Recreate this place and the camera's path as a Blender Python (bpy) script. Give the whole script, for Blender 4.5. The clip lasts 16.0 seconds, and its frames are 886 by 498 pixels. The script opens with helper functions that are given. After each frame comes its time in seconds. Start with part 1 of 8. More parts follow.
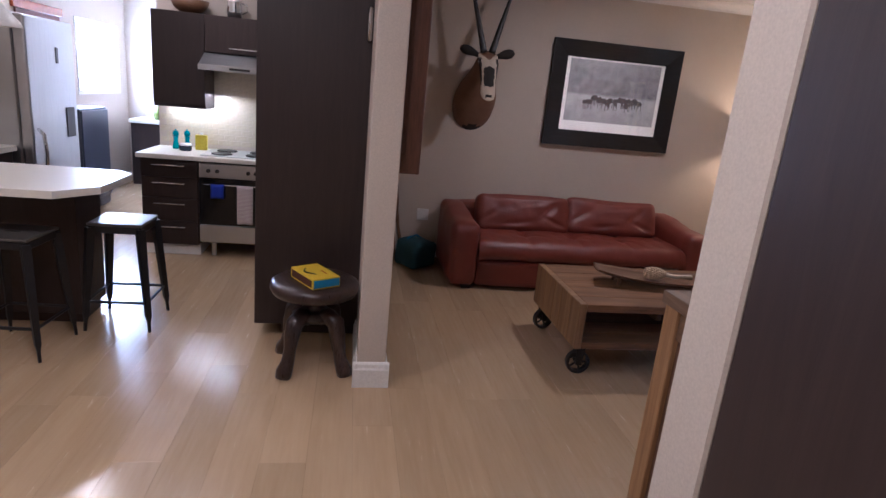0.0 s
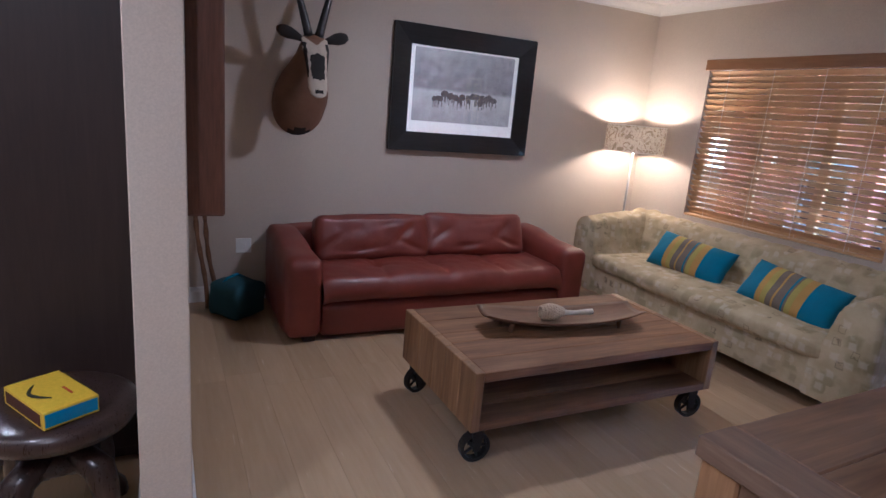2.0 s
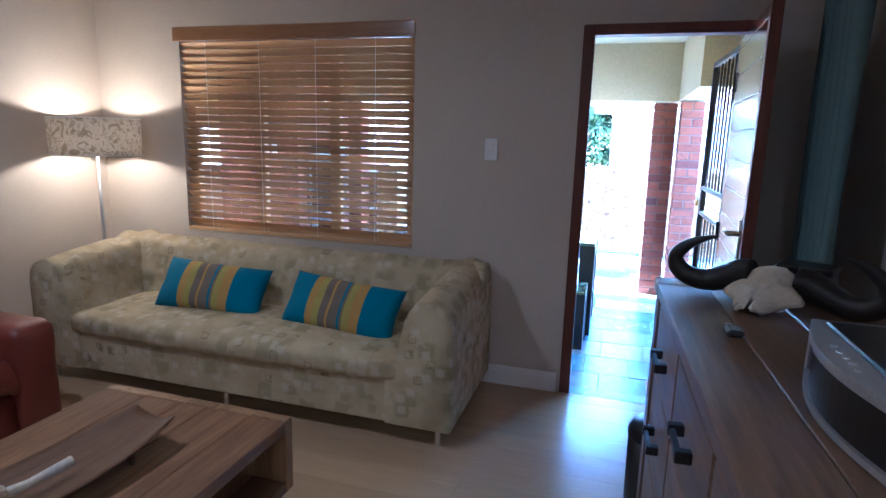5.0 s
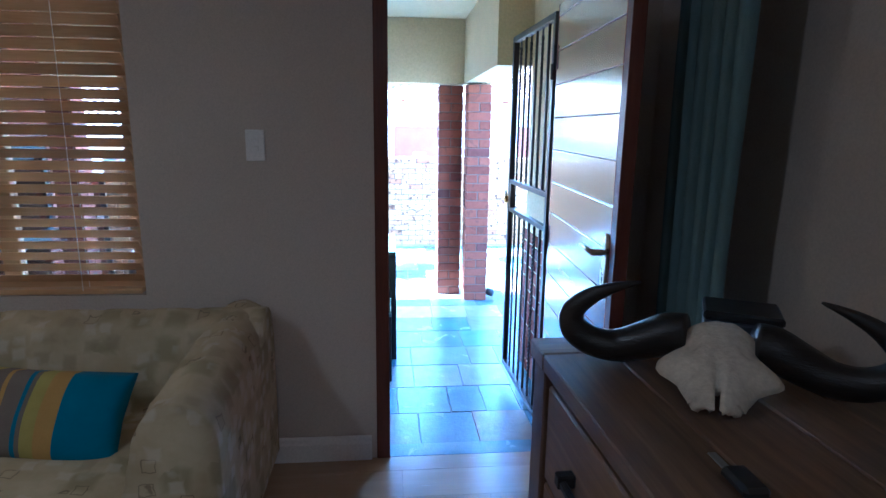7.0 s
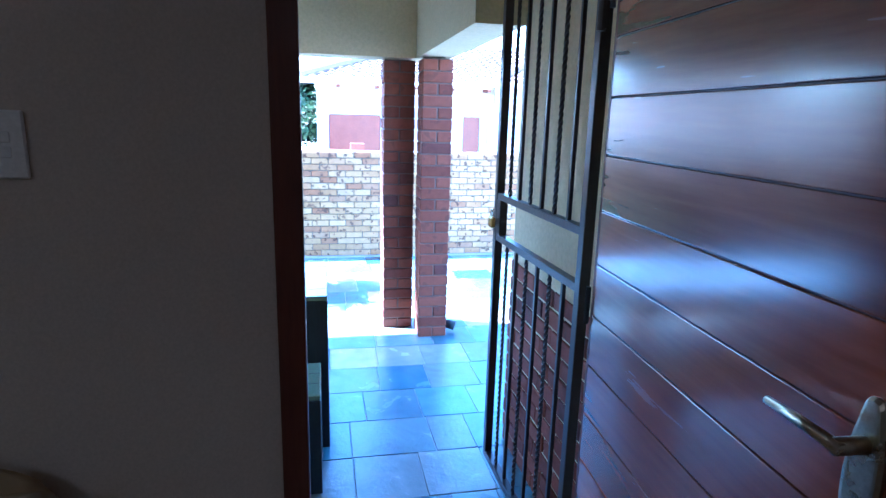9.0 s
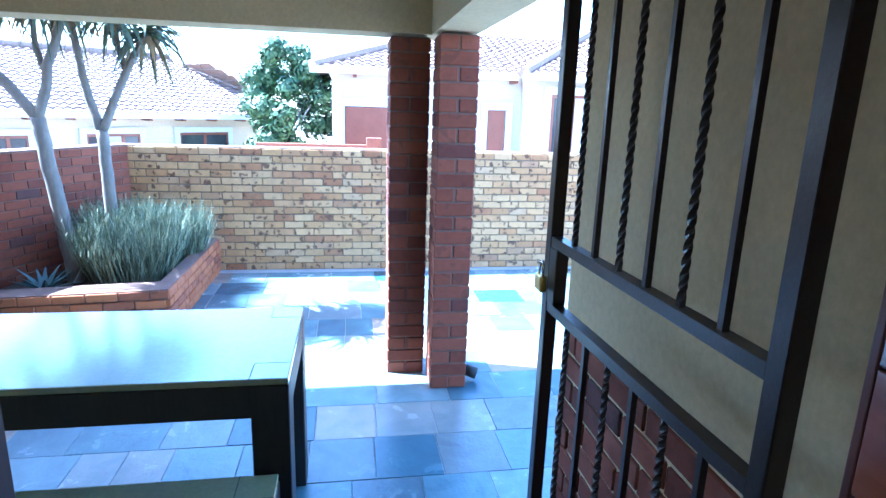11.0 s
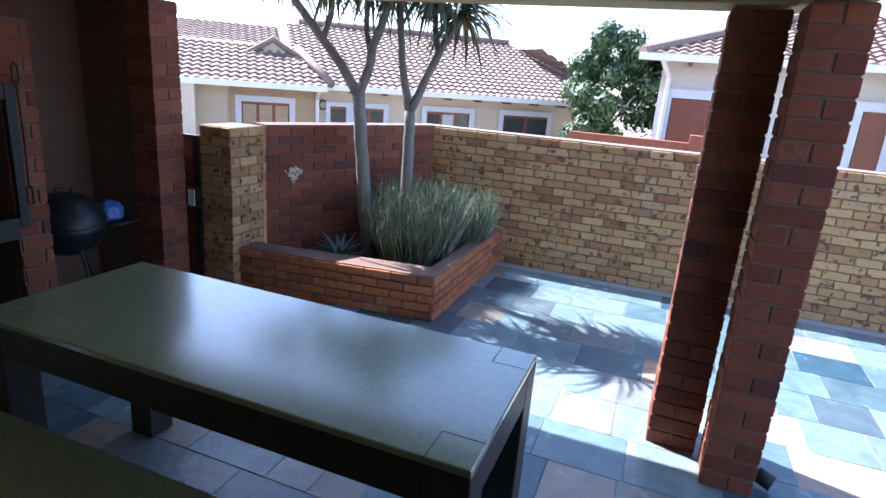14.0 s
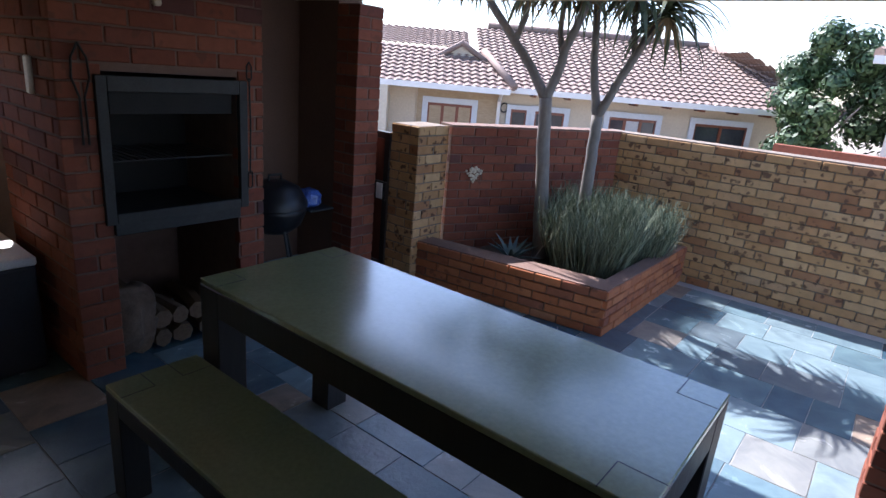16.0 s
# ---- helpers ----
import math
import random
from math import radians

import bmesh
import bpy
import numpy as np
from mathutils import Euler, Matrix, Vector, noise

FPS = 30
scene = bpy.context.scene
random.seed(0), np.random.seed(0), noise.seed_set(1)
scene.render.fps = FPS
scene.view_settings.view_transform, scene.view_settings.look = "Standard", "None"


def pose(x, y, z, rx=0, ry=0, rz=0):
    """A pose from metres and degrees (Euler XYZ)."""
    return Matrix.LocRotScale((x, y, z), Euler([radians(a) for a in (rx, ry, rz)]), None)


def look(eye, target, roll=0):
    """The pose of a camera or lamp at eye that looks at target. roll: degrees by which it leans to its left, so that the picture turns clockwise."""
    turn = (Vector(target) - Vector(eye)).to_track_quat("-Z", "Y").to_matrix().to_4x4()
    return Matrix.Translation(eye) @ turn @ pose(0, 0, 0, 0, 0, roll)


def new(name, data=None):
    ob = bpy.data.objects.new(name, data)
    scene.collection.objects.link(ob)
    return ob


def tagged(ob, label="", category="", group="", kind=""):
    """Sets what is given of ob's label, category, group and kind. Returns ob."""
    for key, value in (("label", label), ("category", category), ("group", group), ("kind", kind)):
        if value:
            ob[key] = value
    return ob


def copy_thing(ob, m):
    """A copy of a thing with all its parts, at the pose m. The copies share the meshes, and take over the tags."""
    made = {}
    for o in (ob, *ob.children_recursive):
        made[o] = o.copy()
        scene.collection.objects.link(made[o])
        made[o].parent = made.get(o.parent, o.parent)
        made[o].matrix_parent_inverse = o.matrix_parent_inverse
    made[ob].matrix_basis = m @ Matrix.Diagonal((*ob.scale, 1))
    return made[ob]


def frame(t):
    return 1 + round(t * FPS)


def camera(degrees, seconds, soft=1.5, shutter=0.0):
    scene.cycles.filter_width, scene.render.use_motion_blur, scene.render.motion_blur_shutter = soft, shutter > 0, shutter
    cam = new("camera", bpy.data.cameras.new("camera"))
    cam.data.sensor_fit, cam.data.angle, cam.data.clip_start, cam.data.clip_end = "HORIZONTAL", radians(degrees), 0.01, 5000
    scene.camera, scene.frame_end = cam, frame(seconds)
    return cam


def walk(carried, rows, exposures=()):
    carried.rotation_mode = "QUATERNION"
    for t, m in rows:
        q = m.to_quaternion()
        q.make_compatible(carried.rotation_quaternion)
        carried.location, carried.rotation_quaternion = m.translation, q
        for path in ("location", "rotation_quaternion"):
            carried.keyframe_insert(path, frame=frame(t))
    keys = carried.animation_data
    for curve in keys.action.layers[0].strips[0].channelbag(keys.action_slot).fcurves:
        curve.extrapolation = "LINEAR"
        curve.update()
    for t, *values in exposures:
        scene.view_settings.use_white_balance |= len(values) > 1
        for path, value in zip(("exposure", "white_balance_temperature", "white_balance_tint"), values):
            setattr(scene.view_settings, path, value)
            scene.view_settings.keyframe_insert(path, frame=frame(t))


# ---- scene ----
cam = camera(74.9, 16.0)
PATH = [
    (0, (1.356, 1.318, 1.553), (1.685, 3.222, 1.036), 5.5),
    (0.5, (1.34, 1.576, 1.563), (1.694, 3.474, 1.045), 5.5),
    (1, (1.355, 1.853, 1.552), (1.833, 3.727, 1.041), 5.7),
    (1.5, (1.432, 2.113, 1.538), (2.072, 3.942, 1.042), 5.6),
    (2, (1.527, 2.356, 1.533), (2.396, 4.094, 1.062), 5.1),
    (2.5, (1.66, 2.561, 1.515), (2.78, 4.157, 1.07), 4.5),
    (3, (1.798, 2.731, 1.513), (3.128, 4.164, 1.086), 3.8),
    (3.5, (1.926, 2.913, 1.503), (3.437, 4.156, 1.092), 3.3),
    (4, (2.081, 3.029, 1.484), (3.77, 4.025, 1.092), 2.5),
    (4.5, (2.276, 3.117, 1.486), (4.081, 3.887, 1.099), 1.8),
    (5, (2.457, 3.21, 1.474), (4.338, 3.773, 1.093), 1.6),
    (7.5, (3.605, 3.404, 1.493), (5.538, 3.111, 1.071), 1.0),
    (8, (3.899, 3.406, 1.492), (5.822, 3.058, 1.064), 1.3),
    (8.5, (4.225, 3.395, 1.493), (6.141, 3.019, 1.058), 1.2),
    (9, (4.537, 3.348, 1.479), (6.447, 2.951, 1.038), 1.6),
    (11.5, (5.555, 3.131, 1.489), (7.478, 2.879, 0.998), 2.1),
    (12, (5.657, 3.107, 1.494), (7.591, 2.998, 0.995), 2.7),
    (12.5, (5.784, 3.081, 1.497), (7.717, 3.121, 0.987), 3.1),
    (13, (5.915, 3.053, 1.494), (7.826, 3.327, 0.971), 3.5),
    (13.5, (5.98, 3.063, 1.499), (7.845, 3.542, 0.96), 4.2),
    (14, (6.031, 3.056, 1.51), (7.829, 3.729, 0.949), 4.5),
    (14.5, (6.043, 3.064, 1.505), (7.767, 3.901, 0.934), 4.8),
    (15, (6.052, 3.117, 1.485), (7.714, 4.069, 0.91), 4.9),
    (15.5, (6.053, 3.118, 1.493), (7.642, 4.183, 0.907), 5.0),
    (16, (6.05, 3.126, 1.496), (7.566, 4.287, 0.901), 5.1),
]

# exposure follows the clip's automatic camera: indoors open, outdoors closed
EXPOSURES = [(0.0, 5.8, 4750, 22), (1.2, 5.7, 4600, 20), (1.9, 6.0, 4320, 17), (2.5, 6.3, 4110, 13), (4.0, 6.0, 4020, 11), (5.2, 5.6, 3970, 8), (7.5, 4.85, 4000, 4), (8.5, 4.3, 3920, 6), (9.2, 4.1, 3920, 6),
             (11.3, 3.3, 4570, 5), (12.5, 2.5, 5280, 12), (14.0, 1.88, 5550, 16), (16.0, 1.48, 5750, 18)]
walk(cam, [(t, look(eye, target, roll)) for t, eye, target, roll in PATH], EXPOSURES)

# ---- world, sun and lamps ----
SUN_DIR = Vector((0.25, 0.80, 1.0)).normalized()
world = bpy.data.worlds.new("sky_world")
scene.world = world
world.use_nodes = True
wn = world.node_tree
sky = wn.nodes.new("ShaderNodeTexSky")
sky.sky_type = "NISHITA"
sky.sun_disc = False
sky.sun_elevation = math.asin(SUN_DIR.z)
sky.sun_rotation = math.atan2(SUN_DIR.x, SUN_DIR.y)
sky.air_density, sky.dust_density = 1.0, 1.0
wn.links.new(sky.outputs[0], wn.nodes["Background"].inputs[0])
wn.nodes["Background"].inputs[1].default_value = 0.15
sun_data = bpy.data.lights.new("sun", "SUN")
sun_data.energy, sun_data.angle, sun_data.color = 5.0, radians(0.53), (1.0, 0.95, 0.88)
sun = new("sun", sun_data)
sun.matrix_world = look((0, 0, 0), -SUN_DIR)


def lamp_area(name, eye, target, size, power, colour, size_y=None):
    d = bpy.data.lights.new(name, "AREA")
    d.energy, d.color, d.size = power, colour, size
    d.shape = "DISK"
    if size_y:
        d.shape, d.size_y = "RECTANGLE", size_y
    ob = new(name, d)
    ob.matrix_world = look(eye, target)
    return ob


def lamp_point(name, at, power, colour, radius=0.04):
    d = bpy.data.lights.new(name, "POINT")
    d.energy, d.color, d.shadow_soft_size = power, colour, radius
    ob = new(name, d)
    ob.location = at
    return ob


NEUTRAL = (1.0, 0.80, 0.58)
lamp_point("reading_lamp_bulb", (5.42, 6.44, 1.42), 0.46, (1.0, 0.66, 0.34), 0.045)
# the last entry is a made-up fill lamp that brightens the living room
DOWNLIGHTS_AND_FILL = [(0.45, 3.3, 0.31), (0.15, 5.9, 0.20), (-1.0, 3.6, 0.22), (1.0, 2.0, 0.40), (-1.0, 6.6, 0.26), (3.5, 5.2, 0.38)]
for dx, dy, power in DOWNLIGHTS_AND_FILL:
    lamp_area("downlight_and_fill_bulb", (dx, dy, 2.585), (dx, dy, 0), 0.10, power, NEUTRAL)
lamp_area("scullery_daylight", (-1.60, 9.05, 1.55), (0, 8.2, 1.3), 0.9, 0.36, (0.85, 0.93, 1.0), 0.7)
lamp_area("hood_strip_bulb", (0.05, 6.80, 1.36), (0.05, 6.8, 0.9), 0.5, 0.13, (1.0, 0.93, 0.8), 0.03)

# ---- materials ----
def mat_base(name, rough=0.6, metal=0.0, spec=0.5, coat=0.0):
    m = bpy.data.materials.new(name)
    m.use_nodes = True
    b = m.node_tree.nodes["Principled BSDF"]
    b.inputs["Roughness"].default_value = rough
    b.inputs["Metallic"].default_value = metal
    b.inputs["Specular IOR Level"].default_value = spec
    b.inputs["Coat Weight"].default_value = coat
    b.inputs["Coat Roughness"].default_value = 0.15
    return m, m.node_tree, b


def link(nt, a, b):
    nt.links.new(a, b)


def coords(nt, scale=(1, 1, 1), kind="Object"):
    c = nt.nodes.new("ShaderNodeTexCoord")
    mp = nt.nodes.new("ShaderNodeMapping")
    mp.inputs["Scale"].default_value = scale
    link(nt, c.outputs[kind], mp.inputs[0])
    return mp.outputs[0]


def noise_tex(nt, vec, scale, detail=4, rough=0.6, distort=0.0):
    n = nt.nodes.new("ShaderNodeTexNoise")
    n.inputs["Scale"].default_value, n.inputs["Detail"].default_value = scale, detail
    n.inputs["Roughness"].default_value, n.inputs["Distortion"].default_value = rough, distort
    if vec is not None:
        link(nt, vec, n.inputs["Vector"])
    return n.outputs["Fac"]


def ramp(nt, fac, stops):
    r = nt.nodes.new("ShaderNodeValToRGB")
    e = r.color_ramp.elements
    while len(e) < len(stops):
        e.new(0.5)
    for el, (p, c) in zip(e, stops):
        el.position, el.color = p, (*c, 1)
    link(nt, fac, r.inputs[0])
    return r.outputs[0]


def mix(nt, fac, a, b, mode="MIX"):
    n = nt.nodes.new("ShaderNodeMix")
    n.data_type, n.blend_type = "RGBA", mode
    for v, s in ((fac, n.inputs[0]), (a, n.inputs[6]), (b, n.inputs[7])):
        if isinstance(v, (int, float)):
            s.default_value = v
        elif isinstance(v, tuple):
            s.default_value = (*v, 1)
        else:
            link(nt, v, s)
    return n.outputs[2]


def bump(nt, b, height, strength=0.3, dist=0.01):
    n = nt.nodes.new("ShaderNodeBump")
    n.inputs["Strength"].default_value, n.inputs["Distance"].default_value = strength, dist
    link(nt, height, n.inputs["Height"])
    link(nt, n.outputs[0], b.inputs["Normal"])


def rough_var(nt, b, fac, lo, hi):
    n = nt.nodes.new("ShaderNodeMapRange")
    n.inputs["To Min"].default_value, n.inputs["To Max"].default_value = lo, hi
    link(nt, fac, n.inputs[0])
    link(nt, n.outputs[0], b.inputs["Roughness"])


def rand_val(nt, lo, hi):
    o = nt.nodes.new("ShaderNodeObjectInfo")
    n = nt.nodes.new("ShaderNodeMapRange")
    n.inputs["To Min"].default_value, n.inputs["To Max"].default_value = lo, hi
    link(nt, o.outputs["Random"], n.inputs[0])
    return n.outputs[0]


def rand_ramp(nt, stops):
    o = nt.nodes.new("ShaderNodeObjectInfo")
    return ramp(nt, o.outputs["Random"], stops)


def mottled(name, c1, c2, rough=0.6, scale=6, fine=80, bumps=0.1, metal=0.0, coat=0.0, spec=0.5, stretch=(1, 1, 1), kind="Object"):
    """Two-scale variation between two close colours, with fine relief."""
    m, nt, b = mat_base(name, rough, metal, spec, coat)
    v = coords(nt, stretch, kind)
    big, small = noise_tex(nt, v, scale, 5), noise_tex(nt, v, fine, 3)
    col = ramp(nt, big, [(0.3, c1), (0.7, c2)])
    col = mix(nt, 0.25, col, ramp(nt, small, [(0.25, tuple(x * 0.6 for x in c1)), (0.75, tuple(min(1, x * 1.25) for x in c2))]))
    link(nt, col, b.inputs["Base Color"])
    rough_var(nt, b, big, max(0.03, rough - 0.08), min(1, rough + 0.1))
    if bumps:
        bump(nt, b, small, bumps, 0.004)
    return m


def wood(name, dark, mid, light, rough=0.5, axis=0, scale=1.0, coat=0.0, knots=True, per_piece=True, spread=(0.75, 1.2), relief=0.25):
    """Sawn wood with grain along one axis."""
    m, nt, b = mat_base(name, rough, 0, 0.4, coat)
    st = [14.0 * scale] * 3
    st[axis] = 1.1 * scale
    v = coords(nt, tuple(st))
    if per_piece:
        add = nt.nodes.new("ShaderNodeVectorMath")
        comb = nt.nodes.new("ShaderNodeCombineXYZ")
        r = rand_val(nt, 0, 40)
        for i in range(3):
            link(nt, r, comb.inputs[i])
        link(nt, v, add.inputs[0])
        link(nt, comb.outputs[0], add.inputs[1])
        v = add.outputs[0]
    g = noise_tex(nt, v, 1.6, 8, 0.65, 1.2)
    f = noise_tex(nt, v, 9.0, 4, 0.6)
    col = ramp(nt, g, [(0.25, dark), (0.5, mid), (0.75, light)])
    col = mix(nt, 0.35, col, ramp(nt, f, [(0.3, dark), (0.7, light)]))
    if knots:
        v2 = coords(nt, tuple(x * 0.25 for x in st))
        k = noise_tex(nt, v2, 2.2, 2, 0.5)
        col = mix(nt, ramp(nt, k, [(0.64, (0, 0, 0)), (0.74, (0.75, 0.75, 0.75))]), col, tuple(x * 0.45 for x in dark))
    if per_piece:
        hsv = nt.nodes.new("ShaderNodeHueSaturation")
        link(nt, rand_val(nt, *spread), hsv.inputs["Value"])
        link(nt, col, hsv.inputs["Color"])
        col = hsv.outputs[0]
    link(nt, col, b.inputs["Base Color"])
    rough_var(nt, b, f, max(0.05, rough - 0.1), min(1, rough + 0.15))
    bump(nt, b, g, relief, 0.003)
    return m


def brick_mat(name, stops, fleck=0.5, fleck_colour=(0.07, 0.04, 0.03), rough=0.85, at=0.60, scale=14):
    m, nt, b = mat_base(name, rough, 0, 0.3)
    v = coords(nt, (1, 1, 1))
    add = nt.nodes.new("ShaderNodeVectorMath")
    comb = nt.nodes.new("ShaderNodeCombineXYZ")
    r = rand_val(nt, 0, 60)
    for i in range(3):
        link(nt, r, comb.inputs[i])
    link(nt, v, add.inputs[0])
    link(nt, comb.outputs[0], add.inputs[1])
    v = add.outputs[0]
    col = rand_ramp(nt, stops)
    n1, n2, n3 = noise_tex(nt, v, 14, 4, 0.6), noise_tex(nt, v, 120, 3), noise_tex(nt, v, scale, 2, 0.4)
    col = mix(nt, 0.45, col, ramp(nt, n1, [(0.2, (0.5, 0.47, 0.45)), (0.8, (1.3, 1.25, 1.2))]), "MULTIPLY")
    spots = ramp(nt, n3, [(at, (0, 0, 0)), (at + 0.07, (fleck, fleck, fleck))])
    col = mix(nt, spots, col, fleck_colour)
    link(nt, col, b.inputs["Base Color"])
    bump(nt, b, n2, 0.5, 0.004)
    return m


def glass_mat(name, tint=(1, 1, 1), rough=0.0):
    m, nt, b = mat_base(name, rough)
    b.inputs["Transmission Weight"].default_value = 1.0
    b.inputs["Base Color"].default_value = (*tint, 1)
    b.inputs["IOR"].default_value = 1.45
    return m


def emit_mat(name, colour, strength):
    m, nt, b = mat_base(name)
    b.inputs["Emission Color"].default_value = (*colour, 1)
    b.inputs["Emission Strength"].default_value = strength
    return m


M = {}
M["plaster"] = mottled("plaster_warm_white", (0.525, 0.455, 0.385), (0.575, 0.505, 0.43), 0.8, 1.5, 160, 0.035)
M["white_trim"] = mottled("white_gloss_paint", (0.74, 0.72, 0.69), (0.80, 0.78, 0.75), 0.4, 3, 90, 0.03)
M["ceiling"] = mottled("ceiling_white", (0.76, 0.75, 0.73), (0.80, 0.79, 0.77), 0.85, 2, 120, 0.05)
M["cream"] = mottled("cream_plaster", (0.57, 0.445, 0.24), (0.65, 0.52, 0.30), 0.85, 1.3, 60, 0.25)
M["laminate"] = wood("laminate_pale_oak", (0.40, 0.275, 0.155), (0.46, 0.325, 0.19), (0.50, 0.365, 0.225), 0.2, 1, 0.4, 0.25, False, True, (0.90, 1.06), 0.03)
M["espresso"] = wood("espresso_melamine", (0.020, 0.013, 0.012), (0.030, 0.019, 0.017), (0.042, 0.027, 0.024), 0.42, 2, 0.7, 0.0, False)
M["worktop"] = mottled("pale_stone_worktop", (0.69, 0.66, 0.60), (0.73, 0.70, 0.64), 0.3, 4, 240, 0.0)
M["steel"] = mottled("brushed_steel", (0.50, 0.51, 0.53), (0.62, 0.63, 0.65), 0.32, 3, 200, 0.05, 1.0, 0, 0.5, (1, 30, 1))
M["chrome"] = mottled("chrome", (0.72, 0.72, 0.73), (0.8, 0.8, 0.8), 0.12, 4, 100, 0.0, 1.0)
M["old_brass"] = mottled("worn_brass", (0.42, 0.35, 0.24), (0.58, 0.51, 0.38), 0.28, 25, 140, 0.1, 1.0)
M["black_metal"] = mottled("black_painted_metal", (0.012, 0.012, 0.014), (0.022, 0.022, 0.025), 0.4, 8, 120, 0.08, 0.3)
M["iron"] = mottled("dark_cast_iron", (0.02, 0.019, 0.018), (0.045, 0.042, 0.04), 0.5, 20, 150, 0.3, 0.7)
M["gate_iron"] = mottled("bronze_brown_gate_paint", (0.030, 0.020, 0.018), (0.046, 0.031, 0.027), 0.33, 9, 140, 0.12, 0.1)
M["leather"] = mottled("oxblood_leather", (0.125, 0.024, 0.016), (0.195, 0.040, 0.025), 0.43, 3.5, 160, 0.16, 0, 0.05)
M["reclaimed"] = wood("reclaimed_pine", (0.060, 0.026, 0.011), (0.175, 0.085, 0.037), (0.32, 0.175, 0.08), 0.6, 0, 0.5, 0.0, True, True, (0.55, 1.25))
M["reclaimed_z"] = wood("reclaimed_pine_upright", (0.13, 0.062, 0.026), (0.27, 0.15, 0.068), (0.41, 0.25, 0.12), 0.5, 2, 0.5, 0.0, True, True, (0.75, 1.2))
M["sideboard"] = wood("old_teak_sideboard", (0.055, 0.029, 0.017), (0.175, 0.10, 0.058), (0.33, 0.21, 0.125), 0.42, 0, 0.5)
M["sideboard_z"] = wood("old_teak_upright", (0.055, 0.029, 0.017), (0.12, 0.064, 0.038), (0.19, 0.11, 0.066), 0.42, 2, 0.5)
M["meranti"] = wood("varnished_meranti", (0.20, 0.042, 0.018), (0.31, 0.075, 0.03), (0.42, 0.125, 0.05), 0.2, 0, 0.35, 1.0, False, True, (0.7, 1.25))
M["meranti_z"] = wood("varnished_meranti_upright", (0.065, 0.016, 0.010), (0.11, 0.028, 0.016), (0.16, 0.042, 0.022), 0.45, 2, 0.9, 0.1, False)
M["blind_wood"] = wood("honey_wood_slat", (0.56, 0.32, 0.14), (0.66, 0.42, 0.20), (0.74, 0.50, 0.26), 0.34, 1, 1.0, 0.2, False)
M["carved"] = wood("dark_carved_wood", (0.018, 0.010, 0.009), (0.034, 0.019, 0.016), (0.06, 0.035, 0.028), 0.28, 2, 1.2, 0.35, False)
M["bowl_wood"] = wood("brown_carved_dish", (0.10, 0.048, 0.024), (0.17, 0.085, 0.045), (0.25, 0.14, 0.075), 0.4, 0, 1.2)
M["black_frame"] = wood("black_stained_frame", (0.006, 0.006, 0.007), (0.012, 0.012, 0.013), (0.022, 0.021, 0.021), 0.35, 0, 1.5, 0.1, False)
M["teal_cloth"] = mottled("teal_cotton", (0.012, 0.14, 0.25), (0.02, 0.19, 0.33), 0.85, 12, 400, 0.35)
M["patio_paint"] = mottled("olive_painted_tabletop", (0.22, 0.25, 0.135), (0.28, 0.31, 0.18), 0.22, 2.5, 60, 0.03, 0, 1.0)
M["patio_wood"] = wood("black_brown_patio_wood", (0.014, 0.012, 0.011), (0.024, 0.020, 0.018), (0.038, 0.032, 0.028), 0.4, 2, 1.0, 0.0, False)
M["soil"] = mottled("garden_soil", (0.03, 0.019, 0.012), (0.07, 0.045, 0.03), 0.95, 20, 120, 0.8)
M["mortar"] = mottled("grey_mortar", (0.15, 0.115, 0.085), (0.22, 0.175, 0.135), 0.95, 15, 200, 0.5)
M["joint"] = mottled("pale_tile_grout", (0.26, 0.255, 0.25), (0.34, 0.335, 0.325), 0.9, 9, 160, 0.4)
M["mortar_dark"] = mottled("dark_mortar", (0.14, 0.085, 0.065), (0.20, 0.125, 0.095), 0.95, 15, 200, 0.5)
M["brick_tan"] = brick_mat("tan_face_brick", [(0.0, (0.38, 0.205, 0.09)), (0.3, (0.46, 0.275, 0.125)), (0.55, (0.52, 0.335, 0.17)), (0.8, (0.43, 0.245, 0.115)), (0.92, (0.29, 0.13, 0.06)), (1.0, (0.46, 0.30, 0.165))], 0.85, (0.075, 0.038, 0.025), 0.85, 0.60, 20)
M["brick_red"] = brick_mat("red_brown_face_brick", [(0.0, (0.17, 0.052, 0.032)), (0.4, (0.24, 0.078, 0.045)), (0.75, (0.27, 0.095, 0.056)), (0.95, (0.16, 0.055, 0.040)), (1.0, (0.10, 0.05, 0.05))], 0.4)
M["brick_orange"] = brick_mat("orange_clay_brick", [(0.0, (0.36, 0.12, 0.05)), (0.4, (0.45, 0.17, 0.075)), (0.7, (0.36, 0.13, 0.062)), (0.9, (0.25, 0.09, 0.055)), (1.0, (0.46, 0.22, 0.12))], 0.5)
M["soot"] = mottled("sooty_steel", (0.010, 0.010, 0.010), (0.022, 0.020, 0.019), 0.7, 8, 100, 0.3, 0.4)
M["galv"] = mottled("dull_braai_steel", (0.03, 0.03, 0.03), (0.055, 0.055, 0.054), 0.6, 8, 80, 0.1, 0.6)
M["white_plastic"] = mottled("white_plastic", (0.76, 0.75, 0.74), (0.8, 0.79, 0.78), 0.35, 5, 90, 0.0)
M["horn"] = mottled("black_horn", (0.010, 0.009, 0.009), (0.022, 0.019, 0.018), 0.38, 10, 60, 0.4, 0, 0.1, 0.5, (1, 1, 4))
M["bone"] = mottled("old_bone", (0.55, 0.47, 0.36), (0.72, 0.65, 0.53), 0.7, 14, 90, 0.5)
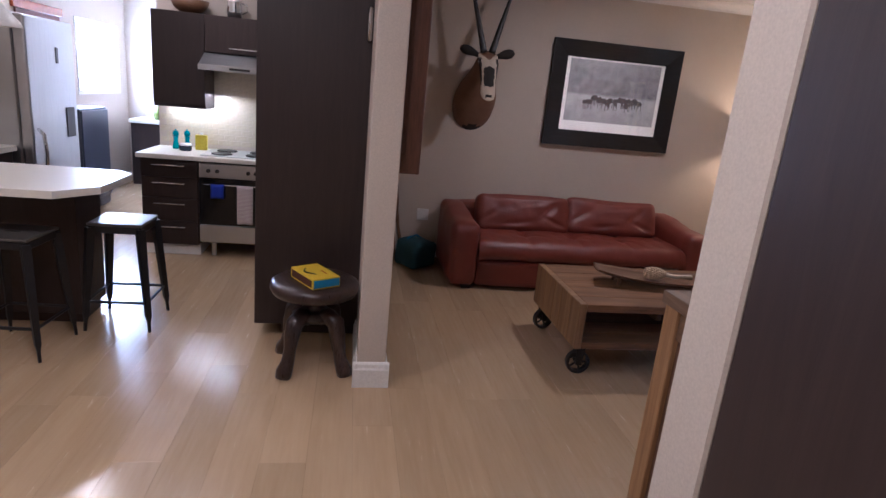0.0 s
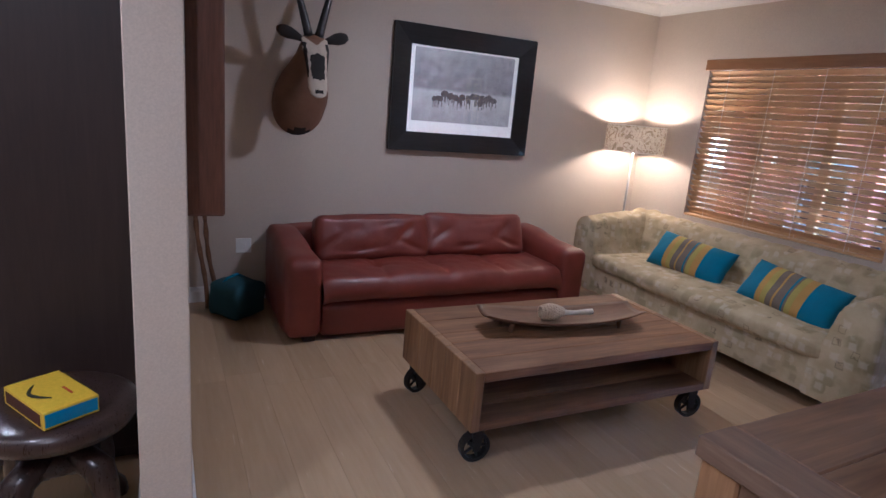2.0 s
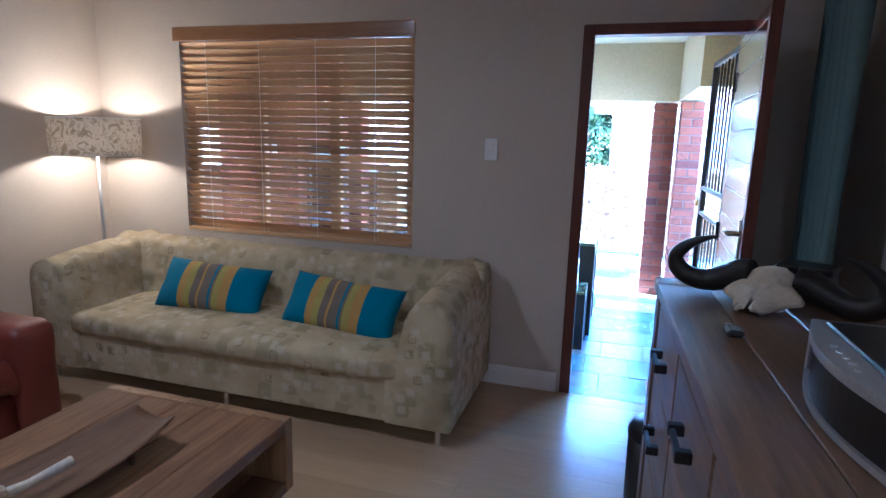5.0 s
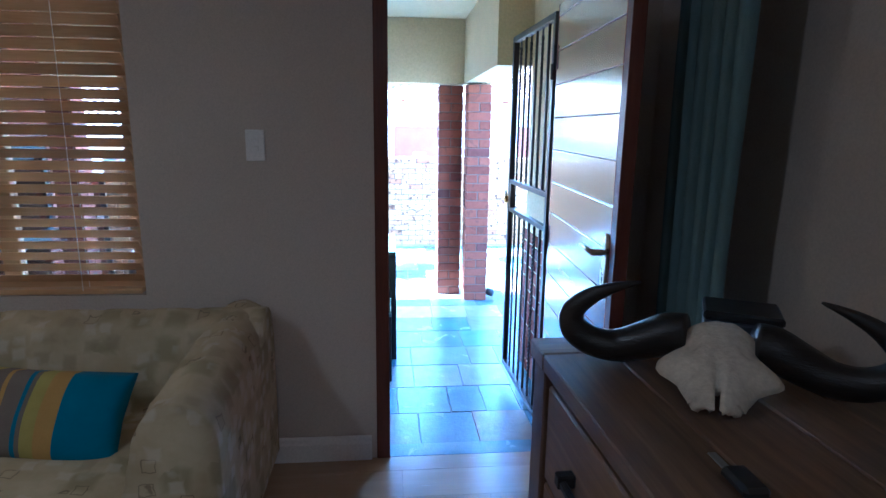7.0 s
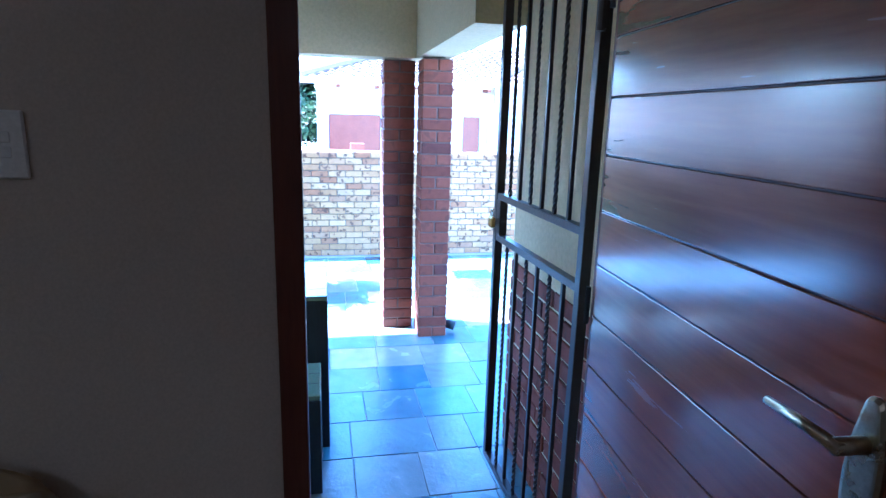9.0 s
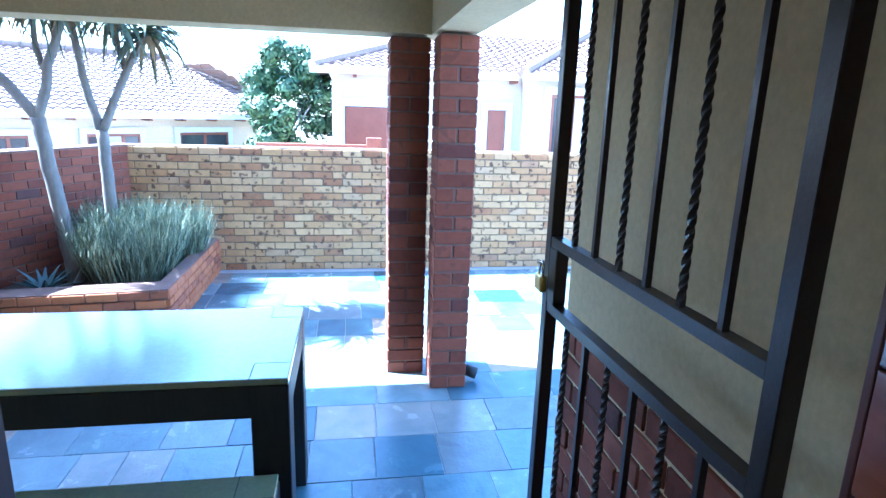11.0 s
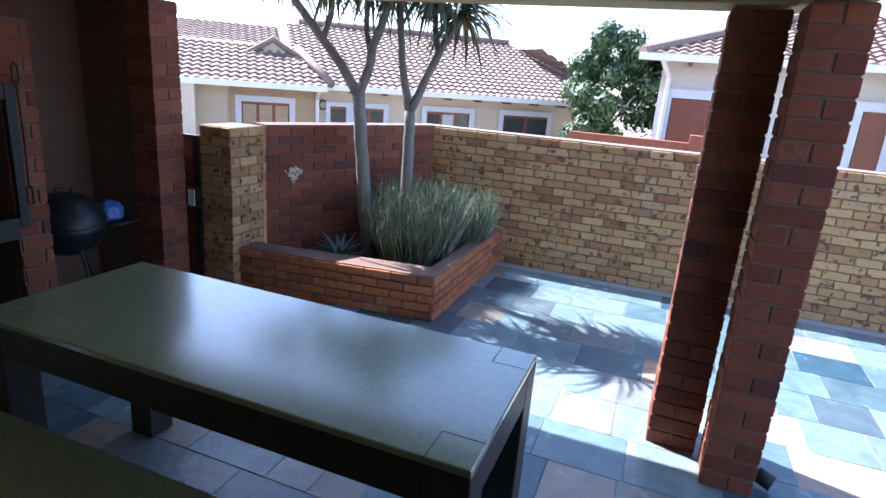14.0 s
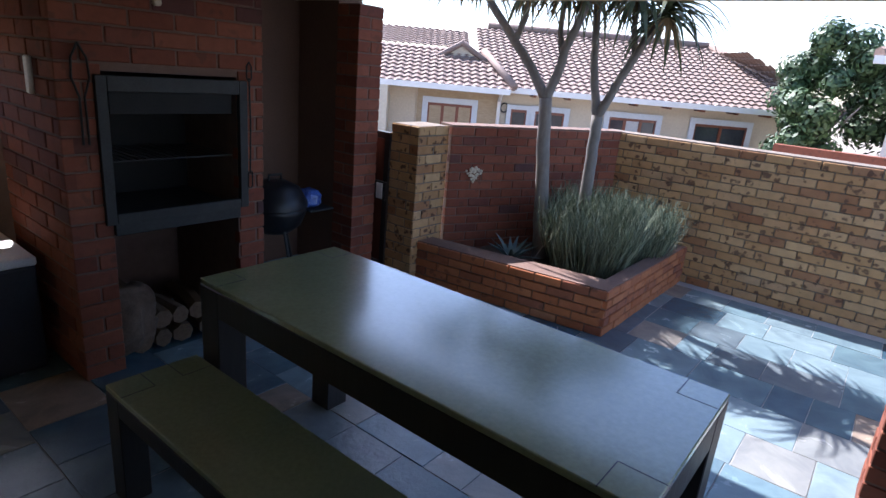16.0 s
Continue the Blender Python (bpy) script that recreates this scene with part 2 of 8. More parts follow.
M["black_plastic"] = mottled("black_plastic", (0.012, 0.012, 0.013), (0.018, 0.018, 0.02), 0.35, 6, 120, 0.0)
M["silver_plastic"] = mottled("silver_plastic", (0.42, 0.42, 0.44), (0.5, 0.5, 0.52), 0.35, 6, 120, 0.0, 0.4)
M["glass"] = glass_mat("window_glass")
# emission put into the scullery window pane in place of daylight behind it
M["glow_pane"] = emit_mat("daylight_glow_pane", (0.86, 0.93, 1.0), 0.6)


def slate_mat():
    """Multicoloured slate: blue-grey, green-grey and rust tiles."""
    m, nt, b = mat_base("riven_slate", 0.4, 0, 0.5)
    v = coords(nt, (1, 1, 1))
    add = nt.nodes.new("ShaderNodeVectorMath")
    comb = nt.nodes.new("ShaderNodeCombineXYZ")
    r = rand_val(nt, 0, 60)
    for i in range(3):
        link(nt, r, comb.inputs[i])
    link(nt, v, add.inputs[0])
    link(nt, comb.outputs[0], add.inputs[1])
    v = add.outputs[0]
    col = rand_ramp(nt, [(0.0, (0.085, 0.14, 0.165)), (0.3, (0.135, 0.205, 0.235)), (0.5, (0.20, 0.265, 0.285)), (0.68, (0.04, 0.09, 0.13)), (0.84, (0.26, 0.26, 0.24)), (0.95, (0.30, 0.225, 0.165)), (1.0, (0.12, 0.185, 0.215))])
    n1, n2 = noise_tex(nt, v, 5, 6, 0.6, 0.8), noise_tex(nt, v, 45, 5)
    col = mix(nt, 0.6, col, ramp(nt, n1, [(0.3, (0.55, 0.56, 0.6)), (0.7, (1.35, 1.3, 1.2))]), "MULTIPLY")
    link(nt, col, b.inputs["Base Color"])
    rough_var(nt, b, n1, 0.12, 0.36)
    mixb = nt.nodes.new("ShaderNodeMath")
    mixb.operation = "ADD"
    link(nt, n1, mixb.inputs[0])
    link(nt, n2, mixb.inputs[1])
    bump(nt, b, mixb.outputs[0], 0.35, 0.006)
    return m


M["slate"] = slate_mat()


# ---- mesh helpers ----
def box(bm, x0, x1, y0, y1, z0, z1, bevel=0.0, seg=1):
    vs = [bm.verts.new(p) for p in ((x0, y0, z0), (x1, y0, z0), (x1, y1, z0), (x0, y1, z0), (x0, y0, z1), (x1, y0, z1), (x1, y1, z1), (x0, y1, z1))]
    fs = [bm.faces.new([vs[i] for i in f]) for f in ((0, 3, 2, 1), (4, 5, 6, 7), (0, 1, 5, 4), (1, 2, 6, 5), (2, 3, 7, 6), (3, 0, 4, 7))]
    if bevel > 0:
        es = list({e for f in fs for e in f.edges})
        bmesh.ops.bevel(bm, geom=es, offset=bevel, segments=seg, profile=0.5, affect="EDGES", clamp_overlap=True)
    return vs


def tube(bm, pts, radii, n=10, cap=True):
    """A tapered tube through the points."""
    pts = [Vector(p) for p in pts]
    if isinstance(radii, (int, float)):
        radii = [radii] * len(pts)
    rings, up = [], None
    for i, p in enumerate(pts):
        d = (pts[min(i + 1, len(pts) - 1)] - pts[max(i - 1, 0)]).normalized()
        if up is None:
            up = Vector((0, 0, 1)) if abs(d.z) < 0.9 else Vector((1, 0, 0))
        a = d.cross(up).normalized()
        c = a.cross(d).normalized()
        up = c
        rings.append([bm.verts.new(p + radii[i] * (math.cos(2 * math.pi * k / n) * a + math.sin(2 * math.pi * k / n) * c)) for k in range(n)])
    for r0, r1 in zip(rings, rings[1:]):
        for k in range(n):
            bm.faces.new((r0[k], r0[(k + 1) % n], r1[(k + 1) % n], r1[k]))
    if cap:
        bm.faces.new(list(reversed(rings[0])))
        bm.faces.new(rings[-1])
    return rings


def lathe(bm, profile, n=24, centre=(0, 0, 0), squash=(1, 1)):
    """Turns a profile of (radius, height) about the upright axis."""
    cx, cy, cz = centre
    rings = []
    for r, z in profile:
        if r < 1e-5:
            rings.append([bm.verts.new((cx, cy, cz + z))])
        else:
            rings.append([bm.verts.new((cx + r * squash[0] * math.cos(2 * math.pi * k / n), cy + r * squash[1] * math.sin(2 * math.pi * k / n), cz + z)) for k in range(n)])
    for a, c in zip(rings, rings[1:]):
        for k in range(n):
            k2 = (k + 1) % n
            if len(a) == 1 and len(c) == 1:
                continue
            if len(a) == 1:
                bm.faces.new((a[0], c[k2], c[k]))
            elif len(c) == 1:
                bm.faces.new((a[k], a[k2], c[0]))
            else:
                bm.faces.new((a[k], a[k2], c[k2], c[k]))


def mesh_from(name, bm, material, smooth=False):
    bmesh.ops.recalc_face_normals(bm, faces=bm.faces)
    me = bpy.data.meshes.new(name)
    bm.to_mesh(me)
    bm.free()
    if material:
        me.materials.append(material)
    if smooth:
        for p in me.polygons:
            p.use_smooth = True
    return me


def part(name, bm, material, parent, label="", smooth=False):
    ob = new(name, mesh_from(name, bm, material, smooth))
    ob.parent = parent
    if label:
        ob["label"] = label
    return ob


def struct(name, bm, material, label="", smooth=False):
    return tagged(new(name, mesh_from(name, bm, material, smooth)), label, kind="structure")


def thing(name, label, category, at=(0, 0, 0), rz=0.0, group=""):
    ob = new(name)
    ob.empty_display_size = 0.1
    ob.matrix_world = pose(*at, 0, 0, rz)
    return tagged(ob, label, category, group)


def solid(name, bm, material, label, category, at=(0, 0, 0), rz=0.0, group="", smooth=False):
    """A thing that is one mesh."""
    ob = new(name, mesh_from(name, bm, material, smooth))
    ob.matrix_world = pose(*at, 0, 0, rz)
    return tagged(ob, label, category, group)


def B(*boxes, bevel=0.0, seg=1):
    bm = bmesh.new()
    for b in boxes:
        box(bm, *b, bevel=bevel, seg=seg)
    return bm


def wall_with_holes(axis, at0, at1, u0, u1, z0, z1, holes):
    """A wall between two planes of one axis, cut through by holes (u0, u1, z0, z1)."""
    bm = bmesh.new()
    us = sorted({u0, u1, *[h[0] for h in holes], *[h[1] for h in holes]})
    for a, c in zip(us, us[1:]):
        cut = sorted([(h[2], h[3]) for h in holes if h[0] < (a + c) / 2 < h[1]])
        z = z0
        for lo, hi in cut + [(z1, z1)]:
            if lo > z + 1e-4:
                if axis == "x":
                    box(bm, at0, at1, a, c, z, lo)
                else:
                    box(bm, a, c, at0, at1, z, lo)
            z = max(z, hi)
    bmesh.ops.remove_doubles(bm, verts=bm.verts, dist=1e-5)
    return bm


def cushion(bm, sx, sy, sz, puff, n=14, m=10, seam=0.6):
    """A stuffed cushion centred on the origin, thick in z, thin at its seam."""
    top, bot = [], []
    for j in range(m + 1):
        rt, rb = [], []
        for i in range(n + 1):
            u, v = 2 * i / n - 1, 2 * j / m - 1
            h = ((1 - abs(u) ** 3.0) * (1 - abs(v) ** 3.0)) ** seam
            pin = 1 - 0.05 * (1 - abs(v)) * abs(u) ** 6
            pin2 = 1 - 0.07 * (1 - abs(u)) * abs(v) ** 6
            x, y = u * sx / 2 * pin, v * sy / 2 * pin2
            z = h * sz / 2 + puff * noise.noise((x * 7 + sx * 10, y * 7, 1.3)) * h
            edge = abs(u) > 0.999 or abs(v) > 0.999
            a = bm.verts.new((x, y, z))
            rt.append(a)
            rb.append(a if edge else bm.verts.new((x, y, -h * sz / 2)))
        top.append(rt)
        bot.append(rb)
    for g, flip in ((top, False), (bot, True)):
        for j in range(m):
            for i in range(n):
                q = [g[j][i], g[j][i + 1], g[j + 1][i + 1], g[j + 1][i]]
                bm.faces.new(list(reversed(q)) if flip else q)


def puffed_box(bm, x0, x1, y0, y1, z0, z1, r=0.05, swell=0.02, cuts=6, seed=0.0):
    """A soft upholstered block with rounded edges and swelling faces."""
    t = bmesh.new()
    bmesh.ops.create_cube(t, size=2.0)
    bmesh.ops.subdivide_edges(t, edges=t.edges, cuts=cuts, use_grid_fill=True)
    hx, hy, hz = (x1 - x0) / 2, (y1 - y0) / 2, (z1 - z0) / 2
    c = Vector(((x0 + x1) / 2, (y0 + y1) / 2, (z0 + z1) / 2))
    for v in t.verts:
        p = Vector((v.co.x * hx, v.co.y * hy, v.co.z * hz))
        k = Vector((max(-hx + r, min(hx - r, p.x)), max(-hy + r, min(hy - r, p.y)), max(-hz + r, min(hz - r, p.z))))
        d = p - k
        if d.length > 1e-6:
            p = k + d.normalized() * r
        u = (1 - (v.co.x ** 2)) * (1 - v.co.y ** 2), (1 - v.co.y ** 2) * (1 - v.co.z ** 2), (1 - v.co.x ** 2) * (1 - v.co.z ** 2)
        p.z += swell * u[0] * (1 if v.co.z > 0 else 0)
        p.x += swell * 0.6 * u[1] * (1 if v.co.x > 0 else -1)
        p.y += swell * 0.6 * u[2] * (1 if v.co.y > 0 else -1)
        p += Vector((0, 0, 1)) * 0.006 * noise.noise(p * 6 + Vector((seed, 0, 0)))
        v.co = p + c
    off = {v: bm.verts.new(v.co) for v in t.verts}
    for f in t.faces:
        bm.faces.new([off[v] for v in f.verts])
    t.free()

# ---- the large structure: house ----
CEIL = 2.62
PATIO = -0.08
struct("wall_east", wall_with_holes("x", 5.76, 5.86, 2.13, 6.95, -0.1, CEIL, [(2.60, 3.44, -0.1, 2.06), (4.40, 6.05, 0.79, 2.12)]), M["plaster"], "warm white plastered living room wall")
struct("wall_north", B((1.592, 5.76, 6.73, 6.95, -0.1, CEIL)), M["plaster"], "warm white plastered wall behind leather sofa")
struct("wall_partition", B((1.442, 1.592, 4.146, 6.949, -0.1, CEIL), bevel=0.004), M["plaster"], "plastered partition beside the kitchen")
struct("wall_south", B((2.002, 5.759, 2.13, 2.272, -0.1, CEIL), bevel=0.006), M["plaster"], "plastered wall behind the sideboard")
struct("wall_kitchen", B((-0.36, 1.441, 6.95, 7.15, -0.1, CEIL)), M["plaster"], "plastered kitchen back wall")
struct("wall_scullery_west", wall_with_holes("x", -1.87, -1.65, 0.2, 10.1, -0.1, CEIL, [(8.45, 9.65, 1.17, 1.99)]), M["plaster"], "white plastered scullery wall with a window")
struct("wall_scullery_north", B((-1.649, 1.7, 9.9, 10.1, -0.1, CEIL)), M["plaster"], "plastered scullery end wall")
struct("wall_scullery_east", B((-0.36, -0.16, 7.151, 9.899, -0.1, CEIL)), M["plaster"], "plastered scullery side wall")
struct("wall_hall_south", B((-1.649, 3.8, 0.0, 0.2, -0.1, CEIL)), M["plaster"], "plastered hall wall")
struct("wall_hall_east", B((3.8, 4.0, 0.0, 2.129, -0.1, CEIL)), M["plaster"], "plastered hall side wall")
struct("ceiling", B((-1.9, 5.99, -0.05, 10.15, CEIL, CEIL + 0.1)), M["ceiling"], "white plasterboard ceiling")
struct("subfloor", B((-1.87, 5.86, 0.0, 10.1, -0.16, -0.016)), M["mortar"], "screed under the laminate")


def cornice(name, p0, p1, inward):
    """A coved cornice between two points, on the side given."""
    p0, p1, n = Vector((*p0, 0)), Vector((*p1, 0)), Vector((*inward, 0))
    bm = bmesh.new()
    prof = [(0, -0.085), (0.008, -0.085), (0.012, -0.07), (0.03, -0.045), (0.055, -0.022), (0.08, -0.012), (0.085, -0.0), (0, 0)]
    rows = [[bm.verts.new(p + n * a + Vector((0, 0, CEIL + b))) for a, b in prof] for p in (p0, p1)]
    for i in range(len(prof) - 1):
        bm.faces.new((rows[0][i], rows[0][i + 1], rows[1][i + 1], rows[1][i]))
    bm.faces.new(rows[0])
    bm.faces.new(list(reversed(rows[1])))
    return struct(name, bm, M["ceiling"], "white coved cornice")


cornice("trim_cornice_north", (1.592, 6.73), (5.76, 6.73), (0, -1))
cornice("trim_cornice_east", (5.76, 2.272), (5.76, 6.73), (-1, 0))
cornice("trim_cornice_partition", (1.592, 4.146), (1.592, 6.73), (1, 0))


def baseboard(name, p0, p1, n, h=0.115, t=0.018):
    p0, p1, n = Vector((*p0, 0)), Vector((*p1, 0)), Vector((*n, 0))
    bm = bmesh.new()
    prof = [(0.0005, 0), (t, 0), (t, h * 0.72), (t * 0.72, h * 0.8), (t * 0.6, h * 0.92), (t * 0.25, h), (0.0005, h)]
    rows = [[bm.verts.new(p + n * a + Vector((0, 0, b))) for a, b in prof] for p in (p0, p1)]
    for i in range(len(prof) - 1):
        bm.faces.new((rows[0][i], rows[0][i + 1], rows[1][i + 1], rows[1][i]))
    bm.faces.new(rows[0])
    bm.faces.new(list(reversed(rows[1])))
    return struct(name, bm, M["white_trim"], "white moulded skirting board")


baseboard("baseboard_north", (1.611, 6.73), (5.74, 6.73), (0, -1))
baseboard("baseboard_east", (5.76, 3.475), (5.76, 6.73), (-1, 0))
baseboard("baseboard_partition", (1.592, 4.128), (1.592, 6.73), (1, 0), 0.14)
baseboard("baseboard_partition_end", (1.4205, 4.146), (1.6135, 4.146), (0, -1), 0.142, 0.0205)
baseboard("baseboard_partition_kitchen", (1.442, 4.128), (1.442, 4.74), (-1, 0), 0.14)
baseboard("baseboard_scullery", (-1.65, 0.2), (-1.65, 9.9), (1, 0), 0.12)
baseboard("baseboard_south", (2.002, 2.272), (5.76, 2.272), (0, 1))

# ground outside: level round the house, lower beyond the boundary wall
def ground_sheet():
    bm = bmesh.new()
    xs = [-80, -20, -4, 5, 11.5, 12.5, 14, 18, 30, 60, 160]
    ys = [-120, -40, -8, 0, 6, 8.5, 9.5, 12, 20, 50, 130]
    g = []
    for y in ys:
        row = []
        for x in xs:
            low = x > 12 or y > 9
            row.append(bm.verts.new((x, y, -1.35 if low else -0.22)))
        g.append(row)
    for j in range(len(ys) - 1):
        for i in range(len(xs) - 1):
            bm.faces.new((g[j][i], g[j][i + 1], g[j + 1][i + 1], g[j + 1][i]))
    return struct("ground", bm, mottled("pale_paving_ground", (0.22, 0.18, 0.14), (0.32, 0.27, 0.21), 0.9, 0.5, 12, 0.3), "pale paved ground between the houses")


ground_sheet()
struct("paving_bed", B((5.871, 11.074, -6.0, 8.4, -0.3, PATIO - 0.0025)), M["joint"], "mortar bed under the slate")

# patio roof on corner pillars, outer house walls
BEAM = 1.875
struct("beam_front", B((8.66, 8.905, 2.715, 6.95, BEAM, 2.42)), M["cream"], "cream plastered patio beam")
struct("beam_side", B((7.05, 8.905, 2.49, 2.714, BEAM, 2.42)), M["cream"], "cream plastered side beam")
struct("ceiling_patio", B((5.871, 9.15, 2.30, 7.2, 2.42, 2.5)), M["cream"], "cream plastered patio ceiling")
struct("wall_outer_side", B((5.871, 7.05, 2.30, 2.49, -0.2, 2.419)), M["cream"], "cream plastered outer wall beside the gate")
struct("wall_outer_east", B((5.861, 5.87, 3.44, 4.40, -0.2, 2.419), (5.861, 5.87, 4.40, 6.05, -0.2, 0.79), (5.861, 5.87, 4.40, 6.05, 2.12, 2.419), (5.861, 5.87, 6.05, 7.2, -0.2, 2.419), (5.861, 5.87, 2.13, 2.60, -0.2, 2.419), (5.861, 5.87, 2.60, 3.44, 2.06, 2.419)), M["cream"], "cream plastered outer wall")
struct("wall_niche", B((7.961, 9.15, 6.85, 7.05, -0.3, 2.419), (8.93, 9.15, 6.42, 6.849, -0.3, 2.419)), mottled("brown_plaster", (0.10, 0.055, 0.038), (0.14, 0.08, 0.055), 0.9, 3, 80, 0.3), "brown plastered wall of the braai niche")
struct("roof_parapet", B((1.0, 9.2, 2.25, 7.25, 2.73, 2.8)), M["cream"], "flat roof above the house")

# ---- openings: window, blind, front door, security gate ----
def east_window():
    w = tagged(new("window_1"), "varnished hardwood window behind a slatted blind", kind="structure")
    w.location = (5.848, 5.225, 0.79)
    hw, h = 0.825, 1.33
    f = B((-0.03, 0.03, -hw, hw, 0, 0.06), (-0.03, 0.03, -hw, hw, h - 0.06, h), (-0.03, 0.03, -hw, -hw + 0.06, 0.06, h - 0.06), (-0.03, 0.03, hw - 0.06, hw, 0.06, h - 0.06), bevel=0.004)
    part("window_frame", f, M["blind_wood"], w)
    for y in (-0.275, 0.275):
        part("mullion", B((-0.025, 0.025, y - 0.035, y + 0.035, 0.06, h - 0.06), bevel=0.004), M["blind_wood"], w)
    for y0, y1 in ((-hw + 0.06, -0.31), (-0.24, 0.24), (0.31, hw - 0.06)):
        p = part("pane", B((-0.003, 0.003, y0, y1, 0.06, h - 0.06)), M["glass"], w)
        p.visible_shadow = False


def wooden_blind():
    b = thing("venetian_blind", "honey-coloured wooden venetian blind with half-open slats", "blind", (5.79, 5.25, 0.79))
    hw = 0.832
    # pelmet wood darker than the slats: the shade on it is put into the colour
    part("pelmet", B((-0.035, 0.03, -0.85, 0.85, 1.25, 1.34), bevel=0.006), wood("shaded_pelmet_wood", (0.22, 0.10, 0.035), (0.28, 0.14, 0.055), (0.34, 0.18, 0.075), 0.4, 1, 1.0, 0.2, False), b)
    me = mesh_from("slat", B((-0.026, 0.026, -hw, hw, -0.0016, 0.0016), bevel=0.0012), M["blind_wood"])
    n = 26
    for i in range(n):
        s = new("slat", me)
        s.parent = b
        s.matrix_local = pose(0.0, 0, 1.225 - i * 0.0462, 0, 47 + 1.6 * math.sin(i * 1.7), 0)
    part("bottom_rail", B((-0.025, 0.025, -hw, hw, 0.004, 0.026), bevel=0.004), M["blind_wood"], b)
    for y in (-0.6, -0.2, 0.2, 0.6):
        bm = bmesh.new()
        for x in (-0.027, 0.027):
            tube(bm, [(x, y, 0.02), (x, y, 1.26)], 0.0015, 5)
        part("ladder_cord", bm, M["white_trim"], b)


def door_frame():
    f = tagged(new("door_frame"), "dark varnished hardwood door frame", kind="structure")
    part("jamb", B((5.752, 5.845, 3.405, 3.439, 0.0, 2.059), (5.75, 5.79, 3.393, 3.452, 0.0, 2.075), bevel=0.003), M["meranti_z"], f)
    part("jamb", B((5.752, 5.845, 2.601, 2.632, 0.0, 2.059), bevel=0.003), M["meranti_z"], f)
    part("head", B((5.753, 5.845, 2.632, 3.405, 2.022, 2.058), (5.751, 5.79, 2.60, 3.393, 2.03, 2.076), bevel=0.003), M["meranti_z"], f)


def front_door():
    """The leaf stands open into the room, nearly square to its wall; planks with routed grooves."""
    d = thing("front_door", "glossy varnished red hardwood plank front door standing open", "door", (5.865, 2.632, 0.012), -3.2)
    W, H, T = 0.905, 1.99, 0.042
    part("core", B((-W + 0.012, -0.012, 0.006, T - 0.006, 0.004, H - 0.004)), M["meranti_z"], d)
    edges = [0.0] + [0.158 + 0.1368 * i for i in range(14)] + [H]
    for z0, z1 in zip(edges, edges[1:]):
        part("plank", B((-W + 0.046, -0.012, 0.0, T, z0 + 0.0014, z1 - 0.0014), bevel=0.0022, seg=2), M["meranti"], d)
    for x0, x1 in ((-W, -W + 0.0455), (-0.0115, 0.0)):
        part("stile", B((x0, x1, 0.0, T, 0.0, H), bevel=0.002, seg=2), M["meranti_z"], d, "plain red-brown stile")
    bm = bmesh.new()
    px = -W + 0.075
    prof = []
    for k in range(28):
        a = 2 * math.pi * k / 28
        c, s = math.cos(a), math.sin(a)
        prof.append((0.024 * math.copysign(abs(c) ** 0.75, c) * (1 + 0.12 * math.cos(4 * a)), 0.105 * math.copysign(abs(s) ** 0.8, s)))
    rings = [[bm.verts.new((px + u * f, T + h, 1.060 + v * (1 - (1 - f) * 0.3))) for u, v in prof] for f, h in ((1.0, 0.0005), (1.0, 0.005), (0.86, 0.009), (0.7, 0.0095))]
    for r0, r1 in zip(rings, rings[1:]):
        for k in range(28):
            bm.faces.new((r0[k], r0[(k + 1) % 28], r1[(k + 1) % 28], r1[k]))
    bm.faces.new(rings[0])
    bm.faces.new(rings[-1])
    plate = part("lock_plate", bm, M["old_brass"], d, "worn oval brass lock plate")
    bm = bmesh.new()
    tube(bm, [(px, T + 0.008, 1.105), (px, T + 0.05, 1.105)], 0.011, 12)
    tube(bm, [(px - 0.008, T + 0.047, 1.105), (px + 0.045, T + 0.053, 1.11), (px + 0.115, T + 0.05, 1.106)], [0.009, 0.008, 0.006], 10)
    part("lever", bm, M["old_brass"], plate, "worn brass lever handle", True)
    bm = bmesh.new()
    tube(bm, [(px, T + 0.009, 1.02), (px, T + 0.0105, 1.02)], 0.007, 12)
    tube(bm, [(px, T + 0.009, 1.01), (px, T + 0.0105, 1.01)], 0.004, 8)
    part("keyhole", bm, M["black_metal"], plate, "", True)
    for hz in (0.22, 1.0, 1.78):
        bm = bmesh.new()
        tube(bm, [(0.009, T + 0.006, hz - 0.05), (0.009, T + 0.006, hz + 0.05)], 0.007, 8)
        part("hinge", bm, M["black_metal"], d)


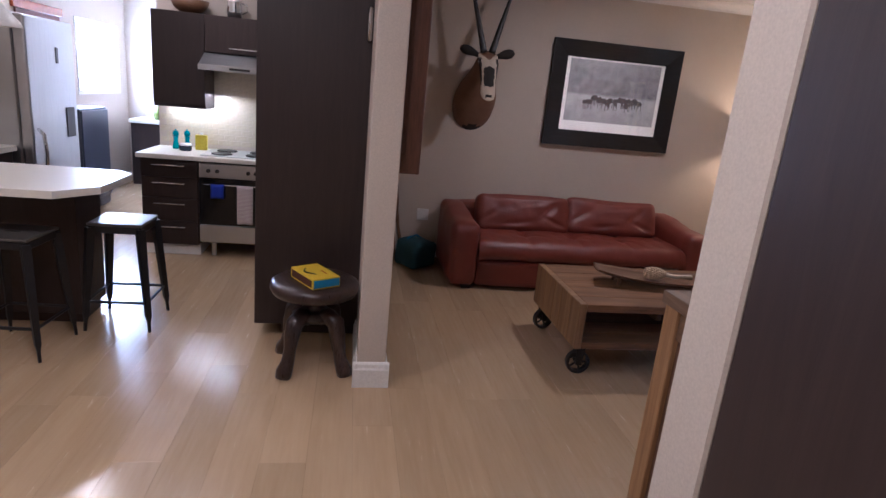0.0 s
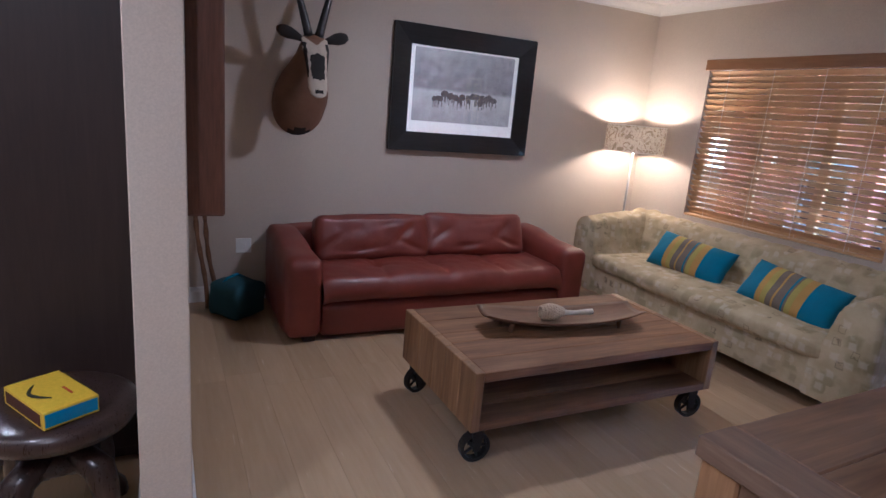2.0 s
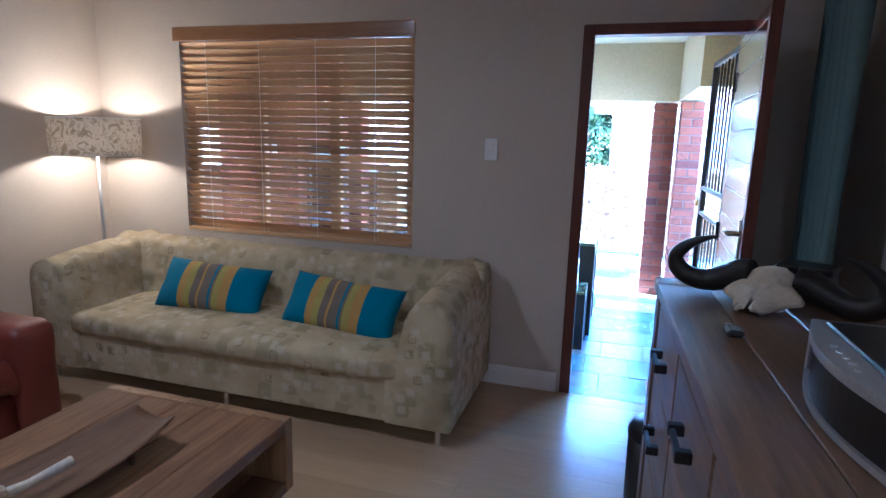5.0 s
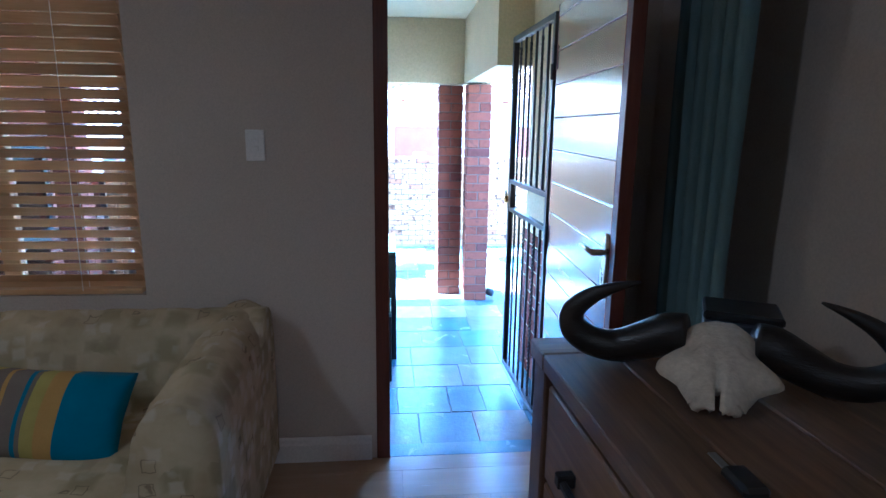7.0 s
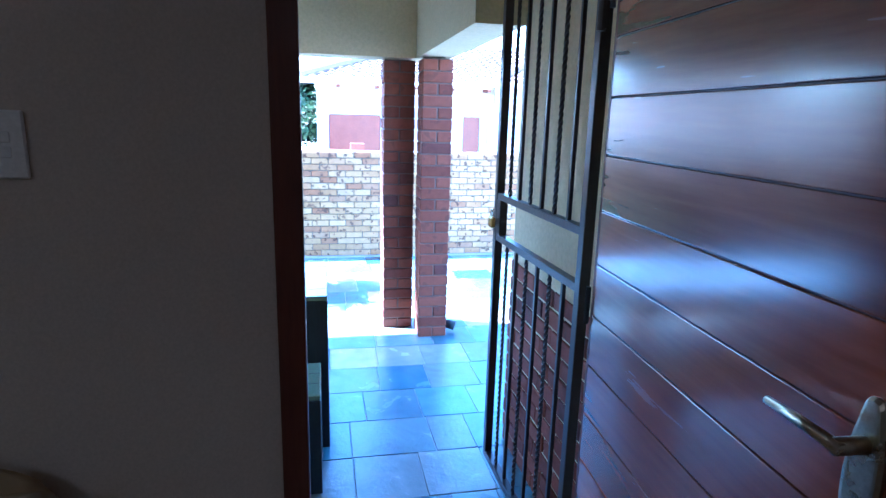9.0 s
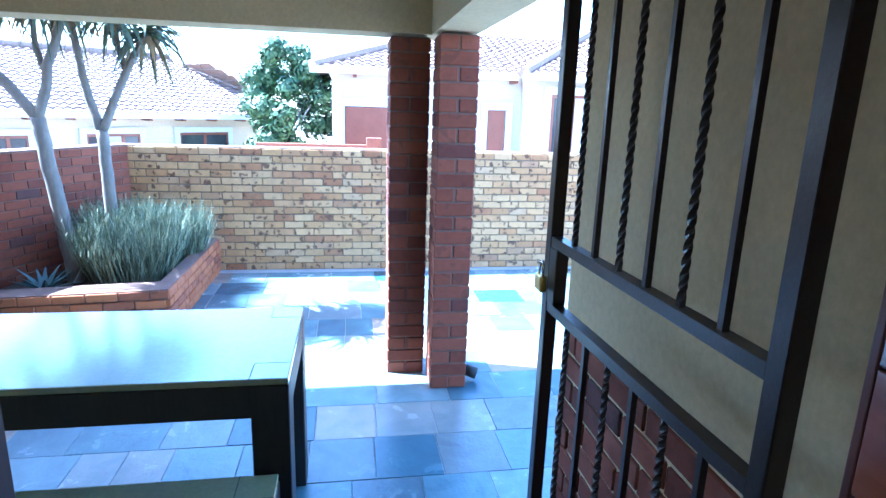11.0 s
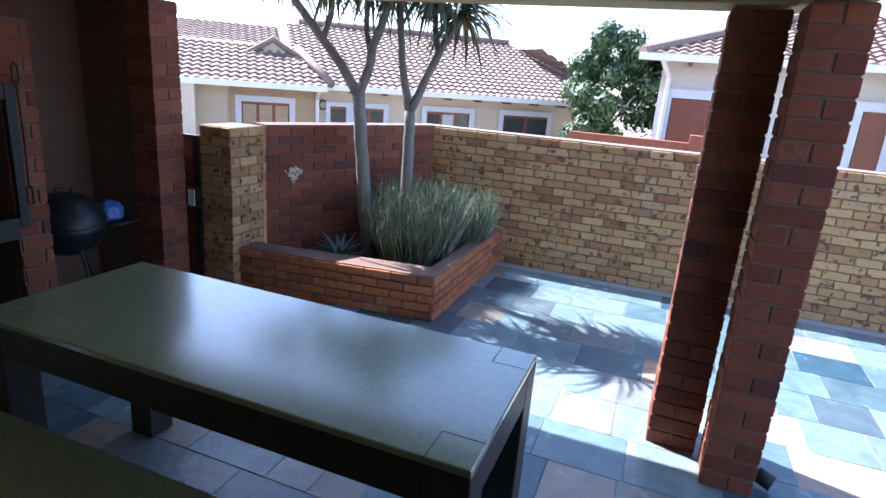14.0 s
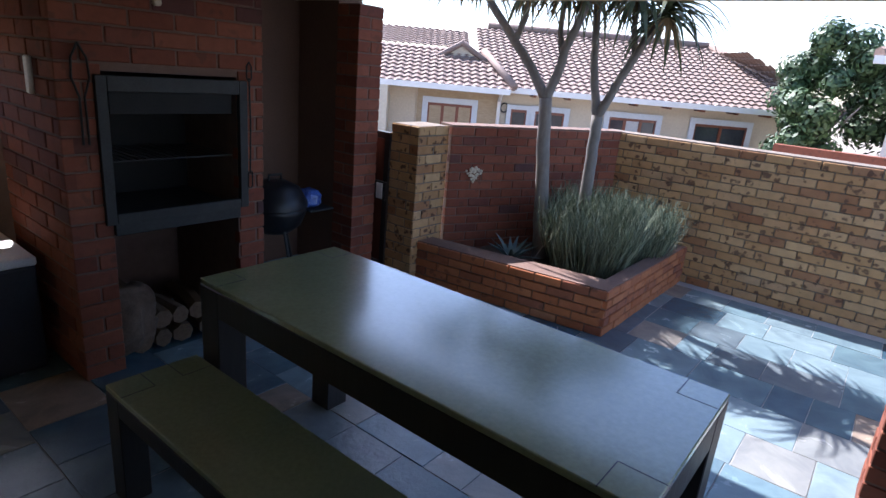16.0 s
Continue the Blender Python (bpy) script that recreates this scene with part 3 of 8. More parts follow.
def security_gate():
    """Square-tube steel gate with alternating plain and twisted bars, standing open outwards."""
    g = thing("security_gate", "dark bronze steel security gate with twisted bars, open", "gate", (5.985, 2.622, 0.02), 1.6)
    W, H = 0.79, 1.98
    s = 0.032
    part("gate_frame", B((0, s, 0, s, 0, H), (W - s, W, 0, s, 0, H), (s, W - s, 0, s, 0, s), (s, W - s, 0, s, H - s, H), bevel=0.002), M["gate_iron"], g)
    part("lock_rail", B((s, W - s, 0.002, s - 0.002, 0.985, 1.01), bevel=0.001), M["gate_iron"], g)
    part("lock_rail", B((s, W - s, 0.002, s - 0.002, 1.15, 1.175), bevel=0.001), M["gate_iron"], g)
    part("lock_box", B((W - 0.075, W - s, 0.0, s, 1.01, 1.15), bevel=0.002), M["gate_iron"], g)
    xs = [s + (W - 2 * s) * (i + 1) / 7 for i in range(6)]
    for z0, z1 in ((s, 0.985), (1.175, H - s)):
        for i, x in enumerate(xs):
            bm = bmesh.new()
            if i % 2 == 0:
                box(bm, x - 0.006, x + 0.006, 0.010, 0.022, z0, z1)
                part("bar", bm, M["gate_iron"], g)
            else:
                n = int((z1 - z0) / 0.008)
                rings = []
                for k in range(n + 1):
                    z, a = z0 + (z1 - z0) * k / n, k * 0.55
                    edge = min(1, min(k, n - k) / 6)
                    rings.append([bm.verts.new((x + 0.0075 * math.cos(a * edge + q * math.pi / 2 + 0.785), 0.016 + 0.0075 * math.sin(a * edge + q * math.pi / 2 + 0.785), z)) for q in range(4)])
                for r0, r1 in zip(rings, rings[1:]):
                    for q in range(4):
                        bm.faces.new((r0[q], r0[(q + 1) % 4], r1[(q + 1) % 4], r1[q]))
                part("twisted_bar", bm, M["gate_iron"], g)
    for hz in (0.25, 1.72):
        bm = bmesh.new()
        tube(bm, [(-0.008, 0.036, hz - 0.035), (-0.008, 0.036, hz + 0.035)], 0.011, 10)
        box(bm, -0.018, 0.02, 0.026, 0.036, hz - 0.03, hz + 0.03)
        part("hinge", bm, M["gate_iron"], g)
    p = thing("padlock", "small brass padlock hanging from the gate", "padlock", (6.752, 2.69, 1.055))
    part("body", B((-0.022, 0.022, -0.009, 0.009, 0, 0.042), bevel=0.004), mottled("brass", (0.55, 0.34, 0.08), (0.68, 0.44, 0.12), 0.3, 20, 100, 0.1, 1.0), p)
    bm = bmesh.new()
    tube(bm, [(-0.013, 0, 0.04), (-0.013, 0, 0.062), (-0.007, 0, 0.074), (0.007, 0, 0.074), (0.013, 0, 0.062), (0.013, 0, 0.04)], 0.0035, 8)
    part("shackle", bm, M["chrome"], p, "", True)


east_window()
wooden_blind()
door_frame()
front_door()
security_gate()


def curtain(name, x, y, z0, z1, w, label):
    bm = bmesh.new()
    n, m = 40, 6
    g = [[bm.verts.new((x + w * i / n, y + 0.035 * math.sin(i * 0.95) + 0.008 * math.sin(j + i), z0 + (z1 - z0) * j / m)) for i in range(n + 1)] for j in range(m + 1)]
    for j in range(m):
        for i in range(n):
            bm.faces.new((g[j][i], g[j][i + 1], g[j + 1][i + 1], g[j + 1][i]))
    ob = solid(name, bm, mottled("grey_teal_curtain", (0.13, 0.20, 0.21), (0.17, 0.25, 0.26), 0.9, 8, 300, 0.3), label, "curtain", smooth=True)
    so = ob.modifiers.new("thick", "SOLIDIFY")
    so.thickness = 0.004
    return ob


# switch plate beside the door, socket behind the sofa
def wall_plate(name, label, at, rz, w, h, rockers):
    t = thing(name, label, "switch", at, rz)
    part("plate", B((-w / 2, w / 2, -0.010, -0.001, -h / 2, h / 2), bevel=0.003), M["white_plastic"], t)
    for i in range(rockers):
        cz = (i - (rockers - 1) / 2) * 0.028
        part("rocker", B((-0.014, 0.014, -0.0135, -0.010, cz - 0.010, cz + 0.010), bevel=0.0015), M["white_plastic"], t)


wall_plate("light_switch", "white plastic light switch on the wall by the door", (5.76, 3.925, 1.41), -90, 0.075, 0.125, 2)
wall_plate("wall_socket", "white plastic wall socket low behind the sofa", (2.06, 6.73, 0.42), 0, 0.11, 0.11, 2)


# ---- living room things ----
def leather_sofa():
    s = thing("leather_sofa", "oxblood red leather sofa with two loose back cushions", "sofa", (3.357, 6.225, 0))
    L = M["leather"]
    bm = bmesh.new()
    puffed_box(bm, -0.93, 0.93, -0.425, 0.40, 0.025, 0.25, 0.03, 0.01, 8)
    part("base", bm, L, s, "", True)
    for sx in (-1, 1):
        bm = bmesh.new()
        a, c = sorted((sx * 0.925, sx * 1.155))
        puffed_box(bm, a, c, -0.44, 0.43, 0.025, 0.555, 0.055, 0.02, 14, sx)
        for v in bm.verts:
            k = max(0.0, (v.co.z - 0.35) / 0.2)
            v.co.z += 0.05 * k * max(0.0, (v.co.y + 0.43) / 0.86) - 0.018 * k * math.exp(-((v.co.y + 0.1) / 0.2) ** 2)
            v.co += 0.007 * Vector((noise.noise(v.co * 7 + Vector((sx, 0, 0))), noise.noise(v.co * 6), noise.noise(v.co * 8)))
        part("arm", bm, L, s, "", True)
    bm = bmesh.new()
    puffed_box(bm, -1.12, 1.12, 0.22, 0.465, 0.04, 0.61, 0.06, 0.02, 10)
    part("backrest", bm, L, s, "", True)
    # long seat cushion: three stitched seams, sunken tufts, puckered creases and a rolled front lip
    bm = bmesh.new()
    n, m = 110, 34
    x0, x1, y0, y1 = -0.925, 0.925, -0.435, 0.235
    seams = (-0.47, -0.02, 0.44)
    top = []
    for j in range(m + 1):
        row = []
        for i in range(n + 1):
            x, y = x0 + (x1 - x0) * i / n, y0 + (y1 - y0) * j / m
            e = max(0.0, min(1.0, min(x - x0, x1 - x) / 0.05))
            f = max(0.0, min(1.0, (y - y0) / 0.075))
            z = 0.352 + 0.05 * math.sqrt(f * (2 - f)) + 0.02 * math.sqrt(e) + 0.012 * math.sin(math.pi * (y - y0) / (y1 - y0))
            for tx in seams:
                z -= 0.010 * math.exp(-((x - tx) / 0.014) ** 2) * f + 0.007 * math.exp(-((x - tx) / 0.06) ** 2)
                z -= 0.026 * math.exp(-((x - tx) ** 2 + (y + 0.13) ** 2) / 0.0028)
                d = math.hypot(x - tx, y + 0.13)
                z -= 0.006 * math.exp(-d / 0.10) * math.sin(7 * math.atan2(y + 0.13, x - tx) + 3 * tx)
            z += 0.012 * noise.noise((x * 3.2, y * 5, 3)) + 0.006 * noise.noise((x * 14, y * 7, 7)) + 0.003 * noise.noise((x * 30, y * 16, 1))
            row.append(bm.verts.new((x, y, z)))
        top.append(row)
    rows = [top[0]]
    for dy, dz in ((-0.012, 0.022), (-0.016, 0.05), (-0.010, 0.085), (0.022, 0.11)):
        rows.append([bm.verts.new((v.co.x, y0 + dy + 0.006 * noise.noise((v.co.x * 9, dz * 30, 2)), v.co.z - dz)) for v in top[0]])
    for a, c in [(b_, a_) for a_, b_ in zip(top, top[1:])] + list(zip(rows, rows[1:])):
        for i in range(n):
            bm.faces.new((a[i], a[i + 1], c[i + 1], c[i]))
    part("seat_cushion", bm, L, s, "", True)
    # slumped back cushions with pulled folds near the corners
    for cx, w, tilt, turn in ((-0.43, 0.86, -20, 1.5), (0.415, 0.86, -24, -3)):
        bm = bmesh.new()
        puffed_box(bm, -w / 2, w / 2, -0.085, 0.085, -0.17, 0.165, 0.05, 0.022, 30, cx)
        for v in bm.verts:
            x, z = v.co.x, v.co.z
            if v.co.y < 0:
                for fx, fz, ang, amp in ((0.27 * w, 0.02, 0.8, 0.022), (0.33 * w, -0.08, -0.4, 0.018), (-0.40 * w, -0.04, 0.6, 0.016), (-0.1 * w, -0.10, 0.15, 0.014), (0.12 * w, 0.09, 0.2, 0.006)):
                    u = (x - fx) * math.cos(ang) + (z - fz) * math.sin(ang)
                    q = -(x - fx) * math.sin(ang) + (z - fz) * math.cos(ang)
                    v.co.y += amp * math.exp(-(q / 0.02) ** 2 - (u / 0.10) ** 2)
            v.co.y += 0.010 * noise.noise((x * 7, z * 9, cx)) + 0.005 * noise.noise((x * 17, z * 13, 2 + cx))
            v.co.z += 0.012 * noise.noise((x * 3 + 5 * cx, 0.3, 1.7)) - 0.016 * (1 - (2 * x / w) ** 2) * max(0.0, z) / 0.17
        bmesh.ops.transform(bm, matrix=pose(cx, 0.125, 0.562, tilt, 0, turn), verts=bm.verts)
        part("back_cushion", bm, L, s, "", True)
    for x in (-1.0, 1.0):
        for y in (-0.36, 0.36):
            part("foot", B((x - 0.04, x + 0.04, y - 0.04, y + 0.04, 0, 0.05), bevel=0.004), M["espresso"], s)


def fabric_pattern():
    """Cream upholstery with soft olive and taupe squares in two sizes."""
    m, nt, b = mat_base("cream_upholstery_with_olive_squares", 0.9, 0, 0.2)
    v = coords(nt, (1, 1, 1))
    n = noise_tex(nt, v, 7, 4)
    warp = nt.nodes.new("ShaderNodeTexNoise")
    warp.inputs["Scale"].default_value = 16
    link(nt, v, warp.inputs["Vector"])
    sc = nt.nodes.new("ShaderNodeVectorMath")
    sc.operation = "SCALE"
    sc.inputs["Scale"].default_value = 0.035
    link(nt, warp.outputs["Color"], sc.inputs[0])
    ad = nt.nodes.new("ShaderNodeVectorMath")
    link(nt, v, ad.inputs[0])
    link(nt, sc.outputs[0], ad.inputs[1])
    v = ad.outputs[0]
    col = ramp(nt, n, [(0.3, (0.41, 0.33, 0.195)), (0.7, (0.54, 0.455, 0.295))])
    for scale, lo, hi, tone, pick in ((9, 0.36, 0.40, (0.25, 0.225, 0.12), 0.52), (13, 0.30, 0.33, (0.33, 0.27, 0.17), 0.62), (16, 0.33, 0.36, (0.60, 0.54, 0.42), 0.55)):
        vo = nt.nodes.new("ShaderNodeTexVoronoi")
        vo.distance = "CHEBYCHEV"
        vo.inputs["Scale"].default_value = scale
        vo.inputs["Randomness"].default_value = 0.85
        link(nt, v, vo.inputs["Vector"])
        sep = nt.nodes.new("ShaderNodeSeparateColor")
        link(nt, vo.outputs["Color"], sep.inputs[0])
        chosen = ramp(nt, sep.outputs[0], [(pick, (0, 0, 0)), (pick + 0.01, (1, 1, 1))])
        shape = ramp(nt, vo.outputs["Distance"], [(lo - 0.10, (0.55, 0.55, 0.55)), (hi + 0.06, (0, 0, 0))])
        col = mix(nt, mix(nt, 1.0, chosen, shape, "MULTIPLY"), col, tone)
        if scale == 13:
            ring = ramp(nt, vo.outputs["Distance"], [(0.22, (0, 0, 0)), (0.235, (0.6, 0.6, 0.6)), (0.265, (0.6, 0.6, 0.6)), (0.28, (0, 0, 0))])
            inv = ramp(nt, sep.outputs[1], [(0.75, (0, 0, 0)), (0.76, (1, 1, 1))])
            col = mix(nt, mix(nt, 1.0, inv, ring, "MULTIPLY"), col, (0.14, 0.11, 0.07))
    link(nt, col, b.inputs["Base Color"])
    bump(nt, b, noise_tex(nt, v, 350, 2), 0.4, 0.003)
    return m


def tufted_grid(bm, pts, nu, nv, buttons, depth):
    """A quilted sheet: pts(u, v) gives place and normal; buttons in (u, v) metres."""
    g = []
    for j in range(nv + 1):
        row = []
        for i in range(nu + 1):
            p, nrm, um, vm = pts(i / nu, j / nv)
            d = 0
            for bu, bv in buttons:
                r2 = (um - bu) ** 2 + (vm - bv) ** 2
                d += math.exp(-r2 / 0.0016) + 0.35 * (math.exp(-((um - bu) ** 2) / 0.0003) * math.exp(-(vm - bv) ** 2 / 0.02) + math.exp(-((vm - bv) ** 2) / 0.0003) * math.exp(-(um - bu) ** 2 / 0.02))
            row.append(bm.verts.new(p - nrm * depth * min(1.2, d)))
        g.append(row)
    for j in range(nv):
        for i in range(nu):
            bm.faces.new((g[j][i], g[j][i + 1], g[j + 1][i + 1], g[j + 1][i]))
    return g


def tufted_couch():
    """Chesterfield-like couch with back and arms of one height; local front is -y."""
    s = thing("tufted_couch", "cream patterned button-tufted couch under the window", "couch", (5.285, 5.15, 0), -90)
    F = fabric_pattern()
    hw, hd, H = 1.27, 0.415, 0.73
    part("base", B((-hw + 0.015, hw - 0.015, -hd + 0.012, hd - 0.01, 0.10, 0.34), bevel=0.012, seg=2), F, s)
    # curved profile shared by back and arms: outer face, roll, hollow inner face
    prof = [(0.0, 0.10), (0.0, 0.60), (0.012, 0.66), (0.045, 0.705), (0.10, H), (0.16, 0.725), (0.205, 0.69), (0.235, 0.63), (0.25, 0.55), (0.265, 0.48), (0.29, 0.43), (0.33, 0.40)]

    def run(p0, along, inward, length, name, nu):
        L = [0.0]
        for (a, b), (c, d) in zip(prof, prof[1:]):
            L.append(L[-1] + math.hypot(c - a, d - b))
        tot = L[-1]

        def pts(u, v):
            q = v * tot
            k = max(i for i in range(len(L) - 1) if L[i] <= q + 1e-9)
            f = (q - L[k]) / (L[k + 1] - L[k])
            a, c = prof[k], prof[k + 1]
            off, z = a[0] + (c[0] - a[0]) * f, a[1] + (c[1] - a[1]) * f
            t = Vector((c[0] - a[0], c[1] - a[1])).normalized()
            nrm = Vector(inward) * (-t.y) * -1 + Vector((0, 0, 1)) * t.x
            rise = 1.09 if name == "backrest" else 1.09 - 0.10 * u * u
            z = 0.12 + (z - 0.12) * (1 + (rise - 1) * min(1.0, max(0.0, (z - 0.40) / 0.2)))
            p = Vector(p0) + Vector(along) * (u * length) + Vector(inward) * off + Vector((0, 0, z))
            return p, nrm, u * length, q

        nb = int(length / 0.17)
        btn = [((i + 0.5 + 0.0) * length / nb, q) for q in (tot * 0.66, tot * 0.86) for i in range(nb)]
        bm = bmesh.new()
        g = tufted_grid(bm, pts, nu, 46, btn, 0.024)
        for e in (0, -1):
            ring = [r[e] for r in g]
            base = bm.verts.new((ring[-1].co.x, ring[-1].co.y, 0.10))
            bm.faces.new(ring + [base])
        part(name, bm, F, s, "", True)

    run((-hw, hd, 0), (1, 0, 0), (0, -1, 0), 2 * hw, "backrest", 110)
    run((-hw - 0.003, hd - 0.002, 0), (0, -1, 0), (1, 0, 0), 2 * hd - 0.006, "arm", 40)
    run((hw + 0.003, hd - 0.002, 0), (0, -1, 0), (-1, 0, 0), 2 * hd - 0.006, "arm", 40)
    bm = bmesh.new()
    puffed_box(bm, -hw + 0.26, hw - 0.26, -hd - 0.012, hd - 0.25, 0.30, 0.435, 0.05, 0.03, 16)
    part("seat_cushion", bm, F, s, "", True)
    for x in (-hw + 0.07, 0.0, hw - 0.07):
        for y in (-hd + 0.06, hd - 0.06):
            bm = bmesh.new()
            tube(bm, [(x, y, 0.0), (x, y, 0.102)], [0.016, 0.02], 12)
            part("leg", bm, M["chrome"], s, "round satin metal leg")


def striped_cushion(at, rot, group):
    cols = [M["teal_cloth"], mottled("ochre_cotton", (0.42, 0.25, 0.055), (0.50, 0.31, 0.08), 0.9, 12, 400, 0.35),
            mottled("taupe_cotton", (0.15, 0.12, 0.10), (0.20, 0.165, 0.13), 0.9, 12, 400, 0.35), mottled("olive_yellow_cotton", (0.36, 0.30, 0.06), (0.44, 0.37, 0.09), 0.9, 12, 400, 0.35)]
    bm = bmesh.new()
    cushion(bm, 0.67, 0.31, 0.17, 0.014, 48, 16, 0.5)
    me = mesh_from("cushion", bm, None, True)
    for c in cols:
        me.materials.append(c)
    edges = [(-0.165, 0), (-0.12, 1), (-0.09, 3), (-0.045, 2), (-0.03, 1), (0.03, 2), (0.045, 0), (0.06, 2), (0.10, 3), (0.155, 1), (9, 0)]
    for p in me.polygons:
        p.material_index = next(k for e, k in edges if p.center.x < e)
    ob = new("scatter_cushion", me)
    ob.matrix_world = pose(*at, *rot)
    return tagged(ob, "teal scatter cushion with ochre and grey stripes", "cushion", group)


def floor_lamp():
    l = thing("floor_lamp", "steel floor lamp with a toile-patterned drum shade, lit", "lamp", (5.42, 6.44, 0))
    bm = bmesh.new()
    lathe(bm, [(0, 0), (0.14, 0), (0.145, 0.008), (0.14, 0.02), (0.02, 0.028), (0, 0.028)], 32)
    part("base", bm, M["steel"], l, "", True)
    bm = bmesh.new()
    tube(bm, [(0, 0, 0.02), (0, 0, 1.36)], 0.011, 12)
    part("pole", bm, M["steel"], l, "", True)
    m, nt, b = mat_base("toile_shade", 0.9, 0, 0.2)
    v = coords(nt, (1, 1, 1))
    n = noise_tex(nt, v, 13, 5, 0.6, 2.0)
    col = ramp(nt, n, [(0.42, (0.34, 0.29, 0.22)), (0.47, (0.58, 0.54, 0.47)), (0.55, (0.60, 0.56, 0.50)), (0.62, (0.40, 0.35, 0.28))])
    link(nt, col, b.inputs["Base Color"])
    b.inputs["Transmission Weight"].default_value = 0.0
    tr = nt.nodes.new("ShaderNodeBsdfTranslucent")
    ms = nt.nodes.new("ShaderNodeMixShader")
    ms.inputs[0].default_value = 0.3
    link(nt, col, tr.inputs[0])
    link(nt, b.outputs[0], ms.inputs[1])
    link(nt, tr.outputs[0], ms.inputs[2])
    link(nt, ms.outputs[0], nt.nodes["Material Output"].inputs[0])
    bm = bmesh.new()
    lathe(bm, [(0.262, 1.30), (0.262, 1.53)], 48)
    lathe(bm, [(0.258, 1.53), (0.258, 1.30)], 48)
    shade = part("shade", bm, m, l, "cream toile drum shade", True)
    bm = bmesh.new()
    for z in (1.30, 1.53):
        tube(bm, [(0.261 * math.cos(a * math.pi / 24), 0.261 * math.sin(a * math.pi / 24), z) for a in range(49)], 0.004, 6, False)
    for a in range(3):
        tube(bm, [(0, 0, 1.36), (0.26 * math.cos(a * 2.094), 0.26 * math.sin(a * 2.094), 1.305)], 0.002, 5)
    part("shade_ring", bm, M["white_trim"], shade, "", True)
    bm = bmesh.new()
    lathe(bm, [(0, 1.35), (0.016, 1.352), (0.018, 1.375), (0.0, 1.376)], 14)
    part("bulb_socket", bm, M["white_plastic"], l, "", True)


def caster(parent, x, y, rz):
    bm = bmesh.new()
    m = pose(x, y, 0.075, 0, 0, rz)
    n = 22
    for r0, r1, w in ((0.056, 0.072, 0.018), (0.0, 0.017, 0.022)):
        prof = [(r0, -w), (r1, -w), (r1, w), (r0, w)]
        ring = [[bm.verts.new(m @ Vector((r * math.cos(2 * math.pi * k / n), d, r * math.sin(2 * math.pi * k / n)))) for r, d in prof] for k in range(n)]
        for k in range(n):
            for q in range(4):
                bm.faces.new((ring[k][q], ring[(k + 1) % n][q], ring[(k + 1) % n][(q + 1) % 4], ring[k][(q + 1) % 4]))
    for k in range(5):
        a = 2 * math.pi * k / 5
        tube(bm, [m @ Vector((0.012 * math.cos(a), 0, 0.012 * math.sin(a))), m @ Vector((0.06 * math.cos(a), 0, 0.06 * math.sin(a)))], 0.007, 6)
    w = part("caster", bm, M["iron"], parent, "black spoked cast-iron caster wheel")
    bm = bmesh.new()
    for d in (-0.027, 0.027):
        q = [m @ Vector(p) for p in ((-0.018, d, -0.012), (0.018, d, -0.012), (0.03, d, 0.111), (-0.03, d, 0.111))]
        q2 = [p + (m.to_3x3() @ Vector((0, 0.004 if d > 0 else -0.004, 0))) for p in q]
        a = [bm.verts.new(p) for p in q]
        c = [bm.verts.new(p) for p in q2]
        bm.faces.new(a)
        bm.faces.new(list(reversed(c)))
        for i in range(4):
            bm.faces.new((a[i], c[i], c[(i + 1) % 4], a[(i + 1) % 4]))
    tube(bm, [m @ Vector((0, -0.031, 0)), m @ Vector((0, 0.031, 0))], 0.007, 8)
    part("fork", bm, M["iron"], w)


def coffee_table():
    t = thing("coffee_table", "reclaimed wood coffee table on black iron casters", "table", (3.432, 4.677, 0))
    hx, hy, z0, z1 = 0.735, 0.402, 0.185, 0.462
    ws = [0.145, 0.185, 0.12, 0.165, 0.189]
    y = -hy
    for w in ws:
        part("top_plank", B((-hx + 0.045, hx - 0.045, y + 0.001, y + w - 0.001, z1 - 0.045, z1 + random.uniform(-0.001, 0.001)), bevel=0.003), M["reclaimed"], t)
        part("shelf_plank", B((-hx + 0.045, hx - 0.045, y + 0.001, y + w - 0.001, z0, z0 + 0.04), bevel=0.003), M["reclaimed"], t)
        y += w
    for sx in (-1, 1):
        y = -hy
        for w in (0.14, 0.165, 0.125, 0.175, 0.199):
            a, c = sorted((sx * hx, sx * (hx - 0.044)))
            part("end_plank", B((a, c, y + 0.0008, y + w - 0.0008, z0 - 0.001, z1 + 0.002), bevel=0.003), M["reclaimed_z"], t)
            y += w
    part("divider", B((-0.02, 0.02, -0.02, hy - 0.01, z0 + 0.04, z1 - 0.045), bevel=0.002), M["reclaimed_z"], t)
    for x in (-hx + 0.065, hx - 0.065):
        for y in (-hy + 0.065, hy - 0.065):
            caster(t, x, y, random.uniform(-25, 25))


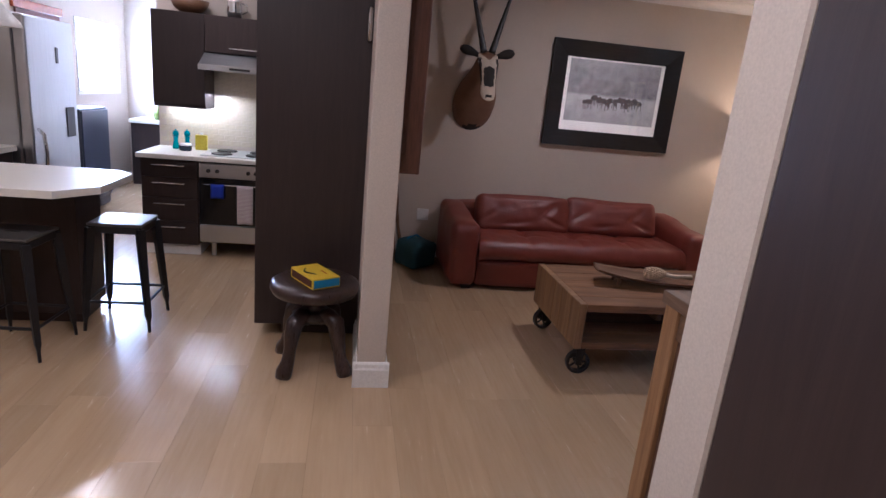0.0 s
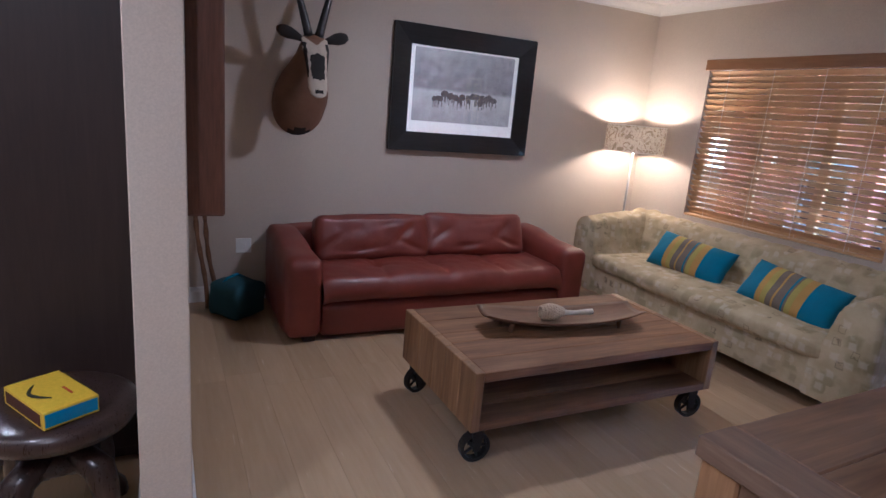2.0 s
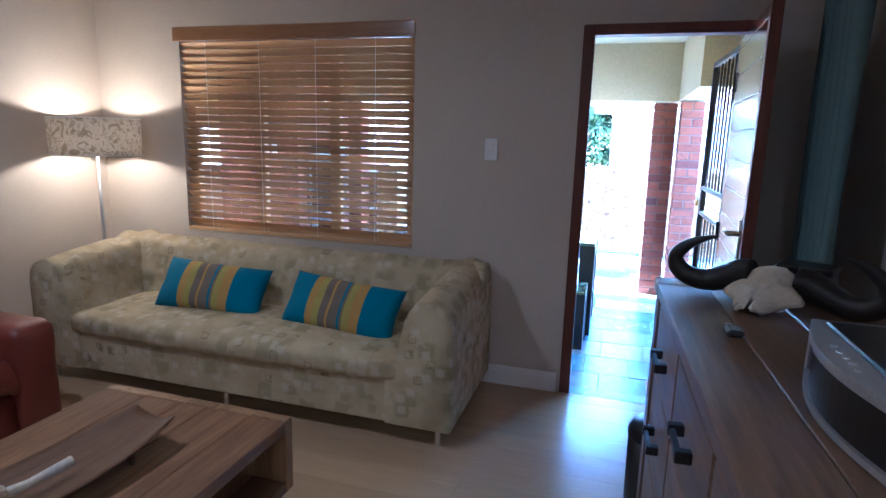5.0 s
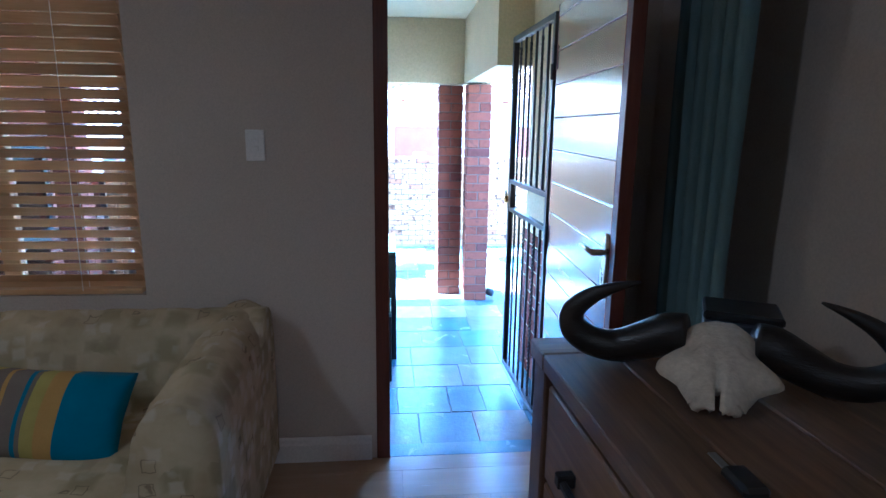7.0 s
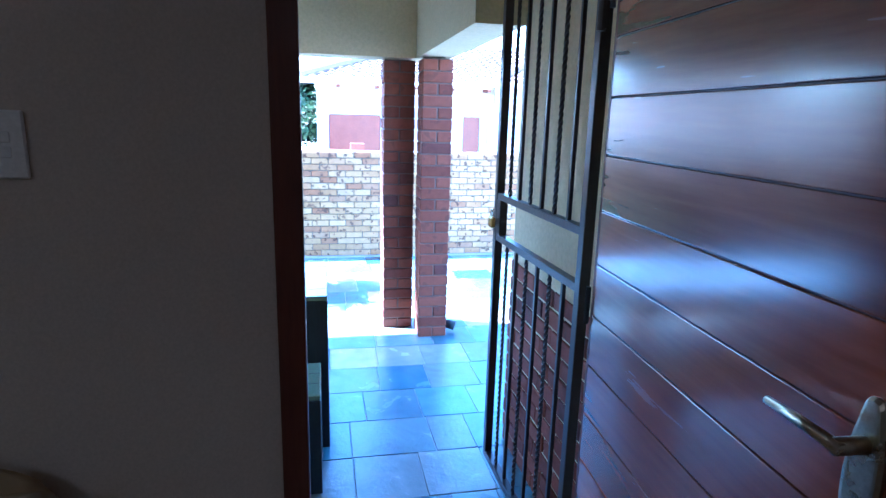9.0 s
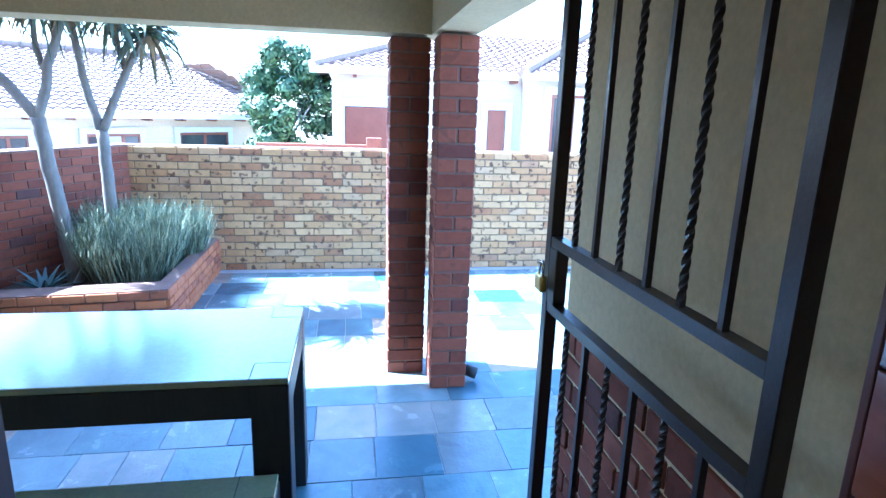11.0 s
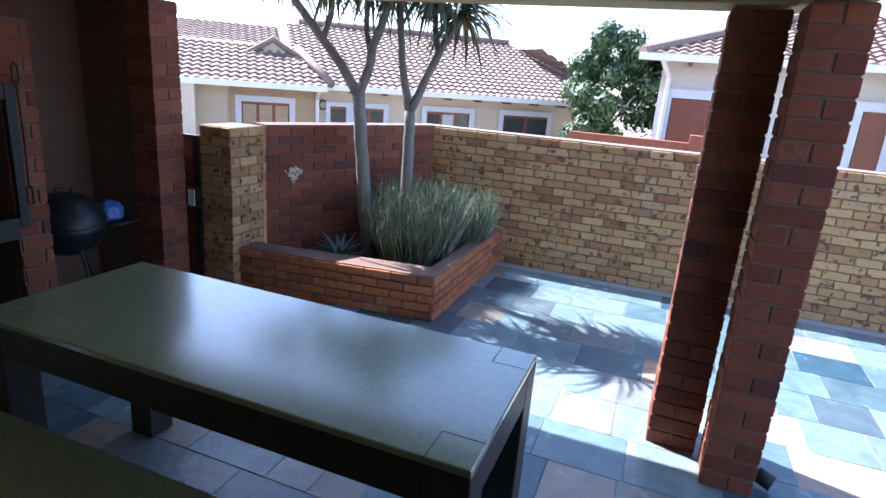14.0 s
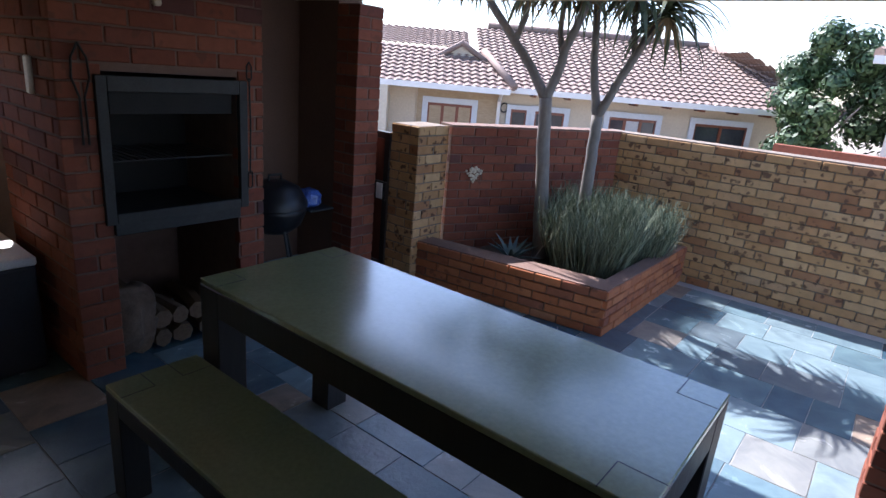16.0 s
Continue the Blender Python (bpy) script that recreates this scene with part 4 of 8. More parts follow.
def carved_dish():
    d = thing("carved_dish", "long shallow brown carved wooden dish on short feet", "dish", (3.425, 4.672, 0.464), -8)
    bm = bmesh.new()
    n, m = 26, 10
    rows = []
    for layer, lift in ((0, 0.0), (1, -0.016)):
        g = []
        for i in range(n + 1):
            u = 2 * i / n - 1
            w = 0.135 * (1 - 0.35 * abs(u) ** 3)
            row = []
            for j in range(m + 1):
                v = 2 * j / m - 1
                z = 0.040 + 0.040 * abs(u) ** 2.2 + 0.022 * v * v + lift * (1 - 0.6 * max(abs(u), abs(v)) ** 8)
                row.append(bm.verts.new((u * 0.46, v * w, z)))
            g.append(row)
        rows.append(g)
    for k, g in enumerate(rows):
        for i in range(n):
            for j in range(m):
                q = (g[i][j], g[i + 1][j], g[i + 1][j + 1], g[i][j + 1])
                bm.faces.new(q if k == 0 else tuple(reversed(q)))
    a, c = rows
    rim_a = [a[i][0] for i in range(n + 1)] + [a[n][j] for j in range(1, m + 1)] + [a[i][m] for i in range(n - 1, -1, -1)] + [a[0][j] for j in range(m - 1, 0, -1)]
    rim_c = [c[i][0] for i in range(n + 1)] + [c[n][j] for j in range(1, m + 1)] + [c[i][m] for i in range(n - 1, -1, -1)] + [c[0][j] for j in range(m - 1, 0, -1)]
    for i in range(len(rim_a)):
        k = (i + 1) % len(rim_a)
        bm.faces.new((rim_a[i], rim_a[k], rim_c[k], rim_c[i]))
    part("bowl", bm, M["bowl_wood"], d, "", True)
    for x in (-0.32, 0.32):
        for y in (-0.06, 0.06):
            bm = bmesh.new()
            tube(bm, [(x, y, 0.0), (x * 0.98, y, 0.058)], [0.011, 0.016], 8)
            part("foot", bm, M["bowl_wood"], d, "", True)
    r = thing("beaded_rattle", "off-white beaded rattle with a pale handle lying in the dish", "ornament", (3.345, 4.652, 0.555), -11)
    bm = bmesh.new()
    for i in range(9):
        for k in range(14):
            a = 2 * math.pi * k / 14 + (i % 2) * 0.22
            rr = 0.034 * math.sin(0.75 + 2.0 * i / 8) + 0.003
            x = -0.065 + 0.015 * i
            c = Vector((x, rr * math.cos(a), rr * math.sin(a)))
            bmesh.ops.create_icosphere(bm, subdivisions=1, radius=0.0095, matrix=Matrix.Translation(c))
    part("bead_head", bm, mottled("pale_wood_beads", (0.46, 0.34, 0.22), (0.60, 0.47, 0.33), 0.6, 18, 90, 0.3), r)
    bm = bmesh.new()
    tube(bm, [(0.03, 0, 0), (0.12, 0.004, -0.008), (0.235, 0.01, -0.004)], [0.015, 0.012, 0.016], 10)
    part("handle", bm, M["bone"], r, "", True)


def oryx_mount():
    """Neck cape, head, ears and long straight horns, facing the room."""
    t = thing("mounted_oryx_head", "mounted antelope head with a brown cape and black-and-white face", "trophy", (2.44, 6.729, 1.635), 4)
    S = 1.12
    hide = mottled("grey_brown_hide", (0.15, 0.078, 0.045), (0.21, 0.115, 0.07), 0.9, 9, 300, 0.4)
    white = mottled("white_hide", (0.46, 0.39, 0.31), (0.58, 0.50, 0.41), 0.9, 20, 300, 0.3)
    black = mottled("black_hide", (0.012, 0.010, 0.010), (0.028, 0.022, 0.020), 0.85, 20, 300, 0.3)
    spine = [(0, 0.0, -0.16), (0, -0.10, -0.10), (0, -0.20, 0.0), (0, -0.30, 0.11), (0, -0.36, 0.20), (0, -0.42, 0.23)]
    rad = [(0.175, 0.27), (0.17, 0.245), (0.135, 0.19), (0.10, 0.135), (0.082, 0.10), (0.06, 0.075)]

    def skin(bm, rings):
        for a, c in zip(rings, rings[1:]):
            for k in range(len(a)):
                bm.faces.new((a[k], a[(k + 1) % len(a)], c[(k + 1) % len(a)], c[k]))
        bm.faces.new(list(reversed(rings[0])))
        bm.faces.new(rings[-1])

    def between(rows, steps):
        out = []
        for a, c in zip(rows, rows[1:]):
            out += [tuple(p + (q - p) * k / steps for p, q in zip(a, c)) for k in range(steps)]
        return out + [rows[-1]]

    bm = bmesh.new()
    rings = []
    for x, y, z, rx, rz in between([p + r for p, r in zip(spine, rad)], 3):
        rings.append([bm.verts.new((S * (x + rx * math.cos(a)), S * (y - 0.135 * rz * math.sin(a)), S * (z + rz * math.sin(a)))) for a in [2 * math.pi * k / 28 for k in range(28)]])
    skin(bm, rings)
    me = mesh_from("cape", bm, hide, True)
    me.materials.append(black)
    for p in me.polygons:
        c = p.center / S
        p.material_index = 1 if c.z < -0.345 and abs(c.x) < 0.07 + 0.02 * noise.noise(c * 30) else 0
    cape = new("cape", me)
    cape.parent = t
    hs = [(-0.40, 0.295, 0.055, 0.05), (-0.43, 0.275, 0.078, 0.065), (-0.475, 0.215, 0.082, 0.07), (-0.515, 0.12, 0.068, 0.062), (-0.55, 0.02, 0.058, 0.055), (-0.575, -0.05, 0.058, 0.056), (-0.592, -0.085, 0.048, 0.042), (-0.602, -0.102, 0.026, 0.022)]
    bm = bmesh.new()
    rings = []
    d = Vector((0, 0.86, 0.5))
    for y, z, rx, rd in between(hs, 16):
        rings.append([bm.verts.new(S * (Vector((rx * math.cos(a), y, z)) + d * rd * math.sin(a))) for a in [2 * math.pi * k / 72 for k in range(72)]])
    skin(bm, rings)
    me = mesh_from("head", bm, white, True)
    me.materials.append(black)
    me.materials.append(hide)
    for p in me.polygons:
        c = p.center / S
        front = c.y < -0.40 - (0.30 - c.z) * 0.52
        wide = abs(c.x)
        wob = 0.006 * noise.noise(c * 40)
        k = 0
        if front and 0.01 + wob < c.z < 0.185 - 0.5 * wide and wide < 0.040 + 0.05 * (c.z - 0.04) + wob:
            k = 1
        elif front and c.z > 0.232 + 0.9 * wide + wob:
            k = 2
        elif abs(wide - 0.066 - 0.02 * (c.z - 0.1)) < 0.010 + wob and 0.02 < c.z < 0.25:
            k = 1
        elif not front and c.z > 0.02 + wob:
            k = 2
        elif front and abs(c.z + 0.072) < 0.012 + wob and wide < 0.026:
            k = 1
        p.material_index = k
    head = new("head", me)
    head.parent = t
    for sx in (-1, 1):
        bm = bmesh.new()
        ear = [(0.06 * sx, -0.40, 0.265), (0.105 * sx, -0.405, 0.285), (0.142 * sx, -0.40, 0.298), (0.18 * sx, -0.39, 0.312), (0.205 * sx, -0.385, 0.324), (0.216 * sx, -0.38, 0.33)]
        tube(bm, [S * Vector(q) for q in ear], [0.016, 0.032, 0.046, 0.046, 0.030, 0.006], 20)
        me = mesh_from("ear", bm, hide, True)
        me.materials.append(black)
        for p in me.polygons:
            p.material_index = 1 if p.normal.y < -0.35 else 0
        ob = new("ear", me)
        ob.parent = t
        bm = bmesh.new()
        pts = [S * Vector((0.032 * sx + sx * 0.20 * q ** 1.05, -0.41 + 0.10 * q, 0.30 + 0.81 * q)) for q in [i / 32 for i in range(33)]]
        tube(bm, pts, [0.030 * (1 - 0.87 * i / 32) * (1 + (0.07 if i % 2 and i < 20 else 0)) for i in range(33)], 12)
        part("horn", bm, M["horn"], t, "long straight black horn", True)
    for o in t.children:
        for v in o.data.vertices:
            v.co.y *= 0.68
            v.co.z *= 0.86


def framed_print():
    f = thing("framed_print", "wide black wooden frame with a grey landscape print and white mount", "picture", (3.771, 6.729, 1.187))
    hw, h, b = 0.636, 0.956, 0.146
    # four mitred, sloping frame members
    outer = [(-hw, 0), (hw, 0), (hw, h), (-hw, h)]
    inner = [(-hw + b, b), (hw - b, b), (hw - b, h - b), (-hw + b, h - b)]
    for i in range(4):
        j = (i + 1) % 4
        bm = bmesh.new()
        q = []
        for (x, z), d in ((outer[i], -0.001), (outer[j], -0.001), (inner[j], -0.001), (inner[i], -0.001), (outer[i], -0.05), (outer[j], -0.05), (inner[j], -0.028), (inner[i], -0.028)):
            q.append(bm.verts.new((x, d, z)))
        for fc in ((0, 1, 2, 3), (4, 7, 6, 5), (0, 4, 5, 1), (2, 6, 7, 3), (1, 5, 6, 2), (0, 3, 7, 4)):
            bm.faces.new([q[k] for k in fc])
        part("frame_member", bm, M["black_frame"], f)
    part("mount", B((-hw + b - 0.002, hw - b + 0.002, -0.014, -0.004, b - 0.002, h - b + 0.002)), M["white_trim"], f, "white mount board")
    px, pz0, pz1 = 0.452, 0.235, 0.795
    m, nt, bs = mat_base("grey_landscape_print", 0.5)
    v = coords(nt, (1, 1, 1))
    sepx = nt.nodes.new("ShaderNodeSeparateXYZ")
    link(nt, v, sepx.inputs[0])
    mr = nt.nodes.new("ShaderNodeMapRange")
    mr.inputs[1].default_value, mr.inputs[2].default_value = pz0, pz1
    link(nt, sepx.outputs[2], mr.inputs[0])
    band = ramp(nt, mr.outputs[0], [(0.0, (0.30, 0.28, 0.28)), (0.30, (0.42, 0.40, 0.40)), (0.42, (0.50, 0.48, 0.48)), (0.47, (0.15, 0.14, 0.15)), (0.85, (0.20, 0.19, 0.20)), (1.0, (0.30, 0.29, 0.30))])
    nz = noise_tex(nt, v, 14, 6, 0.7)
    link(nt, mix(nt, 0.35, band, ramp(nt, nz, [(0.3, (0.06, 0.055, 0.06)), (0.7, (0.5, 0.48, 0.48))])), bs.inputs["Base Color"])
    pr = part("print", B((-px, px, -0.0165, -0.0145, pz0, pz1)), m, f, "grey landscape with a dark herd")
    bm = bmesh.new()
    rnd = random.Random(4)
    for i in range(22):
        x, z = -0.26 + 0.026 * i + rnd.uniform(-0.012, 0.012), 0.43 + rnd.uniform(-0.018, 0.03)
        w, hh = rnd.uniform(0.018, 0.032), rnd.uniform(0.020, 0.032)
        ring = [bm.verts.new((x + w * math.cos(k * 0.628) * rnd.uniform(0.8, 1.15), -0.0172 - 0.0001 * i, z + hh * math.sin(k * 0.628) * rnd.uniform(0.8, 1.15))) for k in range(10)]
        bm.faces.new(ring)
        for lx in (rnd.uniform(-0.8, -0.3), rnd.uniform(0.2, 0.8)):
            box(bm, x + lx * w, x + lx * w + 0.006, -0.0178, -0.0168, z - rnd.uniform(0.05, 0.075), z - 0.005)
    part("herd", bm, mottled("dark_print_ink", (0.03, 0.025, 0.025), (0.10, 0.08, 0.075), 0.5, 30, 90, 0), pr)
    gl = part("glazing", B((-hw + b, hw - b, -0.0235, -0.0215, b, h - b)), M["glass"], f)
    gl.visible_shadow = False


def carved_wall_panel():
    f = thing("wall_panel", "heavy dark brown wooden framed panel on the partition", "picture", (1.593, 5.05, 1.135))
    part("frame", B((0, 0.115, -0.75, -0.63, 0, 1.2), (0, 0.115, 0.63, 0.75, 0, 1.2), (0, 0.115, -0.63, 0.63, 0, 0.12), (0, 0.115, -0.63, 0.63, 1.08, 1.2), bevel=0.006), wood("red_brown_frame", (0.06, 0.022, 0.012), (0.11, 0.045, 0.024), (0.17, 0.075, 0.04), 0.45, 2, 1), f)
    part("panel", B((0.001, 0.03, -0.63, 0.63, 0.12, 1.08)), mottled("dark_painting", (0.05, 0.05, 0.055), (0.16, 0.15, 0.15), 0.5, 5, 60, 0.1), f, "dark grey artwork")


def sticks_and_basket():
    b = thing("cloth_cube", "slumped dark teal cloth cube on the floor beside the sofa", "pouf", (1.985, 6.44, 0), 38)
    bm = bmesh.new()
    puffed_box(bm, -0.14, 0.14, -0.14, 0.14, 0.0, 0.235, 0.035, 0.015, 10)
    for v in bm.verts:
        v.co += 0.014 * Vector((noise.noise(v.co * 9), noise.noise(v.co * 8 + Vector((3, 0, 0))), 0.6 * noise.noise(v.co * 10)))
        v.co.z = max(0.0, v.co.z)
    part("body", bm, mottled("dark_teal_weave", (0.010, 0.048, 0.062), (0.020, 0.075, 0.092), 0.85, 18, 200, 0.5), b, "", True)
    bm = bmesh.new()
    tube(bm, [(0.13, 0.04, 0.22), (0.06, 0.06, 0.262), (-0.05, 0.04, 0.262), (-0.12, 0.03, 0.22)], 0.009, 8)
    part("strap", bm, M["teal_cloth"], b, "", True)
    for i, (x0, y0, x1, y1, z1) in enumerate(((1.80, 6.58, 1.70, 6.69, 1.02), (1.87, 6.60, 1.75, 6.70, 0.92))):
        st = thing("walking_stick", "dark carved wooden stick leaning in the corner", "stick", (x0, y0, 0.0), 0, "sticks in the corner")
        bm = bmesh.new()
        pts = [(t * (x1 - x0) + 0.008 * math.sin(9 * t + i), t * (y1 - y0), t * z1) for t in [k / 12 for k in range(13)]]
        tube(bm, pts, [0.016 + 0.004 * math.sin(3 * k) for k in range(13)], 8)
        part("shaft", bm, M["bowl_wood"], st, "", True)
        bm = bmesh.new()
        bmesh.ops.create_icosphere(bm, subdivisions=2, radius=0.03, matrix=Matrix.Translation(pts[-1]))
        part("knob", bm, M["bowl_wood"], st, "", True)


def sideboard():
    s = thing("sideboard", "old dark teak sideboard with drawers and black pull handles", "sideboard", (3.515, 2.712, 0), 1.8)
    hx, hy, H = 1.115, 0.31, 1.0
    S, Z = M["sideboard"], M["sideboard_z"]
    y = -hy
    for w in (0.15, 0.13, 0.18, 0.16):
        part("top_plank", B((-hx + 0.10, hx - 0.10, y + 0.001, y + w - 0.001, H - 0.04, H + random.uniform(-0.001, 0.001)), bevel=0.003), S, s)
        y += w
    for sx in (-1, 1):
        a, c = sorted((sx * hx, sx * (hx - 0.099)))
        part("breadboard_end", B((a, c, -hy, hy, H - 0.041, H + 0.001), bevel=0.003), wood("old_teak_cross", (0.09, 0.052, 0.034), (0.19, 0.12, 0.08), (0.30, 0.205, 0.14), 0.45, 1, 1.0), s)
    for sx in (-1, 1):
        for sy in (-1, 1):
            x0, x1 = sorted((sx * (hx - 0.012), sx * (hx - 0.095)))
            y0, y1 = sorted((sy * (hy - 0.008), sy * (hy - 0.085)))
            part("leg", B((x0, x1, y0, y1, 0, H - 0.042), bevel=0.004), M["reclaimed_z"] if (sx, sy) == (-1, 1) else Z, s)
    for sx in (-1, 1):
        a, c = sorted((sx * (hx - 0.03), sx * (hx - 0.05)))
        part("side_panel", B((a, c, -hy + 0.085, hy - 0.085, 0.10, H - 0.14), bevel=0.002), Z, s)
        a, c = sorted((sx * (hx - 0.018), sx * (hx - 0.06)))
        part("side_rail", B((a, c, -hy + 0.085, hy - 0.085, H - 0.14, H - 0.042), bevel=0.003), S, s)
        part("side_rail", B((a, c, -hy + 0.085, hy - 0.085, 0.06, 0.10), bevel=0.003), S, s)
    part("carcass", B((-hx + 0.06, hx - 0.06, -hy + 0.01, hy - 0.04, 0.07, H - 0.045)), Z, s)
    cols = 4
    cw = (2 * hx - 0.2) / cols
    for i in range(cols):
        x0 = -hx + 0.10 + i * cw
        for z0, z1 in ((0.10, 0.40), (0.41, 0.69), (0.70, 0.93)):
            d = part("drawer_front", B((x0 + 0.008, x0 + cw - 0.008, hy - 0.045, hy - 0.014, z0, z1), bevel=0.005), S, s)
            cx, cz = x0 + cw / 2, (z0 + z1) / 2
            bm = B((cx - 0.075, cx - 0.05, hy - 0.014, hy + 0.022, cz - 0.014, cz + 0.014), (cx + 0.05, cx + 0.075, hy - 0.014, hy + 0.022, cz - 0.014, cz + 0.014), (cx - 0.05, cx + 0.05, hy + 0.006, hy + 0.02, cz - 0.008, cz + 0.008), bevel=0.003)
            part("handle", bm, M["iron"], d, "black iron bar handle")


def wooden_tray_box():
    t = thing("wooden_tray", "reddish brown wooden tray box on the sideboard", "tray", (2.86, 2.68, 1.002), 4)
    Wd = wood("red_brown_box", (0.10, 0.035, 0.018), (0.17, 0.065, 0.034), (0.24, 0.10, 0.055), 0.4, 0, 1)
    for nm, b in (("wall", (-0.17, 0.17, -0.16, -0.145, 0, 0.09)), ("wall", (-0.17, 0.17, 0.145, 0.16, 0, 0.09)), ("wall", (-0.17, -0.155, -0.145, 0.145, 0, 0.09)), ("wall", (0.155, 0.17, -0.145, 0.145, 0, 0.09)), ("bottom", (-0.155, 0.155, -0.145, 0.145, 0.0, 0.05))):
        part(nm, B(b, bevel=0.002), Wd, t)


def horned_skull():
    """Bleached frontal bone with orbits and nasal prongs, black sweeping horns."""
    t = thing("horned_skull", "bleached wildebeest skull with black curved horns on the sideboard", "skull", (4.325, 2.765, 1.002), 240)
    S = 0.78
    prof = [(0.0, 0.115, 0.075, 0.150), (0.18, 0.120, 0.045, 0.150), (0.34, 0.105, 0.005, 0.135), (0.46, 0.135, -0.03, 0.118), (0.56, 0.140, -0.06, 0.102), (0.64, 0.088, -0.085, 0.090), (0.80, 0.066, -0.14, 0.066), (1.0, 0.050, -0.20, 0.040)]
    bm = bmesh.new()
    NU, rows = 22, []
    for v in [k / 26 for k in range(27)]:
        for a, c in zip(prof, prof[1:]):
            if a[0] <= v <= c[0]:
                f = (v - a[0]) / (c[0] - a[0])
                w, y, z = (a[m] + (c[m] - a[m]) * f for m in (1, 2, 3))
                break
        row = []
        for k in range(NU + 1):
            u = -1 + 2 * k / NU
            drop = (0.085 if v < 0.4 else 0.06) * abs(u) ** 2.6
            seam = -0.014 * math.exp(-(u / 0.10) ** 2) * min(1, max(0, (v - 0.3) * 3))
            pit = -0.018 * math.exp(-((abs(u) - 0.5) / 0.12) ** 2 - ((v - 0.42) / 0.06) ** 2)
            ragged = 0.010 * noise.noise((u * 4, v * 7, 1.3))
            row.append(bm.verts.new(S * Vector((w * u * (1 + 0.06 * noise.noise((v * 9, u, 4))), y + ragged + (0.03 * u * u if v > 0.9 else 0), max(0.004, z - drop * min(1.0, z / 0.09) + seam + pit + 0.4 * ragged)))))
        rows.append(row)
    for r, (r0, r1) in enumerate(zip(rows, rows[1:])):
        for k in range(NU):
            if r >= 20 and k in (10, 11):
                continue
            bm.faces.new((r0[k], r0[k + 1], r1[k + 1], r1[k]))
    bmesh.ops.recalc_face_normals(bm, faces=bm.faces)
    bmesh.ops.solidify(bm, geom=bm.faces[:], thickness=0.012)
    for v in bm.verts:
        v.co.z = max(0.0005, v.co.z)
    part("frontal_bone", bm, M["bone"], t, "bleached chalky bone", True)
    for sx in (-1, 1):
        bm = bmesh.new()
        pts = [(0.075, 0.055, 0.115), (0.12, 0.06, 0.105), (0.18, 0.065, 0.075), (0.25, 0.06, 0.050), (0.315, 0.04, 0.058), (0.362, 0.02, 0.095), (0.365, 0.01, 0.145), (0.325, 0.005, 0.19), (0.265, 0.0, 0.225), (0.195, 0.0, 0.25)]
        rr = [0.050, 0.056, 0.052, 0.045, 0.041, 0.037, 0.031, 0.024, 0.015, 0.003]
        fine, rad = [], []
        for i in range(len(pts) - 1):
            p0, p1, p2, p3 = (Vector(pts[max(0, min(len(pts) - 1, i + m))]) for m in (-1, 0, 1, 2))
            for q in range(4):
                f = q / 4
                fine.append(0.5 * ((2 * p1) + (p2 - p0) * f + (2 * p0 - 5 * p1 + 4 * p2 - p3) * f * f + (3 * p1 - p0 - 3 * p2 + p3) * f ** 3))
                rad.append(rr[i] + (rr[i + 1] - rr[i]) * f)
        fine.append(Vector(pts[-1]))
        rad.append(rr[-1])
        tube(bm, [S * Vector((p.x * sx, p.y, p.z)) for p in fine], [S * r for r in rad], 16)
        part("horn", bm, M["horn"], t, "black curved horn", True)


